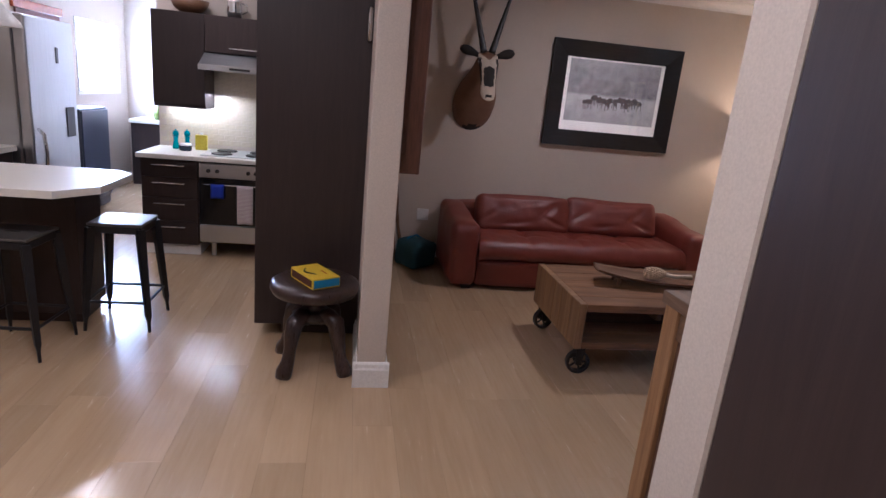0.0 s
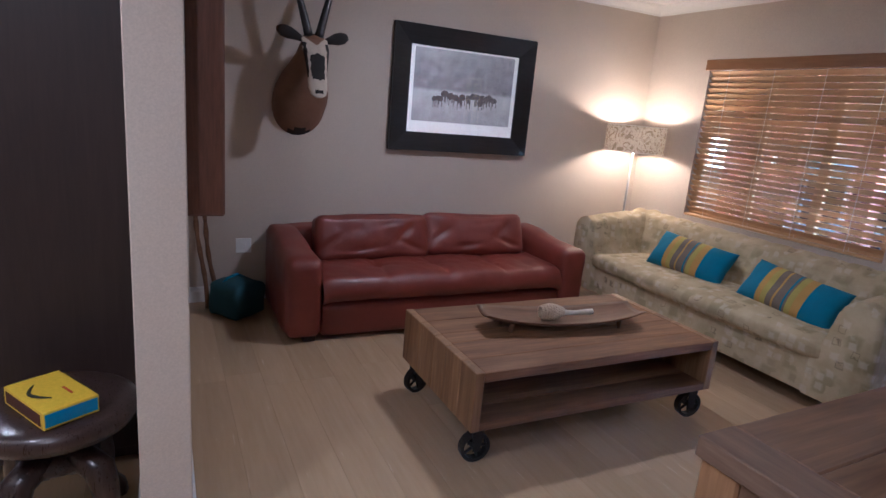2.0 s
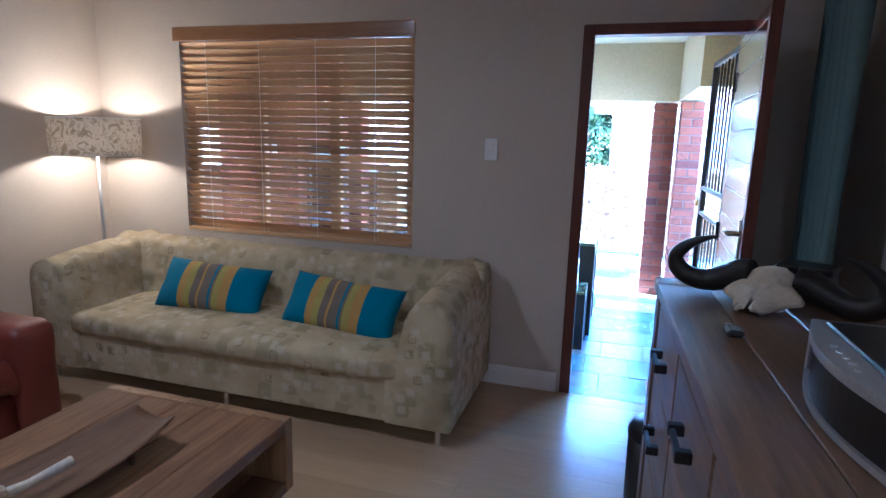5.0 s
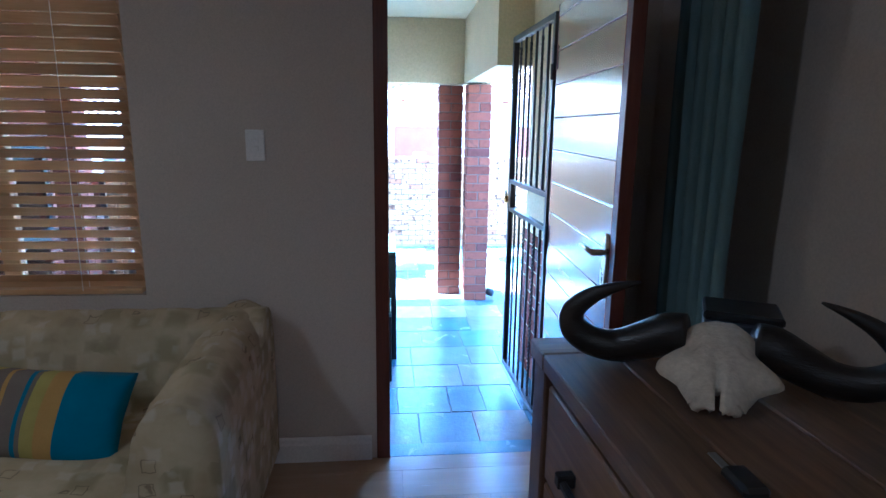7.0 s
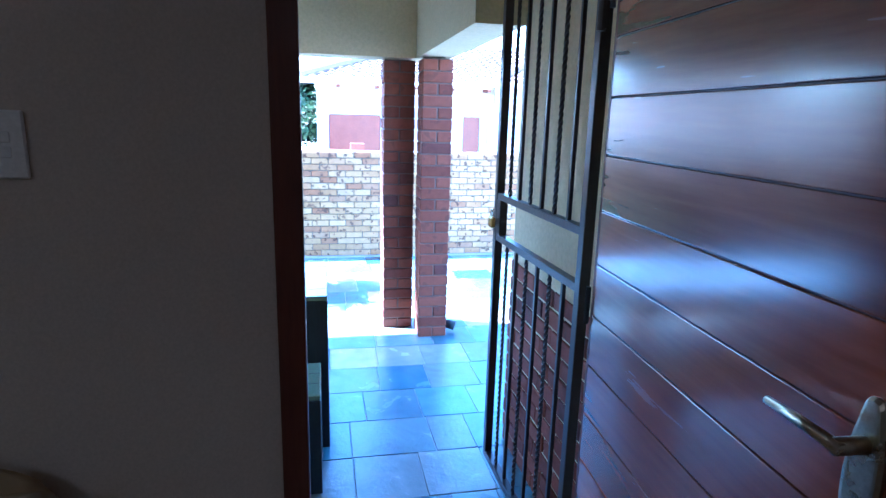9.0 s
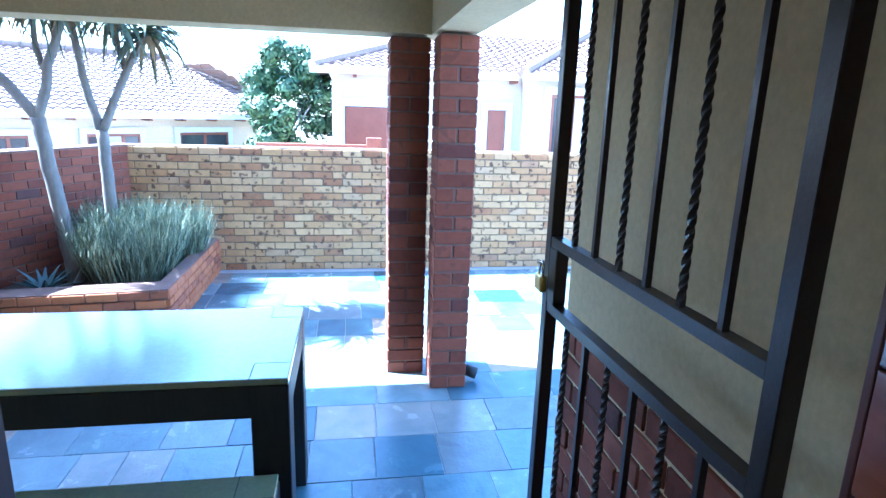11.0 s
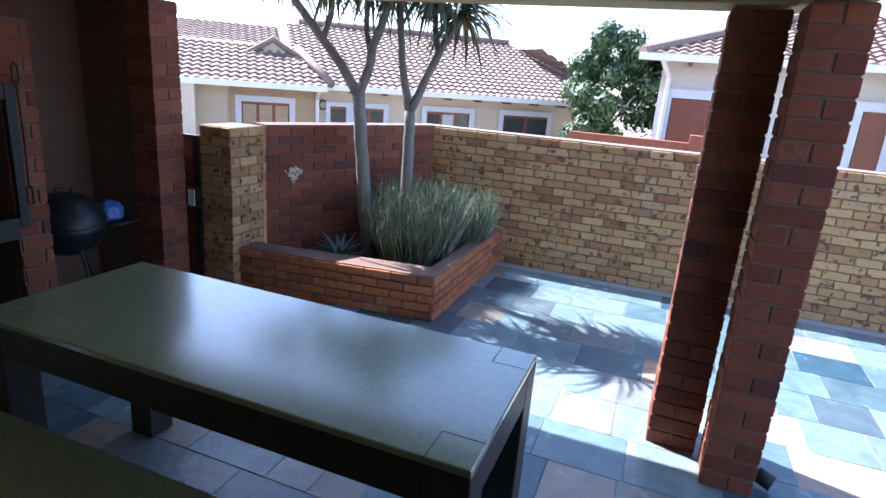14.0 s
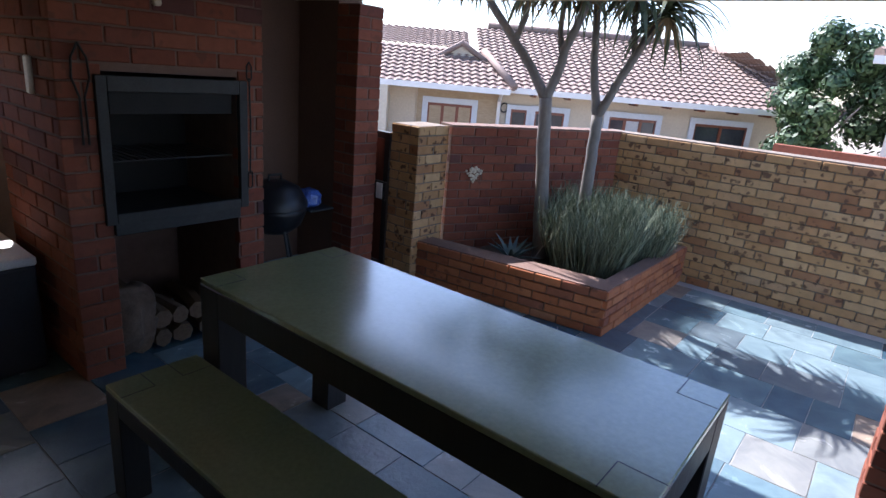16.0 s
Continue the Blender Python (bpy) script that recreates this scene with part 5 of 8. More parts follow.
def audio_unit():
    a = thing("sound_dock", "silver and black curved-front audio unit on the sideboard", "audio player", (3.56, 2.70, 1.002), 0)
    bm = bmesh.new()
    n = 16
    front = [(-0.24 + 0.48 * i / n, 0.10 + 0.045 * math.sin(math.pi * i / n)) for i in range(n + 1)]
    for z0, z1, ins in ((0.0, 0.012, 0.0), (0.10, 0.118, 0.0)):
        lo = [bm.verts.new((x, y - ins, z0)) for x, y in front] + [bm.verts.new((0.24, -0.13, z0)), bm.verts.new((-0.24, -0.13, z0))]
        hi = [bm.verts.new((v.co.x, v.co.y, z1)) for v in lo]
        bm.faces.new(list(reversed(lo)))
        bm.faces.new(hi)
        for i in range(len(lo)):
            k = (i + 1) % len(lo)
            bm.faces.new((lo[i], lo[k], hi[k], hi[i]))
    for sx in (-1, 1):
        box(bm, min(sx * 0.24, sx * 0.225), max(sx * 0.24, sx * 0.225), -0.13, 0.10, 0.012, 0.10)
    part("shell", bm, M["silver_plastic"], a)
    bm = bmesh.new()
    lo = [bm.verts.new((x * 0.935, y - 0.006, 0.012)) for x, y in front] + [bm.verts.new((0.22, -0.12, 0.012)), bm.verts.new((-0.22, -0.12, 0.012))]
    hi = [bm.verts.new((v.co.x, v.co.y, 0.10)) for v in lo]
    bm.faces.new(list(reversed(lo)))
    bm.faces.new(hi)
    for i in range(len(lo)):
        k = (i + 1) % len(lo)
        bm.faces.new((lo[i], lo[k], hi[k], hi[i]))
    part("grille", bm, M["black_plastic"], a, "black cloth grille")
    part("display_lid", B((-0.205, 0.205, -0.125, 0.085, 0.118, 0.126), bevel=0.004), M["black_plastic"], a)
    for i in range(5):
        bm = bmesh.new()
        lathe(bm, [(0, 0.118), (0.006, 0.118), (0.006, 0.121), (0, 0.121)], 10, (-0.06 + 0.03 * i, 0.113, 0))
        part("button", bm, M["steel"], a)
    k = thing("key_bunch", "small dark bunch of keys on the sideboard", "keys", (4.02, 2.90, 1.002))
    part("fob", B((-0.035, 0.03, -0.02, 0.02, 0.0, 0.018), bevel=0.006), M["black_plastic"], k)
    part("key", B((0.03, 0.085, -0.008, 0.006, 0.0, 0.003), bevel=0.001), M["steel"], k)
    bk = thing("storage_tin", "dark blue-grey tin on the sideboard", "tin", (4.49, 2.62, 1.002), -28)
    part("body", B((-0.06, 0.06, -0.075, 0.075, 0, 0.09), bevel=0.006), mottled("blue_grey_tin", (0.05, 0.06, 0.085), (0.08, 0.09, 0.12), 0.4, 9, 90, 0.05), bk)
    part("lid", B((-0.063, 0.063, -0.078, 0.078, 0.09, 0.11), bevel=0.005), M["black_plastic"], bk)


def floor_bin():
    b = thing("waste_bin", "black round-topped pedal bin beside the sideboard", "bin", (4.79, 2.985, 0))
    bm = bmesh.new()
    lathe(bm, [(0, 0), (0.095, 0), (0.10, 0.01), (0.105, 0.30), (0, 0.30)], 28)
    part("body", bm, M["black_plastic"], b, "", True)
    bm = bmesh.new()
    lathe(bm, [(0.107, 0.30), (0.107, 0.325), (0.09, 0.36), (0.05, 0.378), (0, 0.383)], 28)
    part("lid", bm, M["black_metal"], b, "", True)


leather_sofa()
tufted_couch()
striped_cushion((5.225, 5.44, 0.565), (56, 3, -86), "cushions on the couch")
striped_cushion((5.205, 4.595, 0.55), (56, 4, -93), "cushions on the couch")
floor_lamp()
coffee_table()
carved_dish()
oryx_mount()
framed_print()
carved_wall_panel()
sticks_and_basket()
sideboard()
wooden_tray_box()
horned_skull()
audio_unit()
floor_bin()
curtain("curtain", 4.80, 2.47, 0.02, 2.5, 0.36, "grey-teal curtain hanging beside the open door")

# ---- kitchen, scullery and hall ----
def bar_handle(parent, x0, x1, y, z, name="handle"):
    bm = bmesh.new()
    tube(bm, [(x0, y - 0.028, z), (x1, y - 0.028, z)], 0.006, 8)
    for x in (x0 + 0.02, x1 - 0.02):
        tube(bm, [(x, y, z), (x, y - 0.028, z)], 0.004, 6)
    part(name, bm, M["chrome"], parent, "brushed steel bar handle", True)


E_ = M["espresso"]


def kitchen():
    # tall unit beside the partition
    t = thing("tall_cupboard", "tall espresso-brown kitchen cupboard against the partition", "cupboard", (1.137, 5.05, 0))
    part("body", B((-0.317, 0.317, -0.30, 0.30, 0.088, 2.45), bevel=0.002), E_, t)
    part("plinth", B((-0.17, 0.316, -0.22, 0.28, 0.0, 0.088)), E_, t)
    bm = bmesh.new()
    tube(bm, [(0.285, -0.303, 1.80), (0.285, -0.345, 1.80), (0.285, -0.35, 1.88), (0.285, -0.345, 1.96), (0.285, -0.303, 1.96)], 0.014, 10)
    part("handle", bm, M["chrome"], t, "chrome bow handle", True)
    # drawer unit
    d = thing("drawer_unit", "espresso drawer unit with four steel bar handles", "cabinet", (-0.185, 6.655, 0))
    part("body", B((-0.225, 0.222, -0.255, 0.285, 0.10, 0.858)), E_, d)
    part("plinth", B((-0.215, 0.222, -0.22, 0.27, 0.0, 0.10)), M["white_trim"], d, "pale plinth board")
    zs = [0.105, 0.315, 0.52, 0.70, 0.855]
    for z0, z1 in zip(zs, zs[1:]):
        f = part("drawer", B((-0.222, 0.219, -0.275, -0.256, z0 + 0.002, z1 - 0.002), bevel=0.002), E_, d)
        bar_handle(f, -0.13, 0.12, -0.275, z1 - 0.05)
    # oven under the hob
    o = thing("oven", "built-in stainless steel oven with dark glass door", "oven", (0.345, 6.655, 0))
    part("body", B((-0.298, 0.298, -0.255, 0.27, 0.13, 0.845)), M["black_metal"], o)
    panel = part("control_panel", B((-0.297, 0.297, -0.285, -0.256, 0.72, 0.843), bevel=0.004), M["steel"], o)
    for i, x in enumerate((-0.22, -0.15, 0.10, 0.16, 0.22)):
        bm = bmesh.new()
        tube(bm, [(x, -0.285, 0.78), (x, -0.308, 0.78)], [0.018, 0.015], 16)
        part("knob", bm, M["black_plastic"], panel, "", True)
    door = part("door", B((-0.297, 0.297, -0.283, -0.256, 0.30, 0.712), bevel=0.004), mottled("dark_oven_glass", (0.006, 0.006, 0.007), (0.012, 0.012, 0.013), 0.08, 3, 80, 0), o, "dark glass oven door")
    bar_handle(door, -0.26, 0.26, -0.283, 0.665)
    part("drawer", B((-0.297, 0.297, -0.283, -0.256, 0.14, 0.295), bevel=0.004), M["steel"], o)
    for x in (-0.2, 0.2):
        bm = bmesh.new()
        tube(bm, [(x, -0.2, 0.0), (x, -0.2, 0.135)], 0.02, 12)
        part("leg", bm, M["steel"], o)
    m = thing("oven_mitt", "bright blue oven mitt hanging on the oven handle", "mitt", (0.20, 6.343, 0.55))
    bm = bmesh.new()
    cushion(bm, 0.11, 0.13, 0.035, 0.004, 10, 8)
    bmesh.ops.transform(bm, matrix=pose(0, -0.012, 0.06, 90, 0, 0), verts=bm.verts)
    part("mitt", bm, mottled("royal_blue_cotton", (0.01, 0.03, 0.35), (0.02, 0.05, 0.48), 0.85, 15, 300, 0.3), m, "", True)
    tw = thing("tea_towel", "pale striped tea towel over the oven handle", "towel", (0.425, 6.335, 0.33))
    bm = bmesh.new()
    g = [[bm.verts.new((-0.065 + 0.13 * i / 8, -0.006 - 0.006 * math.sin(i * 1.3) * (1 - j / 10), 0.34 * j / 10)) for i in range(9)] for j in range(11)]
    for j in range(10):
        for i in range(8):
            bm.faces.new((g[j][i], g[j][i + 1], g[j + 1][i + 1], g[j + 1][i]))
    mt, nt, b = mat_base("striped_linen", 0.9)
    w = nt.nodes.new("ShaderNodeTexWave")
    w.bands_direction = "Z"
    w.inputs["Scale"].default_value = 26
    link(nt, coords(nt), w.inputs["Vector"])
    link(nt, ramp(nt, w.outputs["Fac"], [(0.55, (0.62, 0.58, 0.56)), (0.7, (0.32, 0.22, 0.26))]), b.inputs["Base Color"])
    c = part("cloth", bm, mt, tw, "", True)
    so = c.modifiers.new("thick", "SOLIDIFY")
    so.thickness = 0.004
    u = thing("base_cabinet", "espresso base cabinet under the worktop", "cabinet", (1.05, 6.655, 0))
    part("body", B((-0.40, 0.40, -0.255, 0.285, 0.10, 0.858)), E_, u)
    part("door", B((-0.398, 0.398, -0.275, -0.256, 0.105, 0.855), bevel=0.002), E_, u)
    part("plinth", B((-0.40, 0.40, -0.22, 0.27, 0, 0.10)), M["white_trim"], u)
    solid("worktop", B((-0.43, 1.45, -0.33, 0.288, 0.861, 0.90), bevel=0.004), M["worktop"], "pale speckled kitchen worktop", "worktop", (0, 6.66, 0))
    h = thing("hob", "steel electric hob with four plates set in the worktop", "hob", (0.34, 6.64, 0.9015))
    part("plate", B((-0.29, 0.29, -0.24, 0.24, 0, 0.008), bevel=0.003), M["steel"], h)
    for x in (-0.14, 0.14):
        for y in (-0.11, 0.11):
            bm = bmesh.new()
            lathe(bm, [(0, 0.008), (0.085, 0.008), (0.085, 0.018), (0.075, 0.02), (0, 0.018)], 24, (x, y, 0))
            part("hot_plate", bm, M["iron"], h, "", True)
    # wall units, hood
    c = thing("wall_cabinet", "espresso kitchen wall cabinet", "cabinet", (-0.155, 6.775, 1.28), 0, "kitchen wall cabinets")
    part("body", B((-0.205, 0.205, -0.155, 0.172, 0, 0.79)), E_, c)
    part("door", B((-0.205, 0.205, -0.175, -0.156, 0.03, 0.79), bevel=0.002), E_, c)
    c = thing("wall_cabinet", "short espresso wall cabinet above the hood", "cabinet", (0.37, 6.775, 1.765), 0, "kitchen wall cabinets")
    part("body", B((-0.318, 0.398, -0.155, 0.172, 0, 0.305)), E_, c)
    f = part("door", B((-0.316, 0.396, -0.175, -0.156, 0.002, 0.303), bevel=0.002), E_, c)
    bar_handle(f, -0.12, 0.25, -0.175, 0.045)
    ho = thing("cooker_hood", "slim stainless steel cooker hood", "hood", (0.35, 6.66, 1.62))
    bm = bmesh.new()
    sec = [(-0.26, 0.0), (0.285, 0.0), (0.285, 0.14), (-0.06, 0.14), (-0.26, 0.04)]
    ends = [[bm.verts.new((x, y, z)) for y, z in sec] for x in (-0.30, 0.30)]
    for i in range(5):
        bm.faces.new((ends[0][i], ends[0][(i + 1) % 5], ends[1][(i + 1) % 5], ends[1][i]))
    bm.faces.new(ends[0])
    bm.faces.new(list(reversed(ends[1])))
    part("canopy", bm, M["steel"], ho)
    part("visor", B((-0.302, 0.302, -0.275, -0.258, -0.004, 0.044), bevel=0.002), M["steel"], ho)
    part("switch_strip", B((-0.06, 0.1, -0.279, -0.274, 0.01, 0.028)), M["black_plastic"], ho)
    solid("light_strip", B((-0.15, 0.15, -0.012, 0.012, 0, 0.012)), emit_mat("warm_tube", (1.0, 0.92, 0.78), 1.0), "lit under-cabinet tube light", "light", (-0.15, 6.88, 1.266))
    # splashback tiles
    sb = tagged(new("splashback"), "cream mosaic tile splashback", kind="structure")
    me = mesh_from("tile", B((-0.0485, 0.0485, -0.004, 0.0, -0.0235, 0.0235), bevel=0.0012), mottled("cream_mosaic_tile", (0.56, 0.49, 0.36), (0.63, 0.56, 0.43), 0.22, 8, 60, 0.03))
    for r in range(14):
        for k in range(14):
            x = -0.30 + k * 0.10 + (0.05 if r % 2 else 0)
            if x < 1.05:
                ti = new("tile", me)
                ti.parent = sb
                ti.location = (x, 6.949, 0.927 + 0.05 * r)
    # island and stools
    i = thing("kitchen_island", "espresso kitchen island with a pale chamfered top", "island", (-0.955, 4.84, 0))
    part("body", B((-0.62, 0.76, 0.02, 0.36, 0.07, 0.86), bevel=0.002), E_, i)
    part("plinth", B((-0.60, 0.74, 0.06, 0.33, 0, 0.07)), E_, i)
    bm = bmesh.new()
    o2 = [(-0.64, -0.40), (0.84, -0.40), (0.99, -0.20), (0.99, 0.27), (0.88, 0.38), (-0.64, 0.38)]
    lo = [bm.verts.new((x, y, 0.86)) for x, y in o2]
    hi = [bm.verts.new((x, y, 0.90)) for x, y in o2]
    bm.faces.new(list(reversed(lo)))
    bm.faces.new(hi)
    for k in range(6):
        bm.faces.new((lo[k], lo[(k + 1) % 6], hi[(k + 1) % 6], hi[k]))
    part("worktop", bm, M["worktop"], i, "pale stone-look top with cut corners")
    # fridge, counters, appliance, window
    f = thing("fridge", "tall stainless steel fridge freezer with curved handles", "fridge", (-1.0, 6.40, 0))
    part("body", B((-0.60, -0.04, -0.37, 0.37, 0.02, 1.83), bevel=0.01), M["steel"], f)
    for z0, z1, nm in ((0.05, 0.62, "freezer_door"), (0.63, 1.82, "fridge_door")):
        dr = part(nm, B((-0.035, 0.045, -0.37, 0.37, z0, z1), bevel=0.015, seg=2), M["steel"], f)
        bm = bmesh.new()
        za, zb = (0.66, 1.02) if nm == "fridge_door" else (0.32, 0.6)
        tube(bm, [(0.045, -0.30, za), (0.085, -0.30, za + 0.04), (0.095, -0.30, (za + zb) / 2), (0.085, -0.30, zb - 0.04), (0.045, -0.30, zb)], 0.014, 10)
        part("handle", bm, M["chrome"], dr, "curved steel handle", True)
    part("water_dispenser", B((0.044, 0.052, 0.16, 0.30, 0.92, 1.16), bevel=0.004), M["black_plastic"], f)
    part("display", B((0.044, 0.050, 0.05, 0.09, 1.50, 1.62), bevel=0.002), M["black_plastic"], f)
    ct = thing("low_counter", "espresso counter with pale top beside the fridge", "cabinet", (-1.33, 5.70, 0))
    part("body", B((-0.315, 0.24, -0.30, 0.30, 0.0, 0.86)), E_, ct)
    part("top", B((-0.315, 0.27, -0.32, 0.31, 0.86, 0.90), bevel=0.003), M["worktop"], ct)
    dw = thing("dishwasher", "dark grey dishwasher standing against the scullery wall", "dishwasher", (-1.44, 8.0, 0))
    part("body", B((-0.2, 0.12, -0.34, 0.31, 0.02, 1.07), bevel=0.006), mottled("dark_grey_enamel", (0.03, 0.035, 0.05), (0.045, 0.05, 0.07), 0.35, 4, 90, 0.02), dw)
    part("door", B((0.121, 0.14, -0.33, 0.30, 0.12, 1.05), bevel=0.004), mottled("navy_enamel", (0.03, 0.035, 0.055), (0.04, 0.048, 0.075), 0.3, 4, 90, 0.02), dw)
    fc = thing("scullery_counter", "espresso scullery counter with pale top", "cabinet", (-0.85, 9.35, 0))
    part("body", B((-0.48, 0.47, -0.30, 0.53, 0.1, 0.86)), E_, fc)
    part("top", B((-0.50, 0.47, -0.33, 0.53, 0.86, 0.90), bevel=0.003), M["worktop"], fc)
    w = tagged(new("window_2"), "scullery window with a white pane glowing in place of daylight", kind="structure")
    part("window_frame", B((-1.70, -1.64, 8.45, 8.50, 1.17, 1.99), (-1.70, -1.64, 9.60, 9.65, 1.17, 1.99), (-1.70, -1.64, 8.50, 9.60, 1.17, 1.22), (-1.70, -1.64, 8.50, 9.60, 1.94, 1.99), bevel=0.003), M["white_trim"], w)
    # glowing sheet stands in for the bright daylight in this opening
    part("pane", B((-1.692, -1.688, 8.5, 9.6, 1.22, 1.94)), M["glow_pane"], w, "white pane that glows in place of daylight")
    dd = tagged(new("door_2"), "warm brown wooden door frame behind the fridge", kind="structure")
    part("head", B((-1.65, -1.62, 7.25, 8.15, 1.94, 2.02), bevel=0.003), M["meranti"], dd)
    part("leaf", B((-1.649, -1.63, 7.30, 8.10, 0.0, 1.94), bevel=0.003), M["meranti_z"], dd)
    # small kitchen things
    blue = mottled("turquoise_glaze", (0.01, 0.26, 0.34), (0.02, 0.34, 0.42), 0.2, 10, 80, 0)
    for x, y, hh in ((-0.235, 6.76, 0.175), (-0.15, 6.80, 0.175)):
        p = thing("pepper_mill", "turquoise pepper mill on the worktop", "mill", (x, y, 0.901), 0, "turquoise mills")
        bm = bmesh.new()
        lathe(bm, [(0, 0), (0.027, 0), (0.028, 0.02), (0.018, 0.07), (0.022, 0.11), (0.0, 0.112)], 16)
        part("body", bm, blue, p, "", True)
        bm = bmesh.new()
        lathe(bm, [(0, 0.112), (0.022, 0.114), (0.027, 0.135), (0.02, 0.158), (0.007, 0.165), (0.006, 0.175), (0, 0.176)], 16)
        part("cap", bm, blue, p, "", True)
    j = thing("storage_jar", "dark glass storage jar with studded lid", "jar", (-0.13, 6.66, 0.901))
    bm = bmesh.new()
    lathe(bm, [(0, 0), (0.048, 0), (0.052, 0.015), (0.05, 0.045), (0, 0.046)], 18)
    part("body", bm, mottled("dark_glass", (0.02, 0.03, 0.05), (0.03, 0.05, 0.08), 0.1, 8, 60, 0), j, "", True)
    bm = bmesh.new()
    lathe(bm, [(0, 0.047), (0.05, 0.047), (0.05, 0.064), (0, 0.068)], 18)
    part("lid", bm, M["steel"], j, "", True)
    tn = thing("yellow_tin", "yellow tin with a small handle on the worktop", "tin", (-0.03, 6.80, 0.901), 8)
    part("body", B((-0.05, 0.05, -0.032, 0.032, 0, 0.135), bevel=0.006), mottled("yellow_enamel", (0.62, 0.50, 0.02), (0.72, 0.60, 0.04), 0.35, 6, 80, 0), tn)
    part("lid", B((-0.015, 0.015, -0.015, 0.015, 0.135, 0.155), bevel=0.003), M["steel"], tn)
    pt = thing("saucepan", "turquoise enamel saucepan on the hob", "pan", (0.53, 6.70, 0.922))
    bm = bmesh.new()
    lathe(bm, [(0, 0), (0.075, 0), (0.08, 0.01), (0.08, 0.10), (0.076, 0.10), (0.074, 0.012), (0, 0.012)], 22)
    part("body", bm, blue, pt, "", True)
    bm = bmesh.new()
    tube(bm, [(0.08, 0, 0.085), (0.20, 0.02, 0.10)], 0.008, 8)
    part("handle", bm, M["black_plastic"], pt)
    bo = thing("wooden_bowl", "large turned wooden bowl on top of the cabinets", "bowl", (-0.10, 6.78, 2.072))
    bm = bmesh.new()
    lathe(bm, [(0, 0), (0.07, 0), (0.13, 0.05), (0.155, 0.11), (0.147, 0.11), (0.12, 0.055), (0, 0.012)], 28)
    part("body", bm, M["bowl_wood"], bo, "", True)
    jg = thing("steel_jug", "polished steel jug on top of the cabinets", "jug", (0.26, 6.76, 2.072))
    bm = bmesh.new()
    lathe(bm, [(0, 0), (0.055, 0), (0.065, 0.06), (0.055, 0.13), (0.06, 0.16), (0.055, 0.16), (0.05, 0.13), (0, 0.02)], 20)
    part("body", bm, M["chrome"], jg, "", True)
    bm = bmesh.new()
    tube(bm, [(0.06, 0, 0.13), (0.10, 0, 0.12), (0.105, 0, 0.07), (0.065, 0, 0.04)], 0.006, 8)
    part("handle", bm, M["chrome"], jg, "", True)
    gb = thing("green_bottle", "small green bottle on the scullery counter", "bottle", (-1.05, 9.2, 0.901))
    bm = bmesh.new()
    lathe(bm, [(0, 0), (0.05, 0), (0.06, 0.05), (0.05, 0.12), (0.02, 0.15), (0.02, 0.17), (0, 0.17)], 16)
    part("body", bm, mottled("olive_green_glaze", (0.10, 0.13, 0.02), (0.15, 0.19, 0.04), 0.3, 8, 60, 0), gb, "", True)
    pl = thing("pendant_lamp", "white conical pendant lamp above the island", "lamp", (-0.58, 4.9, 1.68))
    bm = bmesh.new()
    lathe(bm, [(0.16, 0), (0.15, 0.03), (0.05, 0.14), (0.03, 0.15), (0.0, 0.15)], 28)
    lathe(bm, [(0, 0.146), (0.028, 0.146), (0.046, 0.136), (0.146, 0.028), (0.156, 0)], 28)
    part("shade", bm, M["white_plastic"], pl, "", True)
    bm = bmesh.new()
    tube(bm, [(0, 0, 0.15), (0, 0, CEIL - 1.68)], 0.004, 6)
    part("cord", bm, M["white_plastic"], pl)


def bar_stool():
    s = thing("bar_stool", "black steel bar stool with tapered legs", "stool", (0.03, 4.95, 0), 0, "island bar stools")
    H, st, sb = 0.655, 0.135, 0.18
    part("seat", B((-0.15, 0.15, -0.15, 0.15, H - 0.018, H), bevel=0.007, seg=2), mottled("worn_grey_steel_seat", (0.10, 0.095, 0.09), (0.17, 0.16, 0.15), 0.35, 9, 120, 0.1, 0.6), s, "worn grey metal seat")
    part("apron", B((-0.145, 0.145, -0.145, 0.145, H - 0.06, H - 0.018), bevel=0.004), M["black_metal"], s)
    part("grip_slot", B((-0.035, 0.035, -0.012, 0.012, H, H + 0.0012)), M["black_metal"], s)
    for sx in (-1, 1):
        for sy in (-1, 1):
            bm = bmesh.new()
            a, c = Vector((sx * st, sy * st, H - 0.03)), Vector((sx * sb, sy * sb, 0))
            tube(bm, [c, c + (a - c) * 0.10, c + (a - c) * 0.16, c + (a - c) * 0.6, a], [0.010, 0.011, 0.020, 0.026, 0.030], 4)
            part("leg", bm, M["black_metal"], s)
    k = 0.166
    for a, c in (((-k, -k), (k, -k)), ((k, -k), (k, k)), ((k, k), (-k, k)), ((-k, k), (-k, -k))):
        bm = bmesh.new()
        tube(bm, [(*a, 0.18), (*c, 0.18)], 0.009, 6)
        part("foot_rail", bm, M["black_metal"], s)
    copy_thing(s, pose(-0.365, 4.545, 0, 0, 0, -4))


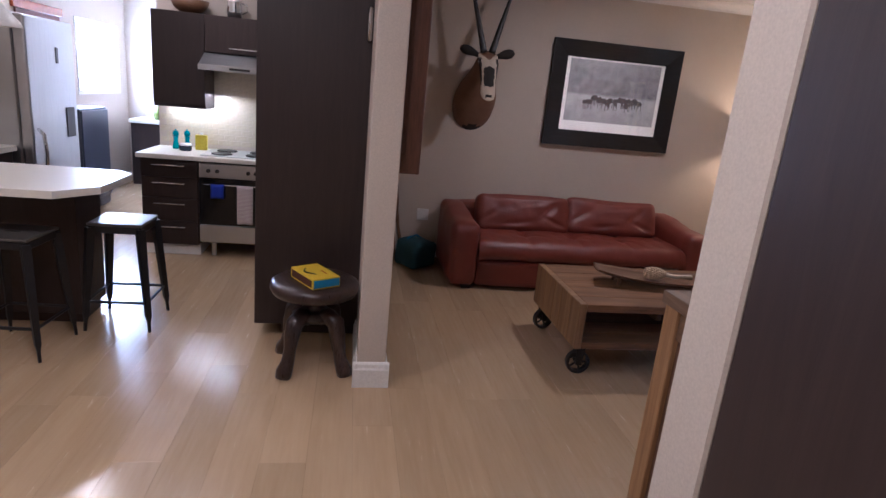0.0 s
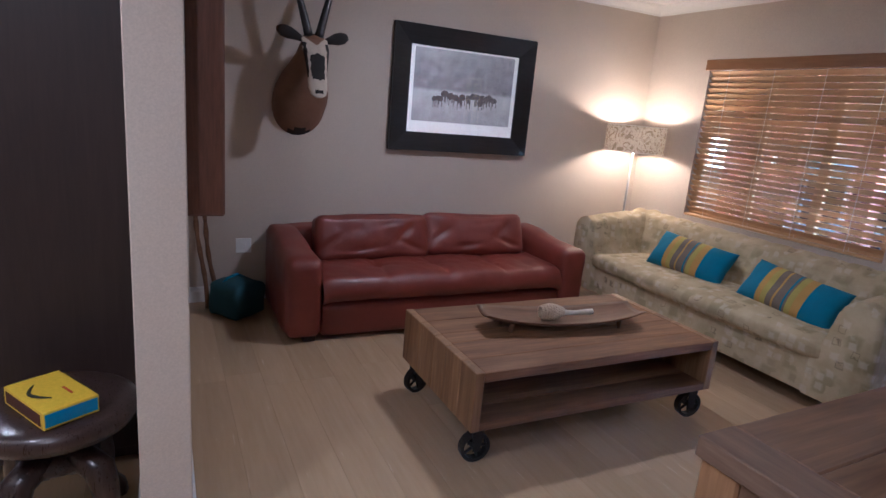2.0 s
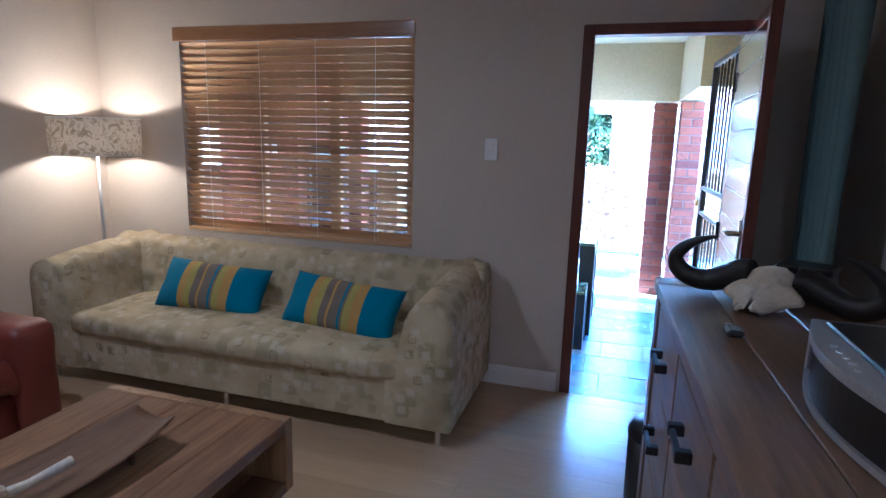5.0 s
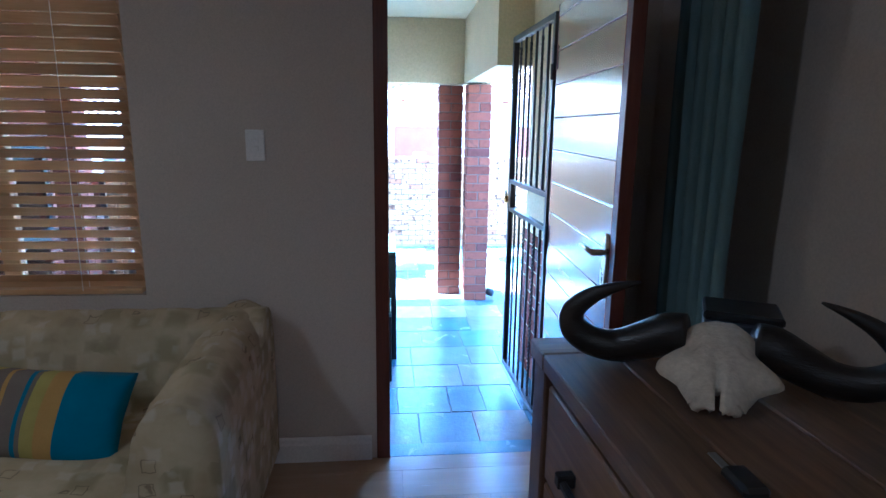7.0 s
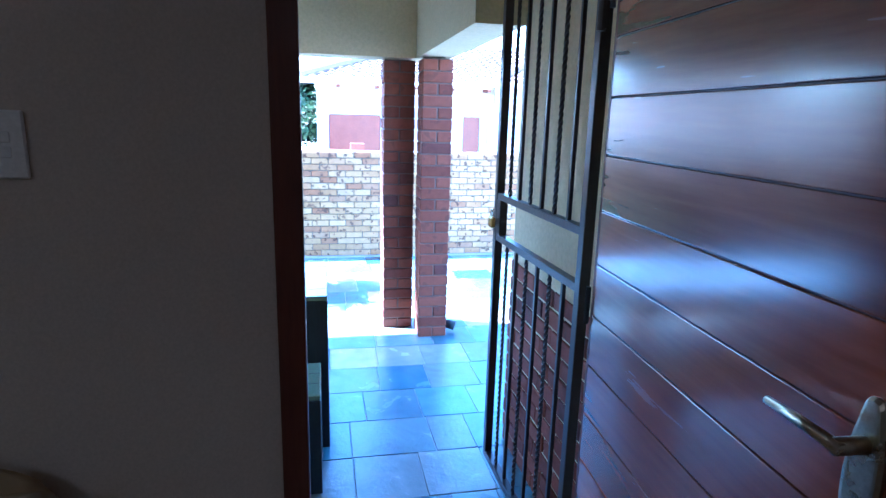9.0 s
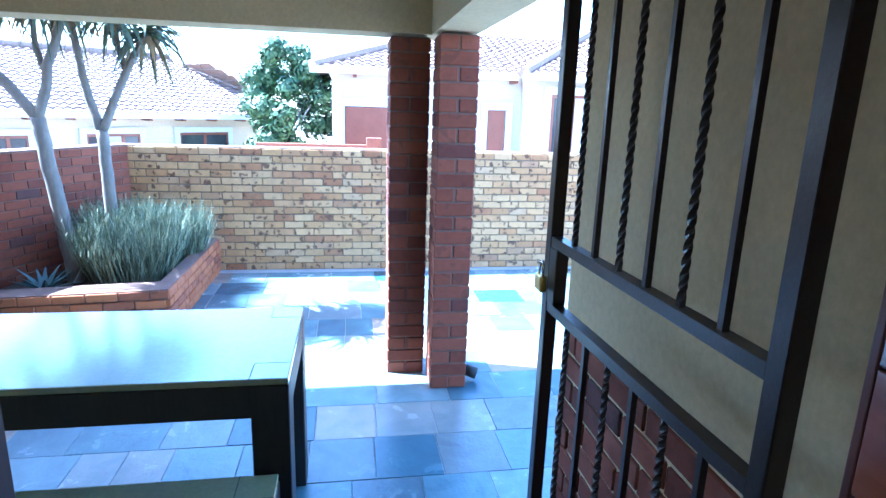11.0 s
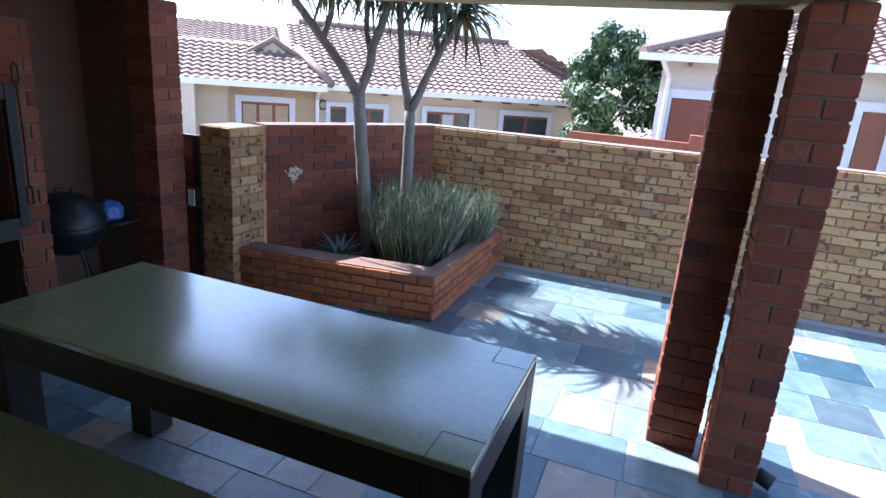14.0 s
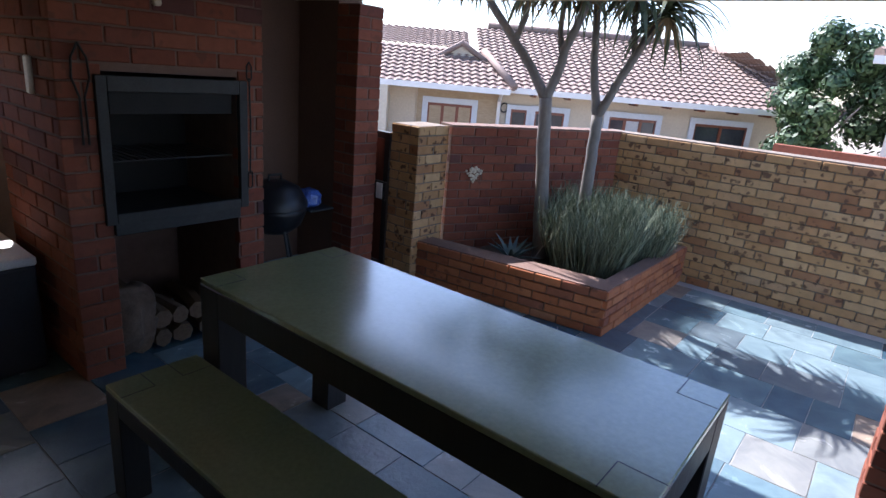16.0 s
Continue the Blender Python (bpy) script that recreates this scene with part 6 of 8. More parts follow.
def carved_stool():
    s = thing("carved_stool", "dark carved wooden stool on curved legs beside the partition", "stool", (1.197, 4.405, 0))
    bm = bmesh.new()
    lathe(bm, [(0, 0.425), (0.19, 0.425), (0.228, 0.437), (0.243, 0.465), (0.238, 0.492), (0.21, 0.508), (0.12, 0.512), (0, 0.506)], 40)
    part("seat", bm, M["carved"], s, "", True)
    bm = bmesh.new()
    lathe(bm, [(0, 0.26), (0.06, 0.26), (0.10, 0.285), (0.12, 0.31), (0.075, 0.335), (0.06, 0.36), (0.085, 0.40), (0.13, 0.43), (0, 0.43)], 24)
    part("hub", bm, M["carved"], s, "", True)
    for k in range(4):
        a = radians(52 + 90 * k)
        d = Vector((math.cos(a), math.sin(a), 0))
        prof = [(0.05, 0.30, 0.05), (0.10, 0.315, 0.048), (0.155, 0.29, 0.048), (0.175, 0.22, 0.042), (0.185, 0.15, 0.033), (0.20, 0.08, 0.036), (0.225, 0.035, 0.045), (0.235, 0.0, 0.042)]
        bm = bmesh.new()
        tube(bm, [d * r + Vector((0, 0, z)) for r, z, _ in prof], [w for _, _, w in prof], 10)
        part("leg", bm, M["carved"], s, "", True)
    b = thing("gift_box", "yellow box with a blue end and dark side on the stool", "box", (1.198, 4.345, 0.513), -58)
    yel = mottled("yellow_card", (0.68, 0.47, 0.01), (0.76, 0.54, 0.02), 0.4, 5, 90, 0)
    part("body", B((-0.125, 0.125, -0.08, 0.08, 0, 0.058), bevel=0.002), yel, b)
    part("blue_end", B((0.125, 0.1265, -0.075, 0.075, 0.008, 0.05)), mottled("blue_card", (0.02, 0.20, 0.42), (0.03, 0.26, 0.5), 0.4, 5, 90, 0), b)
    part("striker_side", B((-0.11, 0.11, -0.0815, -0.08, 0.010, 0.048)), mottled("brown_striker", (0.06, 0.018, 0.01), (0.09, 0.03, 0.015), 0.8, 20, 200, 0.2), b)
    bm = bmesh.new()
    tube(bm, [(-0.07 + 0.12 * i / 8, -0.02 - 0.035 * math.sin(math.pi * i / 8), 0.0585) for i in range(9)], [0.002, 0.004, 0.005, 0.006, 0.006, 0.006, 0.005, 0.004, 0.002], 6)
    part("printed_curve", bm, M["black_plastic"], b)
    part("printed_bar", B((0.0, 0.06, 0.03, 0.038, 0.0575, 0.0588)), mottled("red_ink", (0.35, 0.03, 0.02), (0.42, 0.05, 0.03), 0.5, 5, 60, 0), b)


def hall_cupboard():
    h = thing("hall_cupboard", "dark espresso cupboard beside the wall end in the hall", "cupboard", (2.645, 1.935, 0))
    part("body", B((-0.638, 0.53, -0.35, 0.194, 0.0, 2.45), bevel=0.003), E_, h)
    part("door", B((-0.636, 0.0, -0.37, -0.351, 0.06, 2.44), bevel=0.002), E_, h)
    part("door", B((0.002, 0.528, -0.37, -0.351, 0.06, 2.44), bevel=0.002), E_, h)


kitchen()
for o in scene.objects:
    # the cooking side stands a little lower and nearer the partition than the standard units
    if o.parent is None and o.type in ("MESH", "EMPTY") and (o.name.split(".")[0] in ("drawer_unit", "oven", "oven_mitt", "tea_towel", "worktop", "hob", "wall_cabinet", "cooker_hood", "light_strip", "pepper_mill", "storage_jar", "yellow_tin", "saucepan", "wooden_bowl", "steel_jug")):
        o.location.x += 0.065
        o.location.z *= 0.965
        o.scale.z = 0.965
bar_stool()
carved_stool()
hall_cupboard()
# a ring for every entry, the added living room fill lamp included
for dx, dy, power in DOWNLIGHTS_AND_FILL:
    dl = thing("downlight", "small recessed ceiling downlight, living room one added", "light", (dx, dy, CEIL - 0.012), 0, "ceiling downlights")
    bm = bmesh.new()
    lathe(bm, [(0.045, 0), (0.06, 0), (0.062, 0.011), (0.045, 0.011)], 24)
    part("ring", bm, M["chrome"], dl, "", True)

# ---- patio ----
struct("door_sill", B((5.76, 5.869, 2.632, 3.405, -0.12, 0.0), bevel=0.003), M["slate"], "slate door sill")


def patio_table(name, label, cat, x0, x1, y0, y1, top, leg, apron):
    t = thing(name, label, cat, ((x0 + x1) / 2, (y0 + y1) / 2, PATIO))
    hx, hy, H = (x1 - x0) / 2, (y1 - y0) / 2, top - PATIO
    pw = M["patio_wood"]
    part("tabletop", B((-hx, hx, -hy, hy, H - 0.022, H), bevel=0.003), M["patio_paint"], t, "smooth olive-painted top")
    for sy in (-1, 1):
        for sx in (-1, 1):
            x0, x1 = sorted((sx * (hx - 0.001), sx * (hx - 0.115)))
            y0, y1 = sorted((sy * (hy - 0.114), sy * (hy - 0.117)))
            u0, u1 = sorted((sx * (hx - 0.114), sx * (hx - 0.117)))
            w0, w1 = sorted((sy * (hy - 0.001), sy * (hy - 0.1135)))
            part("corner_joint", B((x0, x1, y0, y1, H - 0.004, H + 0.0005), (u0, u1, w0, w1, H - 0.004, H + 0.0005)), pw, t)
    for b in ((-hx, hx, -hy, -hy + 0.03), (-hx, hx, hy - 0.03, hy), (-hx, -hx + 0.03, -hy + 0.03, hy - 0.03), (hx - 0.03, hx, -hy + 0.03, hy - 0.03)):
        part("apron", B((*b, H - apron, H - 0.023), bevel=0.002), pw, t)
    for sx in (-1, 1):
        for sy in (-1, 1):
            b, d = sorted((sx * (hx + 0.001), sx * (hx - leg)))
            a, c = sorted((sy * (hy + 0.001), sy * (hy - leg)))
            part("leg", B((b, d, a, c, 0, H - 0.0235), bevel=0.003), pw, t)


patio_table("patio_table", "dark wooden patio table with a glossy olive top", "table", 7.093, 7.744, 3.345, 5.045, 0.68, 0.115, 0.13)
patio_table("patio_bench", "dark wooden patio bench with an olive top", "bench", 6.74, 7.07, 3.38, 5.05, 0.37, 0.09, 0.09)


def braai():
    b = tagged(new("braai_chimney"), "red-brown face-brick built-in braai with a steel firebox", kind="structure")
    part("left_pier", B((6.976, 7.15, 5.906, 6.7, -0.3, 2.419)), M["mortar_dark"], b)
    part("right_pier", B((7.80, 7.954, 5.906, 6.7, -0.3, 2.419)), M["mortar_dark"], b)
    part("breast", B((7.15, 7.80, 5.906, 6.7, 1.36, 2.419)), M["mortar_dark"], b)
    part("hearth_slab", B((7.15, 7.80, 5.88, 6.7, 0.62, 0.69), bevel=0.004), M["galv"], b)
    part("niche_back", B((7.15, 7.80, 6.6, 6.7, -0.3, 0.62), (7.15, 7.80, 6.5, 6.7, 0.69, 1.36)), M["mortar_dark"], b)
    f = thing("braai_firebox", "sooty steel built-in braai firebox with a grid", "barbecue", (7.482, 5.89, 0.675))
    for sb in ((-0.368, -0.3205, -0.012, 0.02, 0, 0.67), (0.3205, 0.368, -0.012, 0.02, 0, 0.67), (-0.32, 0.32, -0.012, 0.02, 0.60, 0.67), (-0.32, 0.32, -0.012, 0.02, 0, 0.05)):
        part("surround_bar", B(sb, bevel=0.003), M["galv"], f, "dull grey steel surround")
    part("back", B((-0.33, 0.33, 0.55, 0.57, 0.01, 0.66)), M["soot"], f)
    part("side", B((-0.335, -0.32, 0.021, 0.55, 0.01, 0.66)), M["soot"], f)
    part("side", B((0.32, 0.335, 0.021, 0.55, 0.01, 0.66)), M["soot"], f)
    part("top", B((-0.32, 0.32, 0.021, 0.55, 0.645, 0.66)), M["soot"], f)
    part("hood_lip", B((-0.30, 0.30, 0.03, 0.045, 0.50, 0.60)), M["soot"], f)
    for y in (0.06, 0.48):
        bm = bmesh.new()
        tube(bm, [(-0.31, y, 0.28), (0.31, y, 0.28)], 0.005, 6)
        part("grid_rail", bm, M["galv"], f)
    for i in range(16):
        x = -0.29 + 0.58 * i / 15
        bm = bmesh.new()
        tube(bm, [(x, 0.06, 0.284), (x, 0.48, 0.284)], 0.003, 5)
        part("grid_bar", bm, M["galv"], f)
    rnd = random.Random(8)
    for i in range(9):
        l = thing("firewood_log", "split firewood log stacked under the braai", "log", (7.30 + 0.11 * (i % 4) + rnd.uniform(-0.02, 0.02), 6.0 + 0.03 * (i // 4), PATIO + 0.055 + 0.095 * (i // 4)), rnd.uniform(-14, 14), "firewood under the braai")
        bm = bmesh.new()
        tube(bm, [(0, 0.0, 0), (0.01, 0.2, 0.0), (0, 0.42, 0)], [0.052, 0.055, 0.05], 7)
        for v in bm.verts:
            v.co += 0.012 * Vector((noise.noise(v.co * 9 + Vector((i, 0, 0))), 0, noise.noise(v.co * 8)))
        part("wood", bm, wood("firewood", (0.08, 0.048, 0.03), (0.14, 0.09, 0.058), (0.20, 0.14, 0.09), 0.85, 1, 1.0), l)
    s = thing("firewood_sack", "crumpled brown sack of firewood under the braai", "sack", (7.28, 5.98, PATIO + 0.001), 20)
    bm = bmesh.new()
    puffed_box(bm, -0.15, 0.15, 0.02, 0.24, 0.0, 0.34, 0.07, 0.03, 12)
    for v in bm.verts:
        v.co += 0.05 * Vector((noise.noise(v.co * 9), noise.noise(v.co * 8 + Vector((3, 0, 0))), 0.8 * noise.noise(v.co * 11 + Vector((0, 5, 0)))))
        v.co.z = max(0.0, v.co.z)
    part("sack", bm, mottled("woven_sack", (0.06, 0.038, 0.026), (0.17, 0.115, 0.08), 0.9, 14, 120, 0.6), s, "", True)
    hk = thing("braai_poker", "black iron poker hanging on the brickwork", "poker", (7.86, 5.878, 0.78))
    bm = bmesh.new()
    tube(bm, [(0.012, 0, 0.09), (-0.012, 0, 0.09), (-0.014, 0, 0.01), (0, 0, 0.0), (0.014, 0, 0.01), (0.012, 0, 0.09)], 0.004, 6)
    part("lower_loop", bm, M["iron"], hk)
    bm = bmesh.new()
    tube(bm, [(0, 0, 0.08), (0.003, -0.004, 0.35), (0, 0, 0.58)], 0.0045, 6)
    part("shaft", bm, M["iron"], hk)
    bm = bmesh.new()
    tube(bm, [(0, 0, 0.56), (-0.014, 0, 0.58), (-0.014, 0, 0.64), (0, 0, 0.66), (0.014, 0, 0.64), (0.014, 0, 0.58), (0, 0, 0.56)], 0.004, 6)
    part("upper_loop", bm, M["iron"], hk)
    tg = thing("braai_tongs", "iron braai tongs hanging on the chimney brickwork", "tongs", (7.06, 5.878, 1.05))
    for sx in (-1, 1):
        bm = bmesh.new()
        tube(bm, [(0, 0, 0.42), (0.03 * sx, 0, 0.36), (0.035 * sx, 0, 0.28), (0.01 * sx, 0, 0.2), (0.012 * sx, 0, 0.0)], 0.005, 6)
        part("arm", bm, M["iron"], tg)
    sk = solid("small_horned_skull", B((-0.03, 0.03, -0.03, 0.0, 0.0, 0.08), (-0.018, 0.018, -0.035, -0.001, -0.07, 0.0), bevel=0.01, seg=2), M["bone"], "small bleached skull hanging high on the chimney", "ornament", (7.39, 5.878, 1.72))
    lt = solid("wall_bracket", B((-0.02, 0.0, -0.025, 0.025, 0, 0.16), bevel=0.006), M["white_plastic"], "white plastic bracket on the chimney side", "bracket", (6.959, 6.12, 1.24))
    k = thing("kettle_barbecue", "black kettle barbecue with a blue bag on its shelf", "barbecue", (8.45, 6.48, PATIO))
    bm = bmesh.new()
    lathe(bm, [(0, 0.36), (0.10, 0.37), (0.18, 0.43), (0.215, 0.52), (0.22, 0.56), (0, 0.56)], 30)
    part("bowl", bm, M["black_metal"], k, "", True)
    bm = bmesh.new()
    lathe(bm, [(0.224, 0.56), (0.22, 0.60), (0.17, 0.69), (0.08, 0.735), (0, 0.745)], 30)
    part("lid", bm, M["black_metal"], k, "", True)
    bm = bmesh.new()
    tube(bm, [(-0.05, 0, 0.735), (-0.05, 0, 0.775), (0.05, 0, 0.775), (0.05, 0, 0.735)], 0.010, 8)
    part("lid_handle", bm, M["galv"], k, "", True)
    for q in range(3):
        a = 2.094 * q + 0.4
        bm = bmesh.new()
        tube(bm, [(0.26 * math.cos(a), 0.26 * math.sin(a), 0), (0.12 * math.cos(a), 0.12 * math.sin(a), 0.42)], 0.011, 8)
        part("leg", bm, M["galv"], k)
    part("side_shelf", B((0.20, 0.42, -0.14, 0.12, 0.505, 0.52), bevel=0.004), M["galv"], k)
    bg = thing("blue_bag", "small crumpled blue plastic bag on the barbecue shelf", "bag", (8.72, 6.45, PATIO + 0.522))
    bm = bmesh.new()
    puffed_box(bm, -0.08, 0.08, -0.07, 0.07, 0, 0.12, 0.04, 0.02, 6)
    for v in bm.verts:
        v.co += 0.018 * Vector((noise.noise(v.co * 22), noise.noise(v.co * 19 + Vector((3, 0, 0))), 0.5 * noise.noise(v.co * 25)))
        v.co.z = max(0, v.co.z)
    part("bag", bm, mottled("blue_plastic_film", (0.02, 0.06, 0.30), (0.10, 0.16, 0.42), 0.25, 14, 60, 0.2), bg)
    cb = thing("storage_box", "dark plastic storage box with a white lid", "box", (6.70, 6.42, PATIO))
    part("body", B((-0.20, 0.20, -0.25, 0.25, 0, 0.53), bevel=0.012, seg=2), mottled("navy_plastic", (0.02, 0.022, 0.03), (0.035, 0.037, 0.048), 0.5, 5, 80, 0.05), cb)
    part("lid", B((-0.205, 0.205, -0.255, 0.255, 0.53, 0.575), bevel=0.012, seg=2), M["white_plastic"], cb)


braai()
# added block, keeps most sun off the patio floor and behind the chimney
struct("sun_blocker_yard", B((7.46, 7.955, 6.95, 7.19, 1.17, 2.418), (5.871, 7.458, 6.95, 7.19, 1.52, 2.418)), M["cream"], "added cream block that limits the sun in the braai yard")
struct("wall_braai_yard", B((5.871, 7.455, 7.0, 7.2, -0.3, 1.13)), M["mortar"], "low face-brick wall behind the braai yard")


def yard_gate():
    g = thing("yard_gate", "dark timber yard gate with a black frame and latch", "gate", (9.21, 6.115, PATIO))
    part("frame", B((-0.02, 0.02, 0.0, 0.05, 0.03, 1.09), (-0.02, 0.02, 0.70, 0.75, 0.03, 1.09), (-0.02, 0.02, 0.05, 0.70, 0.03, 0.08), (-0.02, 0.02, 0.05, 0.70, 1.04, 1.09), bevel=0.002), M["black_metal"], g)
    for i in range(5):
        part("board", B((-0.012, 0.012, 0.056 + 0.129 * i, 0.178 + 0.129 * i, 0.082, 1.038), bevel=0.003), M["meranti_z"], g)
    part("latch_box", B((-0.045, -0.013, 0.0, 0.12, 0.58, 0.72), bevel=0.003), M["black_metal"], g)
    part("keypad", B((-0.052, -0.046, 0.02, 0.085, 0.59, 0.71), bevel=0.002), M["white_plastic"], g, "pale worn latch plate")


yard_gate()


def heart_ornament():
    bm = bmesh.new()
    rnd = random.Random(2)
    for i in range(46):
        t = 2 * math.pi * i / 46
        r = math.sqrt(rnd.uniform(0.1, 1))
        x, z = 0.0042 * r * 16 * math.sin(t) ** 3, 0.0042 * r * (13 * math.cos(t) - 5 * math.cos(2 * t) - 2 * math.cos(3 * t) - math.cos(4 * t))
        bmesh.ops.create_icosphere(bm, subdivisions=1, radius=rnd.uniform(0.009, 0.014), matrix=Matrix.Translation((x, rnd.uniform(-0.008, 0), z)))
    solid("heart_ornament", bm, M["bone"], "small pebble heart hanging on the red brick wall", "ornament", (9.72, 5.705, 0.735), -24)


heart_ornament()

# downpipe foot beside the pillar
pf = thing("downpipe_shoe", "grey plastic drain pipe end at the pillar foot", "pipe", (8.56, 2.445, PATIO))
bm = bmesh.new()
tube(bm, [(0.0, 0.03, 0.06), (-0.03, -0.03, 0.045)], 0.035, 14)
part("pipe", bm, M["galv"], pf, "", True)


# ---- planting ----
def leaf_blade(bm, base, tip_dir, length, width, droop, seg=5, thick=0.0):
    """A tapering, drooping strap leaf with a folded middle."""
    d = Vector(tip_dir).normalized()
    side = d.cross(Vector((0, 0, 1)))
    side = side.normalized() if side.length > 0.05 else Vector((1, 0, 0))
    p, rows = Vector(base), []
    for i in range(seg + 1):
        t = i / seg
        w = width * (1 - t ** 1.6) + 0.0008
        up = side.cross(d).normalized()
        rows.append((bm.verts.new(p - side * w), bm.verts.new(p - up * (w * 0.35 + thick * (1 - t))), bm.verts.new(p + side * w)))
        p = p + d * length / seg
        d = (d + Vector((0, 0, -droop / seg))).normalized()
    for a, c in zip(rows, rows[1:]):
        bm.faces.new((a[0], a[1], c[1], c[0]))
        bm.faces.new((a[1], a[2], c[2], c[1]))
        if thick:
            bm.faces.new((a[0], c[0], c[2], a[2]))


def foliage_mat(name, c1, c2, rough=0.5):
    m, nt, b = mat_base(name, rough, 0, 0.4)
    g = nt.nodes.new("ShaderNodeNewGeometry")
    link(nt, ramp(nt, g.outputs["Random Per Island"], [(0, c1), (1, c2)]), b.inputs["Base Color"])
    b.inputs["Subsurface Weight"].default_value = 0.0
    return m


BARK = mottled("pale_grey_bark", (0.15, 0.135, 0.125), (0.27, 0.245, 0.225), 0.9, 8, 50, 0.6, 0, 0, 0.3, (1, 1, 0.4))
ALOE = foliage_mat("aloe_leaf", (0.05, 0.075, 0.035), (0.12, 0.13, 0.06))
ALOE_DRY = foliage_mat("dry_aloe_leaf", (0.20, 0.12, 0.05), (0.32, 0.22, 0.10), 0.8)


def aloe_tree(at, limbs, seed, label):
    """Forked trunk; each limb is a run of (offset, radius) and ends in a leaf rosette."""
    t = thing("aloe_tree", label, "tree", at, 0, "aloe trees in the planter")
    rnd = random.Random(seed)
    for k, (pts, r0, r1, crown) in enumerate(limbs):
        bm = bmesh.new()
        n = len(pts) - 1
        fine = []
        for i in range(n):
            a, c = Vector(pts[i]), Vector(pts[i + 1])
            for q in range(4):
                f = q / 4
                fine.append(a.lerp(c, f) + Vector((rnd.uniform(-1, 1), rnd.uniform(-1, 1), 0)) * 0.004)
        fine.append(Vector(pts[-1]))
        tube(bm, fine, [0.84 * (r0 + (r1 - r0) * i / (len(fine) - 1)) for i in range(len(fine))], 12)
        part("trunk" if k == 0 else "limb", bm, BARK, t, "", True)
        if crown:
            tip = Vector(pts[-1])
            bm = bmesh.new()
            for i in range(48):
                a = rnd.uniform(0, 2 * math.pi)
                el = rnd.uniform(-0.5, 0.9)
                leaf_blade(bm, tip + Vector((0, 0, rnd.uniform(-0.06, 0.04))), (math.cos(a), math.sin(a), el), rnd.uniform(0.36, 0.62), rnd.uniform(0.015, 0.024), rnd.uniform(1.2, 2.6), 7, 0.004)
            part("rosette", bm, ALOE, t)
            bm = bmesh.new()
            for i in range(20):
                a = rnd.uniform(0, 2 * math.pi)
                leaf_blade(bm, tip + Vector((0, 0, -0.05)), (math.cos(a), math.sin(a), rnd.uniform(-1.2, -0.3)), rnd.uniform(0.2, 0.36), 0.010, 1.8, 5, 0.003)
            part("dry_leaves", bm, ALOE_DRY, t)


aloe_tree((9.98, 5.16, 0.14), [
    ([(0.0, 0.02, 0), (-0.02, 0.05, 0.4), (-0.02, 0.10, 0.85), (-0.03, 0.13, 1.21)], 0.066, 0.055, False),
    ([(-0.03, 0.13, 1.20), (0.0, 0.30, 1.42), (0.0, 0.48, 1.60), (0.0, 0.72, 1.86), (0, 0.86, 2.12)], 0.046, 0.032, True),
    ([(0.0, 0.47, 1.58), (0.02, 0.42, 1.75), (0.03, 0.41, 2.05)], 0.030, 0.024, True),
    ([(-0.03, 0.13, 1.20), (0.0, 0.07, 1.40), (0.0, 0.04, 1.56), (0.0, -0.08, 1.86), (0, -0.13, 2.12)], 0.044, 0.030, True),
    ([(0.0, 0.06, 1.52), (0.02, 0.11, 1.66), (0.02, 0.10, 2.02)], 0.027, 0.022, True),
], 3, "pale-trunked forked tree aloe in the brick planter")
aloe_tree((10.22, 4.92, 0.14), [
    ([(0.0, 0.06, 0), (-0.01, 0.06, 0.4), (0.0, 0.06, 0.8), (0.0, 0.07, 1.12)], 0.060, 0.048, False),
    ([(0.0, 0.07, 1.10), (0.0, 0.13, 1.35), (0.0, 0.17, 1.58), (0.0, 0.22, 2.05)], 0.040, 0.030, True),
    ([(0.0, 0.07, 1.10), (0.0, -0.04, 1.34), (0.0, -0.15, 1.57), (0.0, -0.27, 1.78), (0.0, -0.32, 1.86)], 0.040, 0.028, True),
    ([(0.0, -0.14, 1.56), (0.01, -0.10, 1.72), (0.0, -0.09, 1.98)], 0.027, 0.022, True),
], 5, "pale-trunked tree aloe with drooping leaves in the planter")


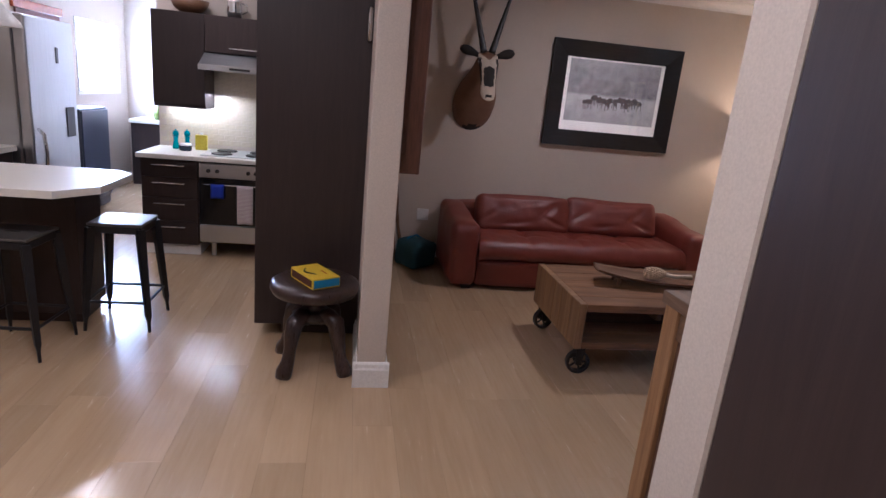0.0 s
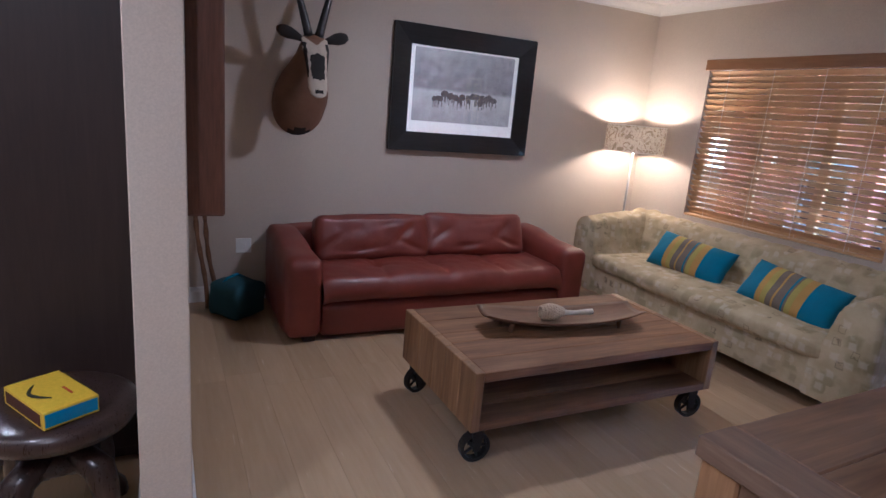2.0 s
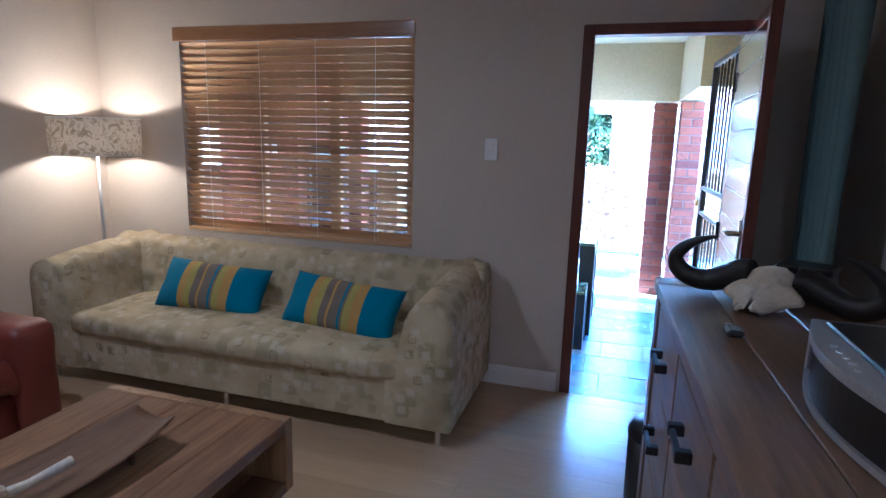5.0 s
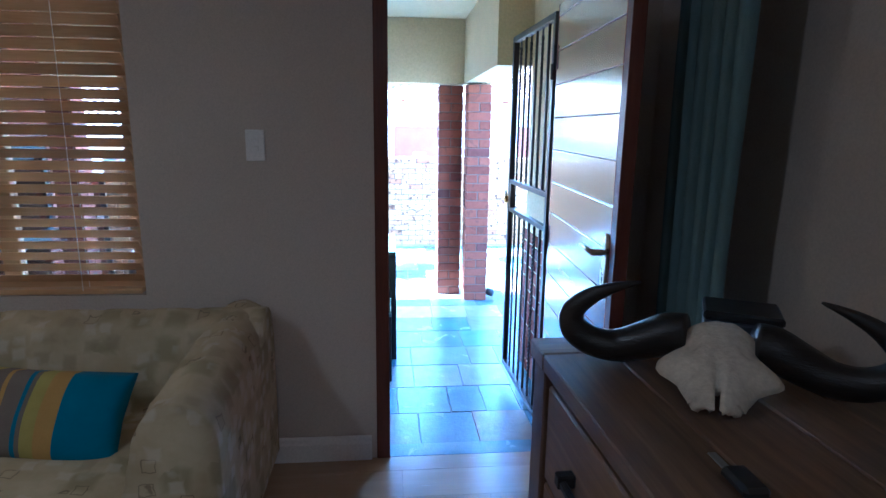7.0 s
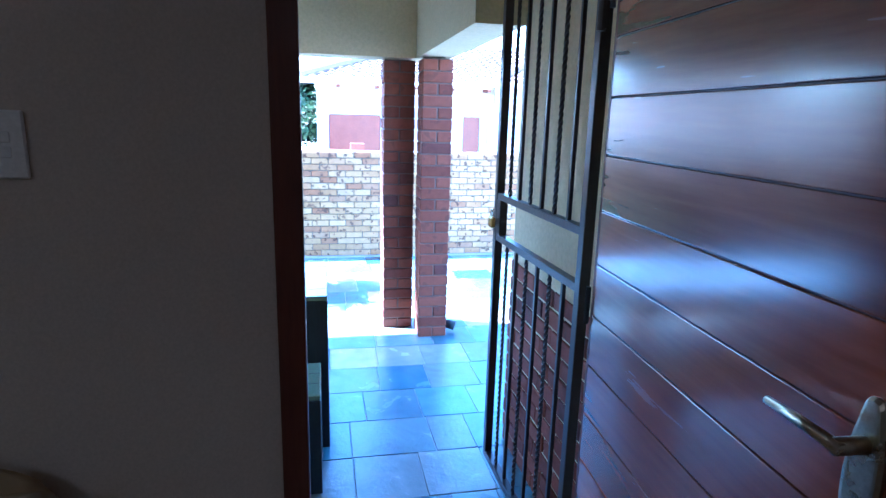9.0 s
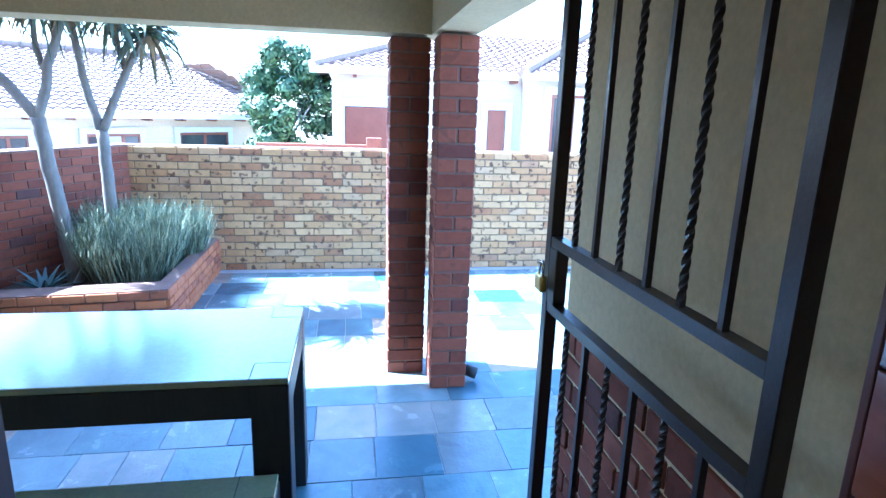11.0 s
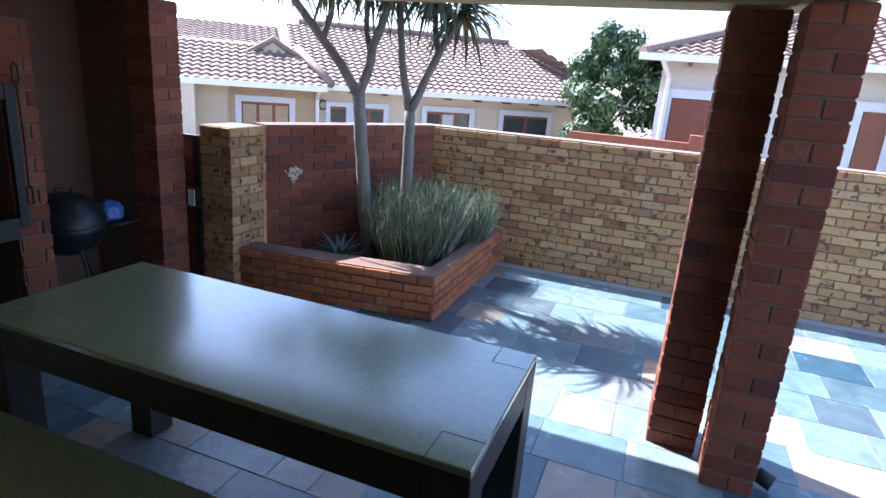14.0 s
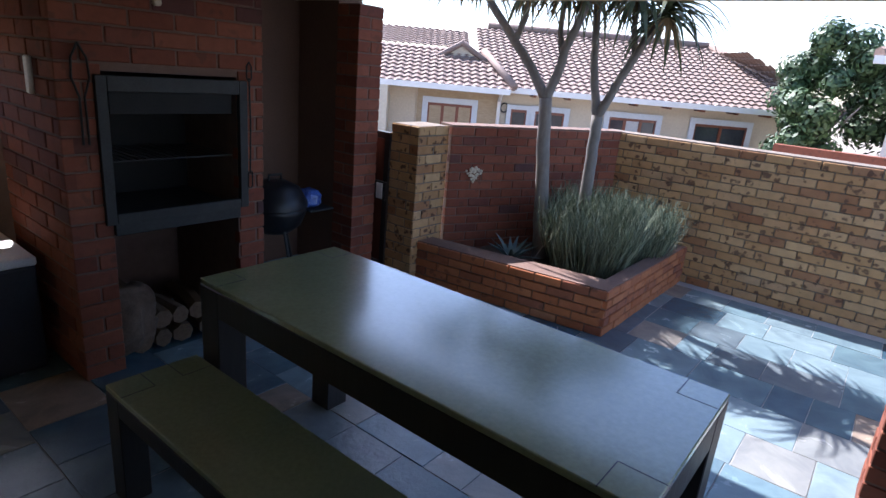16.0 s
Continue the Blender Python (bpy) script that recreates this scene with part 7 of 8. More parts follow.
def rush_bush():
    b = thing("rush_bush", "dense grey-green rush-like shrub in the planter", "shrub", (10.30, 4.73, 0.13))
    rnd = random.Random(9)
    for k, (cx, cy, rr, hh) in enumerate(((-0.24, 0.08, 0.36, 0.55), (0.30, -0.04, 0.33, 0.50), (0.02, 0.20, 0.32, 0.58))):
        bm = bmesh.new()
        for i in range(1150):
            a, r = rnd.uniform(0, 2 * math.pi), rr * math.sqrt(rnd.uniform(0, 1))
            base = Vector((cx + 0.8 * r * math.cos(a), cy + 0.8 * r * math.sin(a), 0))
            lean = 0.34 * r / rr + rnd.uniform(-0.22, 0.30)
            az = a + rnd.uniform(-1.2, 1.2)
            h = hh * rnd.uniform(0.6, 1.12)
            tip = base + Vector((lean * h * math.cos(az) * 0.8, lean * h * math.sin(az) * 0.8, h * (1 - 0.25 * lean)))
            mid = base.lerp(tip, 0.5) + Vector((rnd.uniform(-0.015, 0.015), rnd.uniform(-0.015, 0.015), 0.01))
            stems = [(base, mid, tip, rnd.uniform(0.0018, 0.0032))]
            for q in range(rnd.randint(2, 4)):
                f = rnd.uniform(0.45, 0.92)
                p = mid.lerp(tip, 2 * f - 1) if f > 0.5 else base.lerp(mid, 2 * f)
                b2 = rnd.uniform(0, 2 * math.pi)
                ln = rnd.uniform(0.04, 0.13)
                e = p + Vector((0.42 * ln * math.cos(b2), 0.42 * ln * math.sin(b2), 0.9 * ln))
                stems.append((p, p.lerp(e, 0.5) + Vector((0.008 * math.cos(b2), 0.008 * math.sin(b2), 0)), e, rnd.uniform(0.0013, 0.0022)))
            for p0, p1, p2, w in stems:
                s = Vector((math.cos(az + 1.57), math.sin(az + 1.57), 0)) * w
                u = Vector((math.cos(az), math.sin(az), 0)) * w
                v = [bm.verts.new(q) for q in (p0 - s, p0 + s, p0 + u * 1.5, p1 - s, p1 + s, p1 + u * 1.5, p2)]
                for f in ((0, 1, 4, 3), (1, 2, 5, 4), (2, 0, 3, 5), (3, 4, 6), (4, 5, 6), (5, 3, 6)):
                    bm.faces.new([v[q] for q in f])
        part("stem_clump", bm, foliage_mat("grey_green_stem", (0.03, 0.045, 0.025), (0.27, 0.31, 0.21), 0.6), b)


rush_bush()


def small_aloe():
    b = thing("aloe_plant", "small spiky blue-green aloe in the planter", "plant", (9.72, 5.28, 0.14))
    rnd = random.Random(12)
    mt = foliage_mat("blue_green_aloe", (0.06, 0.10, 0.10), (0.11, 0.16, 0.16))
    for i in range(17):
        bm = bmesh.new()
        a = i * 2.4
        leaf_blade(bm, (0, 0, 0.01), (math.cos(a), math.sin(a), 0.35 + 0.06 * i), rnd.uniform(0.2, 0.3), 0.022, 0.5, 5, 0.012)
        part("leaf", bm, mt, b)
    tw = thing("dry_twig", "bare dry twig leaning in the planter", "twig", (9.80, 5.05, 0.14))
    bm = bmesh.new()
    tube(bm, [(0, 0.1, 0), (0.05, 0.0, 0.2), (0.08, -0.12, 0.30), (0.1, -0.2, 0.36)], [0.005, 0.004, 0.003, 0.002], 5)
    tube(bm, [(0.05, 0.0, 0.2), (0.06, 0.1, 0.3)], [0.003, 0.001], 5)
    part("stem", bm, BARK, tw)


small_aloe()


# ---- neighbouring houses and trees ----
def roof_material():
    m, nt, b = mat_base("terracotta_cement_tile", 0.75, 0, 0.3)
    v = coords(nt)
    n1, n2 = noise_tex(nt, v, 0.9, 4), noise_tex(nt, v, 18, 3)
    col = ramp(nt, n1, [(0.3, (0.205, 0.142, 0.112)), (0.7, (0.27, 0.188, 0.152))])
    link(nt, mix(nt, 0.4, col, ramp(nt, n2, [(0.3, (0.145, 0.097, 0.08)), (0.7, (0.315, 0.235, 0.195))])), b.inputs["Base Color"])
    return m


ROOF = roof_material()


def tiled_slope(bm, origin, u, s, inside, ulen, slen, pitch_u=0.22, pitch_s=0.27):
    """Wavy, stepped roof tiles over the part of a slope for which inside(a, b) holds."""
    u, s = Vector(u).normalized(), Vector(s).normalized()
    n = u.cross(s).normalized()
    if n.z < 0:
        n = -n
    o = Vector(origin)
    nu = int(ulen / (pitch_u / 5))
    ns = int(slen / pitch_s)
    prof = [0.0, 0.026, 0.038, 0.026, 0.0]
    for j in range(ns):
        b0, b1 = j * pitch_s, (j + 1) * pitch_s
        for i in range(nu):
            a0, a1 = i * pitch_u / 5, (i + 1) * pitch_u / 5
            if not inside((a0 + a1) / 2, (b0 + b1) / 2):
                continue
            h0, h1 = prof[i % 5], prof[(i + 1) % 5]
            q = [o + u * a0 + s * b0 + n * (h0 + 0.045), o + u * a1 + s * b0 + n * (h1 + 0.045), o + u * a1 + s * b1 + n * (h1 + 0.005), o + u * a0 + s * b1 + n * (h0 + 0.005)]
            vs = [bm.verts.new(p) for p in q]
            bm.faces.new(vs)
            lo = [bm.verts.new(o + u * a0 + s * b0 + n * (h0 + 0.005)), bm.verts.new(o + u * a1 + s * b0 + n * (h1 + 0.005))]
            bm.faces.new((lo[0], lo[1], vs[1], vs[0]))


CREAM_H = mottled("cream_house_plaster", (0.55, 0.47, 0.36), (0.62, 0.54, 0.42), 0.85, 0.8, 20, 0.2)
GREY_H = mottled("pale_grey_house_plaster", (0.50, 0.47, 0.43), (0.57, 0.54, 0.50), 0.85, 0.8, 20, 0.2)
PALE_BAND = mottled("pale_blue_window_band", (0.55, 0.58, 0.62), (0.62, 0.65, 0.69), 0.8, 2, 30, 0.05)
DARK_PANE = mottled("dark_window_glass", (0.03, 0.035, 0.04), (0.06, 0.065, 0.075), 0.06, 2, 20, 0)
MER_FAR = mottled("red_brown_window_wood", (0.15, 0.045, 0.025), (0.20, 0.065, 0.035), 0.4, 4, 40, 0.1)


def house_window(parent, u0, u1, z0, z1, lights, curtain_col=None, band=0.15):
    w = part("window", B((u0 - band, u0, 0.0 - 0.05, 0.0, z0 - band, z1 + band), (u1, u1 + band, -0.05, 0.0, z0 - band, z1 + band), (u0, u1, -0.05, 0.0, z1, z1 + band), (u0, u1, -0.05, 0.0, z0 - band, z0)), PALE_BAND, parent, "window with a pale painted surround")
    step = (u1 - u0) / lights
    fr = [(u0, u1, -0.035, 0.03, z1 - 0.07, z1 - 0.001), (u0, u1, -0.035, 0.03, z0 + 0.001, z0 + 0.07)]
    for i in range(lights + 1):
        c = u0 + step * i
        fr.append((max(u0, c - 0.04), min(u1, c + 0.04), -0.04, 0.03, z0 + 0.07, z1 - 0.07))
    part("frame", B(*fr), MER_FAR, w, "red-brown wooden frame")
    for i in range(lights):
        part("pane", B((u0 + step * i + 0.04, u0 + step * (i + 1) - 0.04, -0.01, 0.0, z0 + 0.07, z1 - 0.07)), curtain_col if (curtain_col and i % 2 == 1) else DARK_PANE, w)


def house_one():
    """Local x runs along the facade, -y faces the courtyard."""
    ang = math.degrees(math.atan2(5.5 - 14.4, 25 - 17.5))
    h = thing("house", "cream plastered house with a tiled hip roof behind the wall", "house", (17.5, 14.4, 0), ang)
    E, G = 1.13, -1.36
    part("wall", B((-6.0, 11.5, 0.05, 7.5, G, E + 0.1)), CREAM_H, h, "cream plastered wall")
    part("porch_wall", B((-1.2, 0.2, -0.9, 0.04, G, E - 0.1)), CREAM_H, h)
    part("stone_panel", B((0.95, 3.12, -0.03, 0.049, G, E)), mottled("stacked_stone", (0.32, 0.23, 0.14), (0.46, 0.36, 0.24), 0.9, 7, 30, 0.8, 0, 0, 0.3, (1, 1, 4)), h, "tan stacked-stone cladding")
    pale = mottled("pale_curtain", (0.45, 0.46, 0.48), (0.55, 0.55, 0.56), 0.8, 6, 40, 0)
    house_window(h, 1.24, 2.43, -0.45, 0.60, 3)
    house_window(h, 3.49, 3.92, -0.35, 0.60, 1, None, 0.12)
    house_window(h, 4.15, 4.95, -0.5, 0.60, 2, None, 0.14)
    house_window(h, 6.19, 7.49, -0.6, 0.62, 3, pale)
    house_window(h, 8.57, 10.03, -0.4, 0.64, 2)
    bm = bmesh.new()
    O = 0.55
    run = 4.6
    rise = 1.72
    sl = math.hypot(run, rise)
    tiled_slope(bm, (2.6, -O, E), (1, 0, 0), (0, run, rise), lambda a, b: a < 9.7 - b * 0.42 and a > max(0, 0.2 - b), 9.7, sl)
    part("roof", bm, ROOF, h, "sunlit terracotta cement roof tiles")
    bm = bmesh.new()
    tiled_slope(bm, (12.3, -O, E), (0, 1, 0), (-0.42 * sl, 0, rise), lambda a, b: a > b * 0.93 and a < 9 - b, 9.0, math.hypot(0.42 * sl, rise))
    part("roof_end", bm, ROOF, h)
    bm = bmesh.new()
    tiled_slope(bm, (-6.0, -O - 0.25, E - 0.05), (1, 0, 0), (0, 2.6, 1.0), lambda a, b: a < 9.5 - b * 0.5, 9.5, 2.75)
    part("roof_wing", bm, ROOF, h)
    bm = bmesh.new()
    tiled_slope(bm, (-6.0, 2.0, E + 0.95), (1, 0, 0), (0, 2.6, 0.75), lambda a, b: a < 8.4, 8.4, 2.4)
    part("roof_wing_upper", bm, ROOF, h)
    bm = bmesh.new()
    tube(bm, [(3.4, -O - 0.2, E + 0.06), (2.75, 1.6, E + 0.92)], 0.11, 8)
    part("hip_ridge", bm, ROOF, h, "", True)
    bm = bmesh.new()
    tube(bm, [(12.32, -O, E + 0.06), (10.32, 4.05, E + rise + 0.06)], 0.12, 8)
    part("hip_ridge", bm, ROOF, h, "", True)
    bm = bmesh.new()
    tube(bm, [(3.0, 4.05, E + rise + 0.07), (10.35, 4.05, E + rise + 0.07)], 0.12, 8)
    part("ridge_cap", bm, ROOF, h, "", True)
    # little gable vent over the wing
    bm = bmesh.new()
    q = [bm.verts.new(p) for p in ((1.42, 1.2, E + 0.62), (2.75, 1.2, E + 0.62), (2.08, 1.2, E + 1.02), (1.42, 2.6, E + 0.62), (2.75, 2.6, E + 0.62), (2.08, 2.6, E + 1.02))]
    for f in ((0, 1, 2), (3, 5, 4), (0, 2, 5, 3), (1, 4, 5, 2), (0, 3, 4, 1)):
        bm.faces.new([q[k] for k in f])
    part("gable_vent", bm, CREAM_H, h)
    bm = bmesh.new()
    tube(bm, [(1.3, 1.15, E + 0.60), (2.08, 1.15, E + 1.08), (2.87, 1.15, E + 0.60)], 0.085, 8)
    part("gable_tiles", bm, ROOF, h)
    part("gutter", B((2.9, 12.35, -O - 0.1, -O + 0.02, E - 0.10, E + 0.04), (-6, 3.3, -O - 0.36, -O - 0.24, E - 0.15, E - 0.01)), M["white_trim"], h, "white gutter")
    part("soffit", B((-6, 12.2, -O, 0.049, E - 0.03, E)), M["white_trim"], h)
    for u in (3.14, 11.2):
        bm = bmesh.new()
        tube(bm, [(u, -O - 0.04, E - 0.08), (u, -0.1, E - 0.35), (u, -0.06, G)], 0.05, 8)
        part("downpipe", bm, M["white_trim"], h)
    for i in range(13):
        u = 0.4 + 0.9 * i
        part("rafter_end", B((u - 0.04, u + 0.04, -O + 0.02, -0.02, E - 0.16, E - 0.031)), MER_FAR, h)
    bm = bmesh.new()
    tube(bm, [(3.3 + 0.10 * math.cos(a * 0.5236), -0.02, 0.62 + 0.12 * math.sin(a * 0.5236)) for a in range(13)], 0.02, 6, False)
    part("wall_ring", bm, M["galv"], h)


def house_two():
    h = thing("house", "pale grey house with a garage and tiled roof", "house", (19.0, 0, 0), -90)
    # local x runs towards -y of the world, local -y faces the courtyard
    E, G = 2.28, -1.36
    part("wall", B((-3.5, 0.87, 0.0, 7.0, G, E + 0.1)), GREY_H, h, "pale grey plastered wall")
    part("wing_wall", B((0.871, 9.0, -0.5, 7.0, G, E + 0.1)), GREY_H, h)
    part("garage_door", B((-3.22, -2.0, -0.06, -0.001, G, 1.5), bevel=0.01), MER_FAR, h, "red-brown timber garage door")
    part("garage_surround", B((-3.40, -3.23, -0.08, -0.002, G, 1.68), (-1.99, -1.84, -0.08, -0.002, G, 1.68), (-3.23, -1.99, -0.08, -0.002, 1.51, 1.68)), PALE_BAND, h)
    part("side_door", B((0.08, 0.48, -0.06, -0.001, G, 1.52)), MER_FAR, h)
    part("door_surround", B((0.50, 0.66, -0.08, -0.002, G, 1.7), (-0.1, 0.06, -0.08, -0.002, G, 1.7), (0.06, 0.50, -0.08, -0.002, 1.53, 1.7)), PALE_BAND, h)
    w = part("wing", B((1.0, 1.02, -0.52, -0.501, 0, 0.1)), GREY_H, h)
    pale = mottled("pale_lace_curtain", (0.45, 0.46, 0.48), (0.55, 0.55, 0.56), 0.8, 6, 40, 0)
    win = part("window_bay", B((1.25, 1.42, -0.56, -0.501, 0.3, 2.08), (2.93, 3.1, -0.56, -0.501, 0.3, 2.08), (1.42, 2.93, -0.56, -0.501, 1.91, 2.08)), PALE_BAND, h, "tall window with a pale surround")
    fr = [(1.42, 2.93, -0.55, -0.5, 1.84, 1.909)]
    for c in (1.45, 1.95, 2.42, 2.9):
        fr.append((c - 0.04, c + 0.04, -0.55, -0.5, 0.3, 1.84))
    part("frame", B(*fr), MER_FAR, win)
    for i, c in enumerate((1.70, 2.18, 2.66)):
        part("pane", B((c - 0.2, c + 0.2, -0.53, -0.51, 0.3, 1.84)), (DARK_PANE, pale, DARK_PANE)[i], win)
    bm = bmesh.new()
    tiled_slope(bm, (-3.9, -0.5, E), (1, 0, 0), (0, 3.6, 1.25), lambda a, b: a > b * 0.95, 9.0, 3.8)
    part("roof", bm, ROOF, h, "sunlit terracotta cement roof tiles")
    bm = bmesh.new()
    tiled_slope(bm, (-3.9, -0.5, E), (0, 1, 0), (3.4, 0, 1.25), lambda a, b: a > b * 1.0, 7.0, 3.6)
    part("roof_end", bm, ROOF, h)
    bm = bmesh.new()
    tiled_slope(bm, (0.6, -1.0, E), (1, 0, 0), (0, 4.2, 1.6), lambda a, b: a > b * 0.9, 9.0, 4.5)
    part("roof_wing", bm, ROOF, h)
    bm = bmesh.new()
    tube(bm, [(0.6, -1.0, E + 0.05), (4.0, 3.2, E + 1.65)], 0.12, 8)
    part("hip_ridge", bm, ROOF, h)
    bm = bmesh.new()
    tube(bm, [(-3.9, -0.5, E + 0.05), (-0.4, 3.1, E + 1.3)], 0.12, 8)
    part("hip_ridge", bm, ROOF, h)
    part("gutter", B((-3.95, 0.6, -0.6, -0.48, E - 0.10, E + 0.03), (0.6, 9.5, -1.1, -0.98, E - 0.10, E + 0.03)), M["white_trim"], h, "white gutter")
    part("soffit", B((-3.9, 9.4, -0.48, -0.001, E - 0.03, E)), M["white_trim"], h)
    for u, y in ((-3.35, -0.06), (0.80, -0.56)):
        bm = bmesh.new()
        tube(bm, [(u - 0.15, y - 0.42, E - 0.08), (u, y - 0.05, E - 0.4), (u, y, G)], 0.05, 8)
        part("downpipe", bm, M["white_trim"], h)
    for i in range(9):
        u = -3.0 + 0.9 * i
        part("rafter_end", B((u - 0.04, u + 0.04, -0.46, -0.003, E - 0.16, E - 0.031)), MER_FAR, h)


def leafy_tree(at, rx, ry, rz, seed, n, label):
    t = thing("garden_tree", label, "tree", at)
    rnd = random.Random(seed)
    bm = bmesh.new()
    tube(bm, [(0, 0, 0), (0.05, 0.03, rz * 0.7), (0.0, 0.1, rz * 1.4)], [0.12, 0.09, 0.04], 8)
    for k in range(6):
        a = k * 1.05
        tube(bm, [(0.03, 0.03, rz * (0.5 + 0.1 * k)), (rx * 0.6 * math.cos(a), ry * 0.6 * math.sin(a), rz * (0.8 + 0.15 * k))], [0.045, 0.015], 6)
    part("trunk", bm, BARK, t, "", True)
    clumps = []
    for k in range(46):
        a, z = rnd.uniform(0, 6.283), rnd.uniform(-0.9, 0.95)
        r = math.sqrt(max(0.05, 1 - z * z)) * rnd.uniform(0.55, 1.0)
        clumps.append((Vector((rx * r * math.cos(a), ry * r * math.sin(a), rz * 1.15 + rz * z)), rnd.uniform(0.32, 0.55)))
    bm = bmesh.new()
    for i in range(n):
        c, r = clumps[rnd.randrange(len(clumps))]
        d = Vector((rnd.gauss(0, 1), rnd.gauss(0, 1), rnd.gauss(0, 1))).normalized()
        p = c + d * r * rnd.uniform(0.35, 1.05)
        s = rnd.uniform(0.05, 0.095)
        a = Vector((rnd.gauss(0, 1), rnd.gauss(0, 1), rnd.gauss(0, 1))).cross(d).normalized()
        b = (d + Vector((rnd.uniform(-0.6, 0.6), rnd.uniform(-0.6, 0.6), 0.3))).cross(a).normalized()
        q = [bm.verts.new(p + a * s * x + b * s * y) for x, y in ((-1, 0), (0, -0.45), (1, 0), (0, 0.45))]
        bm.faces.new(q)
    part("crown", bm, foliage_mat("dark_green_leaf", (0.025, 0.055, 0.018), (0.085, 0.135, 0.05)), t)


house_one()
house_two()
leafy_tree((22.5, 4.8, -1.36), 1.25, 1.25, 2.05, 21, 26000, "dense dark green garden tree between the houses")
lw = tagged(new("wall_neighbour_low"), "low red-brown garden wall in front of the houses", kind="structure")
part("wall", B((17.2, 17.4, 2.8, 4.9, -1.36, 0.76), (17.15, 17.45, 2.5, 2.79, -1.36, 0.90)), M["brick_red"], lw)

# ---- pieces: floor planks, slate tiles, bricks ----
def laminate_floor():
    fl = tagged(new("floor", mesh_from("floor", B((-1.649, -1.0, 0.2, 9.9, -0.0155, -0.002)), M["laminate"])), "pale oak laminate floor, glossy and clean", kind="structure")
    W, L = 0.192, 1.285
    me = mesh_from("plank", B((-W / 2 + 0.0002, W / 2 - 0.0002, -L / 2 + 0.0002, L / 2 - 0.0002, -0.008, 0.0), bevel=0.0006), M["laminate"])
    rest = bmesh.new()
    rnd = random.Random(1)
    x = -1.55
    while x < 5.86:
        off = rnd.uniform(0, L)
        y = 0.2 - off
        while y < 9.9:
            cy = y + L / 2
            near = x > -0.5 and 1.2 < cy < 6.9 and not (x < 1.5 and cy > 7.0)
            if x + W / 2 > 5.758:
                box(rest, x - W / 2 + 0.0006, 5.7595, max(y, 2.3), min(y + L, 6.8), -0.008, 0.0) if 2.3 < cy < 6.8 else None
            elif near:
                p = new("plank", me)
                p.parent = fl
                p.location = (x, cy, 0)
            else:
                box(rest, x - W / 2 + 0.0006, x + W / 2 - 0.0006, max(0.2, y) + 0.0006, min(9.9, y + L) - 0.0006, -0.008, 0.0)
            y += L
        x += W
    o = part("plank_rest", rest, M["laminate"], fl)
    o["kind"] = "stuff"


laminate_floor()


def slate_paving():
    """Riven slate in straight rows of one width, the lengths broken at random."""
    pv = tagged(new("paving"), "multicoloured riven slate paving of the patio", kind="structure")
    rnd = random.Random(6)
    LENS = (0.302, 0.302, 0.302, 0.402, 0.402, 0.20)
    meshes = {}
    for ln in set(LENS):
        meshes[ln] = []
        for k in range(4):
            bm = B((-0.1648, 0.1648, -ln / 2 + 0.0008, ln / 2 - 0.0008, -0.012, 0.0))
            for v in bm.verts:
                if v.co.z > -0.001:
                    v.co += Vector((rnd.uniform(-0.002, 0.0) * (1 if v.co.x > 0 else -1), rnd.uniform(-0.002, 0.0) * (1 if v.co.y > 0 else -1), rnd.uniform(-0.0015, 0.002)))
            bmesh.ops.bevel(bm, geom=[e for e in bm.edges if all(v.co.z > -0.006 for v in e.verts)], offset=0.0016, segments=1, affect="EDGES")
            meshes[ln].append(mesh_from("tile", bm, M["slate"]))
    x = 5.824
    while x < 11.07:
        y = -1.3 + rnd.uniform(0, 0.3)
        while y < 6.9:
            ln = rnd.choice(LENS)
            if 0.2 < y or x > 9.2:
                t = new("tile", meshes[ln][rnd.randrange(4)])
                t.parent = pv
                t.matrix_local = pose(x if x > 6 else 5.931, y + ln / 2, PATIO + rnd.uniform(-0.001, 0.0015), 0, 0, rnd.choice((0, 180)) + rnd.uniform(-0.4, 0.4)) @ Matrix.Diagonal((0.355 if x < 6 else 1 if x < 10.7 else 0.97, 1, 1, 1))
            y += ln
        x += 0.331


slate_paving()

BL, BH, BJ, BD = 0.222, 0.0745, 0.010, 0.106
BRICKS = {}


def brick_mesh(mat_key, length, depth, high=BH):
    key = (mat_key, round(length, 3), round(depth, 3), high)
    if key not in BRICKS:
        bm = B((-length / 2, length / 2, 0, depth, 0, high))
        bmesh.ops.bevel(bm, geom=[e for e in bm.edges], offset=0.004, segments=1, affect="EDGES")
        BRICKS[key] = mesh_from("brick", bm, M[mat_key])
    return BRICKS[key]


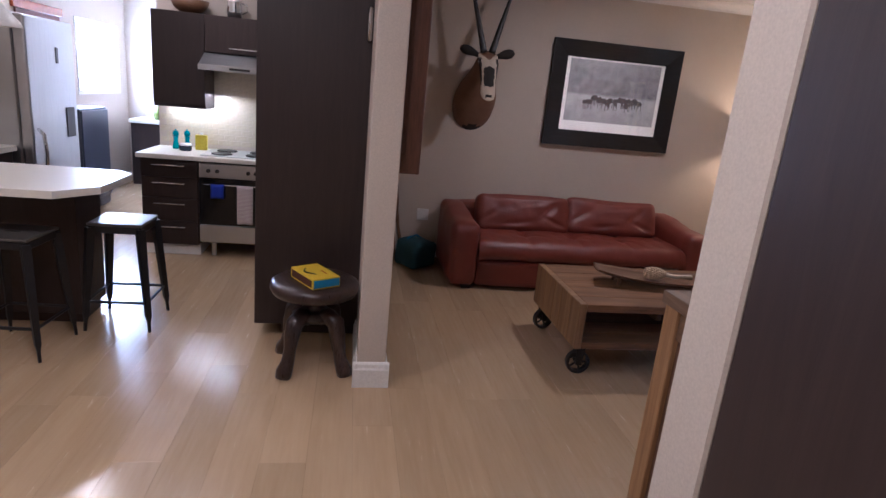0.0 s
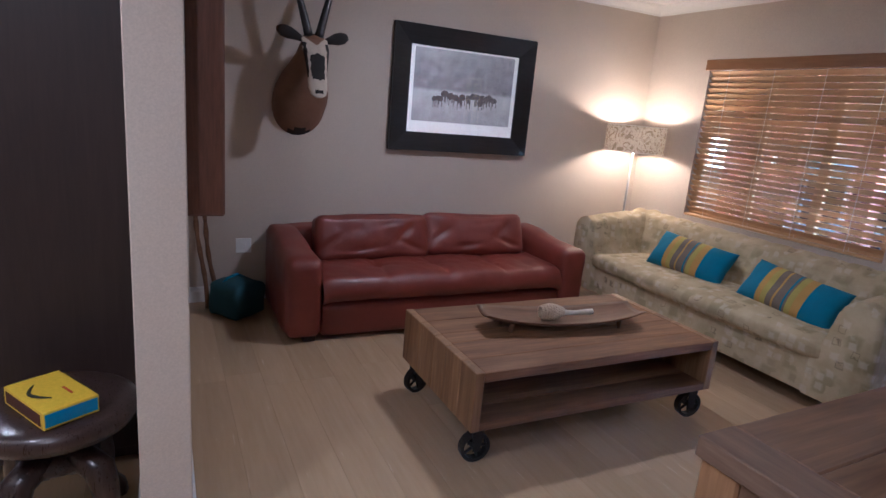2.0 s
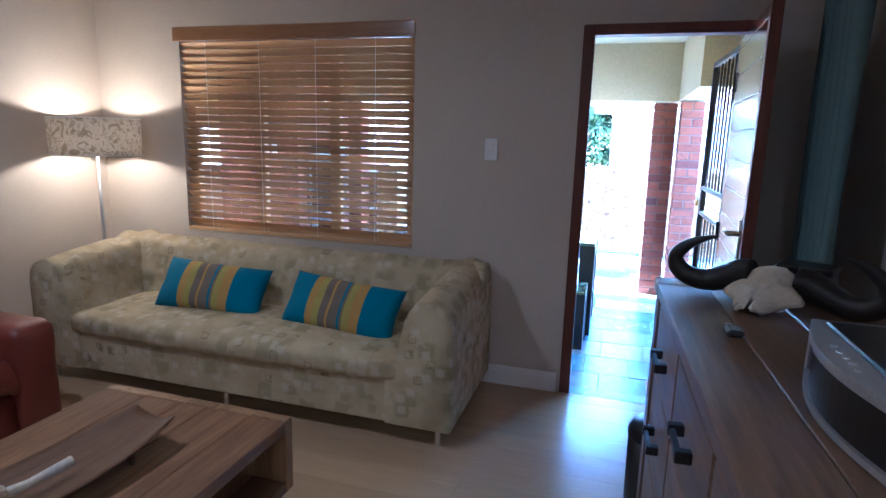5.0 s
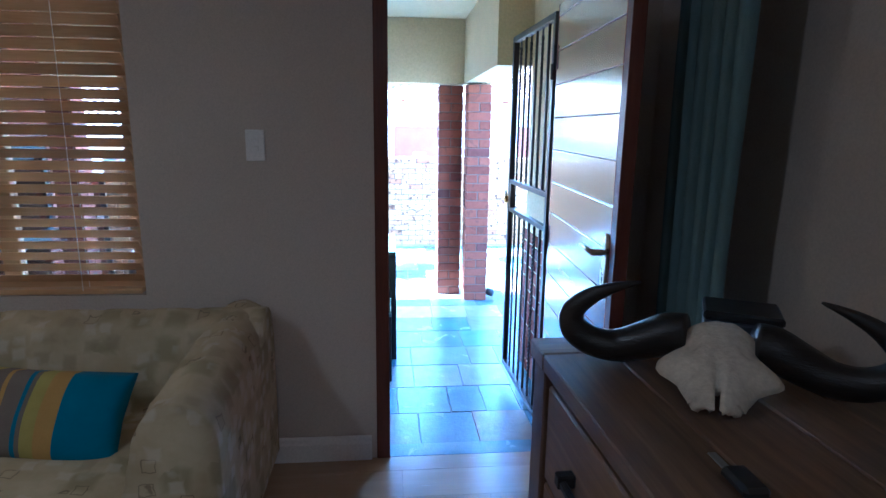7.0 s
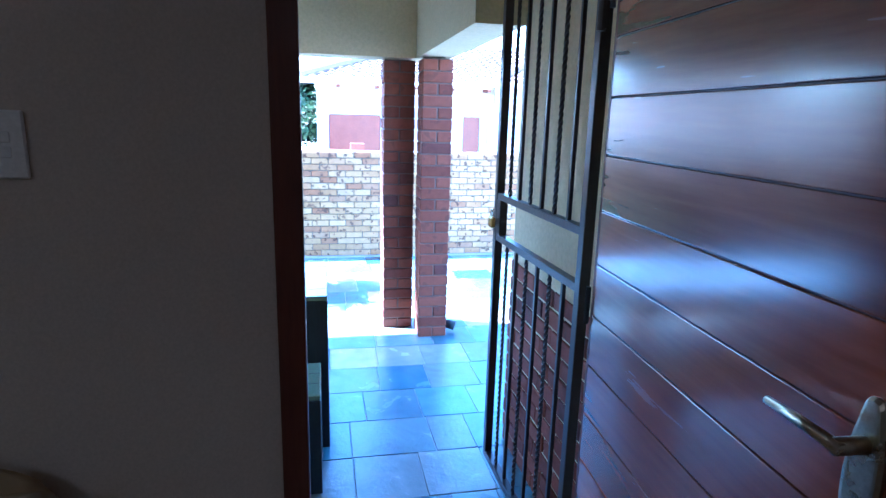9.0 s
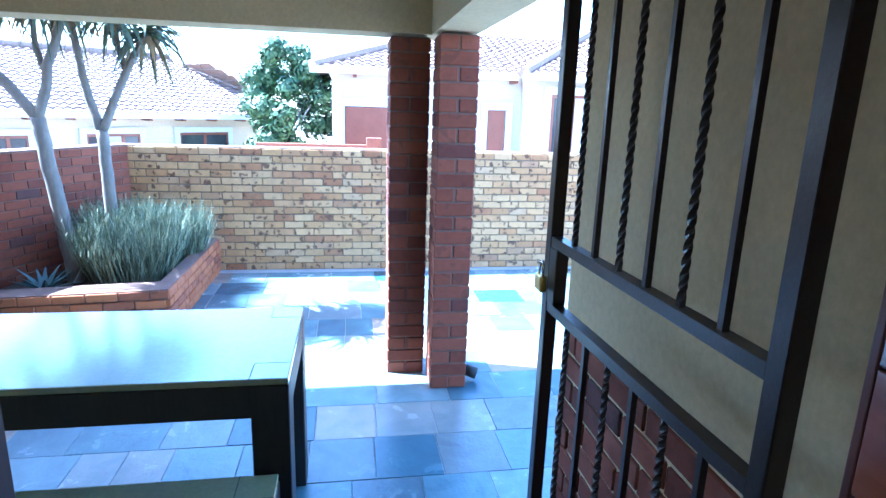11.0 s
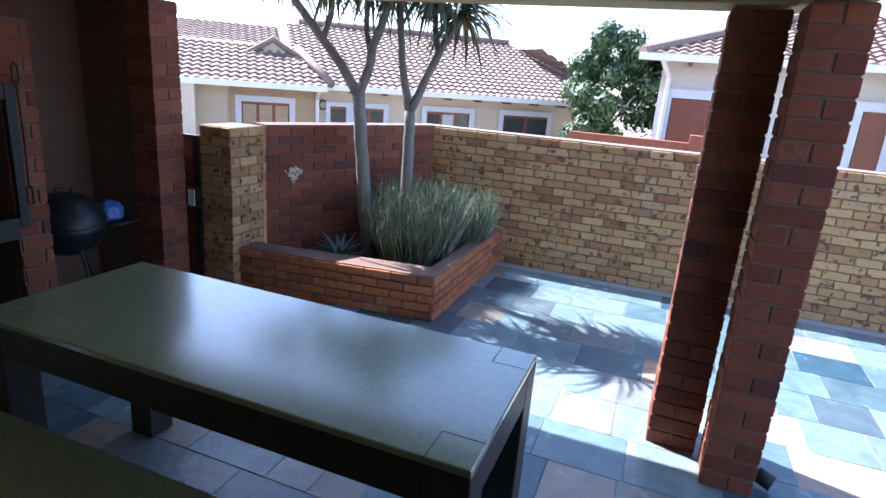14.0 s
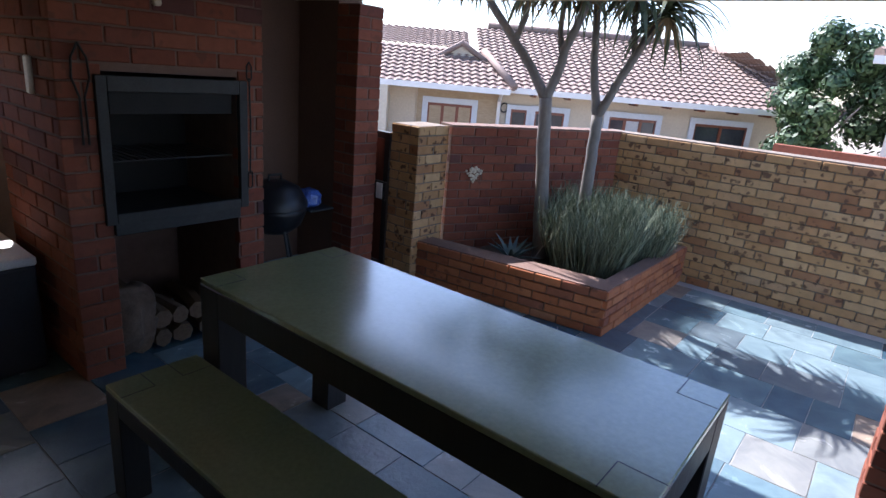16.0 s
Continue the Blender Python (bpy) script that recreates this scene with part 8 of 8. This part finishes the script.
def brick_run(parent, p0, p1, z0, courses, mat_key, depth=0.05, seed=0, holes=(), size=(BL, BH, BJ)):
    """Running bond from p0 to p1; the bricks' faces look to the right of that way. holes: (a0, a1, z0, z1) along the run."""
    rnd = random.Random(seed)
    bl, bh, bj = size
    p0, p1 = Vector((*p0, 0)), Vector((*p1, 0))
    d = p1 - p0
    total = d.length
    d.normalize()
    ang = math.degrees(math.atan2(d.y, d.x))
    for c in range(courses):
        a = 0.0
        ln = (bl - bj) / 2 if c % 2 else bl
        while a < total - 0.02:
            ln = min(ln, total - a)
            lq = ln if ln > bl - 0.005 else min(ln, max(0.03, round(ln / 0.02) * 0.02))
            mid, zc = a + ln / 2, z0 + c * (bh + bj)
            a0, a1 = a, a + ln
            for h in holes:
                if h[2] < zc + bh / 2 < h[3]:
                    if a0 < h[0] < a1:
                        a1 = h[0]
                    elif a0 < h[1] < a1:
                        a0 = h[1]
                    elif h[0] <= a0 and a1 <= h[1]:
                        a1 = a0
            if a1 - a0 != ln:
                mid, lq = (a0 + a1) / 2, a1 - a0
            if lq > 0.015:
                b = new("brick", brick_mesh(mat_key, lq, depth, bh))
                b.parent = parent
                pos = p0 + d * mid
                b.matrix_local = pose(pos.x, pos.y, zc + rnd.uniform(-0.0012, 0.0012), rnd.uniform(-0.6, 0.6), rnd.uniform(-0.3, 0.3), ang) @ Matrix.Translation((0, rnd.uniform(-0.004, 0.001), 0))
            a += ln + bj
            ln = bl


def brick_column(name, x0, x1, y0, y1, z0, courses, mat_key, label, seed, high=0.0684):
    pitch = high + 0.0094
    core = struct(name, B((x0 + 0.006, x1 - 0.006, y0 + 0.006, y1 - 0.006, z0 - 0.1, z0 + courses * pitch - 0.004)), M["mortar_dark"], label)
    rnd = random.Random(seed)
    w, d = x1 - x0, y1 - y0
    for c in range(courses):
        z = z0 + c * pitch
        cx, cy = (x0 + x1) / 2, (y0 + y1) / 2
        for k in (-1, 1):
            if c % 2 == 0:
                ln, dep, px, py, rz = w, (d - BJ) / 2, cx, (y0 if k < 0 else cy + BJ / 2), 0
            else:
                ln, dep, px, py, rz = d, (w - BJ) / 2, (cx - BJ / 2 if k < 0 else x1), cy, 90
            b = new("brick", brick_mesh(mat_key, ln, dep, high))
            b.parent = core
            b.matrix_local = pose(px + rnd.uniform(-0.002, 0.002), py + rnd.uniform(-0.002, 0.002), z, 0, 0, rz)
    return core


brick_column("pillar_1", 8.68, 8.90, 2.715, 2.935, PATIO, 25, "brick_red", "red-brown face-brick corner pillar", 1)
brick_column("pillar_2", 8.455, 8.673, 2.495, 2.70, PATIO, 25, "brick_red", "red-brown face-brick pillar beside the corner pillar", 2)
brick_column("pillar_3", 8.92, 9.15, 6.20, 6.42, PATIO, 25, "brick_red", "red-brown face-brick pillar beside the yard gate", 3)

wb = struct("wall_boundary_back", B((11.073, 11.28, -6.0, 5.30, -1.36, 1.095)), M["mortar"], "tan flecked face-brick boundary wall")
brick_run(wb, (11.064, 5.25), (11.064, -0.6), PATIO, 17, "brick_tan", 0.05, 4, (), (0.177, 0.0605, 0.0085))
wr = tagged(new("wall_boundary_red"), "red-brown face-brick courtyard wall set across the corner", kind="structure")
R0, R1 = Vector((9.53, 5.80, 0)), Vector((11.07, 5.11, 0))
bm = bmesh.new()
dr = (R1 - R0).normalized()
nr = Vector((-dr.y, dr.x, 0))
q = [R0 + nr * 0.006, R1 + nr * 0.006, R1 + nr * 0.2, R0 + nr * 0.2]
lo = [bm.verts.new(p + Vector((0, 0, -1.36))) for p in q]
hi = [bm.verts.new(p + Vector((0, 0, 1.10))) for p in q]
bm.faces.new(lo)
bm.faces.new(hi)
for k in range(4):
    bm.faces.new((lo[k], lo[(k + 1) % 4], hi[(k + 1) % 4], hi[k]))
part("core", bm, M["mortar_dark"], wr)
brick_run(wr, (R0.x, R0.y), (R1.x, R1.y), PATIO, 17, "brick_red", 0.05, 5, (), (0.19, 0.0605, 0.0085))
ws = struct("wall_boundary_side", B((5.9, 8.7, 8.409, 8.6, -1.36, 1.525)), M["mortar"], "red-brown face-brick boundary wall beyond the braai yard")
brick_run(ws, (6.2, 8.40), (8.65, 8.40), PATIO, 23, "brick_red", 0.05, 14, (), (0.19, 0.0605, 0.0085))
gp = struct("pillar_4", B((9.206, 9.54, 5.846, 6.104, -0.3, 1.088)), M["mortar"], "tan face-brick gate pier")
brick_run(gp, (9.20, 6.11), (9.20, 5.84), PATIO, 17, "brick_tan", 0.05, 6, (), (0.177, 0.0605, 0.0085))
brick_run(gp, (9.20, 5.84), (9.545, 5.84), PATIO, 17, "brick_tan", 0.05, 7, (), (0.177, 0.0605, 0.0085))

pl = tagged(new("planter", mesh_from("planter", B((9.62, 11.06, 4.48, 5.62, -0.2, 0.135)), M["soil"])), "orange clay-brick planter filled with dark soil", kind="structure")
brick_run(pl, (9.26, 5.835), (9.435, 4.375), PATIO, 5, "brick_orange", 0.106, 8, (), (0.185, 0.0545, 0.0090))
brick_run(pl, (9.44, 4.37), (11.06, 4.37), PATIO, 5, "brick_orange", 0.106, 9, (), (0.185, 0.0545, 0.0090))
bm = bmesh.new()
qq = [(9.272, 5.835), (9.447, 4.382), (9.66, 4.386), (9.44, 5.835)]
lo = [bm.verts.new((*p, -0.2)) for p in qq]
hi = [bm.verts.new((*p, 0.236)) for p in qq]
bm.faces.new(lo)
bm.faces.new(hi)
for k in range(4):
    bm.faces.new((lo[k], lo[(k + 1) % 4], hi[(k + 1) % 4], hi[k]))
box(bm, 9.60, 11.06, 4.382, 4.49, -0.2, 0.233)
part("mortar_core", bm, M["mortar_dark"], pl)
bm = bmesh.new()
vs = box(bm, 9.52, 9.66, 4.50, 5.78, -0.2, 0.13)
for v in vs:
    if v.co.x < 9.6 and v.co.y > 5.0:
        v.co.x = 9.37
part("soil_edge", bm, M["soil"], pl)

bc = bpy.data.objects["braai_chimney"]
brick_run(bc, (6.97, 5.90), (7.96, 5.90), PATIO, 32, "brick_red", 0.05, 11, [(0.18, 0.83, -0.2, 1.36)], (0.20, 0.0684, 0.0094))
brick_run(bc, (6.97, 6.70), (6.97, 5.90), PATIO, 32, "brick_red", 0.05, 12, (), (0.20, 0.0684, 0.0094))
yw = bpy.data.objects["wall_braai_yard"]
brick_run(yw, (5.875, 6.995), (6.965, 6.995), PATIO, 13, "brick_tan", 0.05, 13)
ow = bpy.data.objects["wall_outer_side"]
brick_run(ow, (7.05, 2.496), (5.875, 2.496), PATIO, 12, "brick_red", 0.05, 14, (), (0.20, 0.0684, 0.0094))
brick_run(ow, (7.055, 2.30), (7.055, 2.49), PATIO, 12, "brick_red", 0.05, 15, (), (0.20, 0.0684, 0.0094))
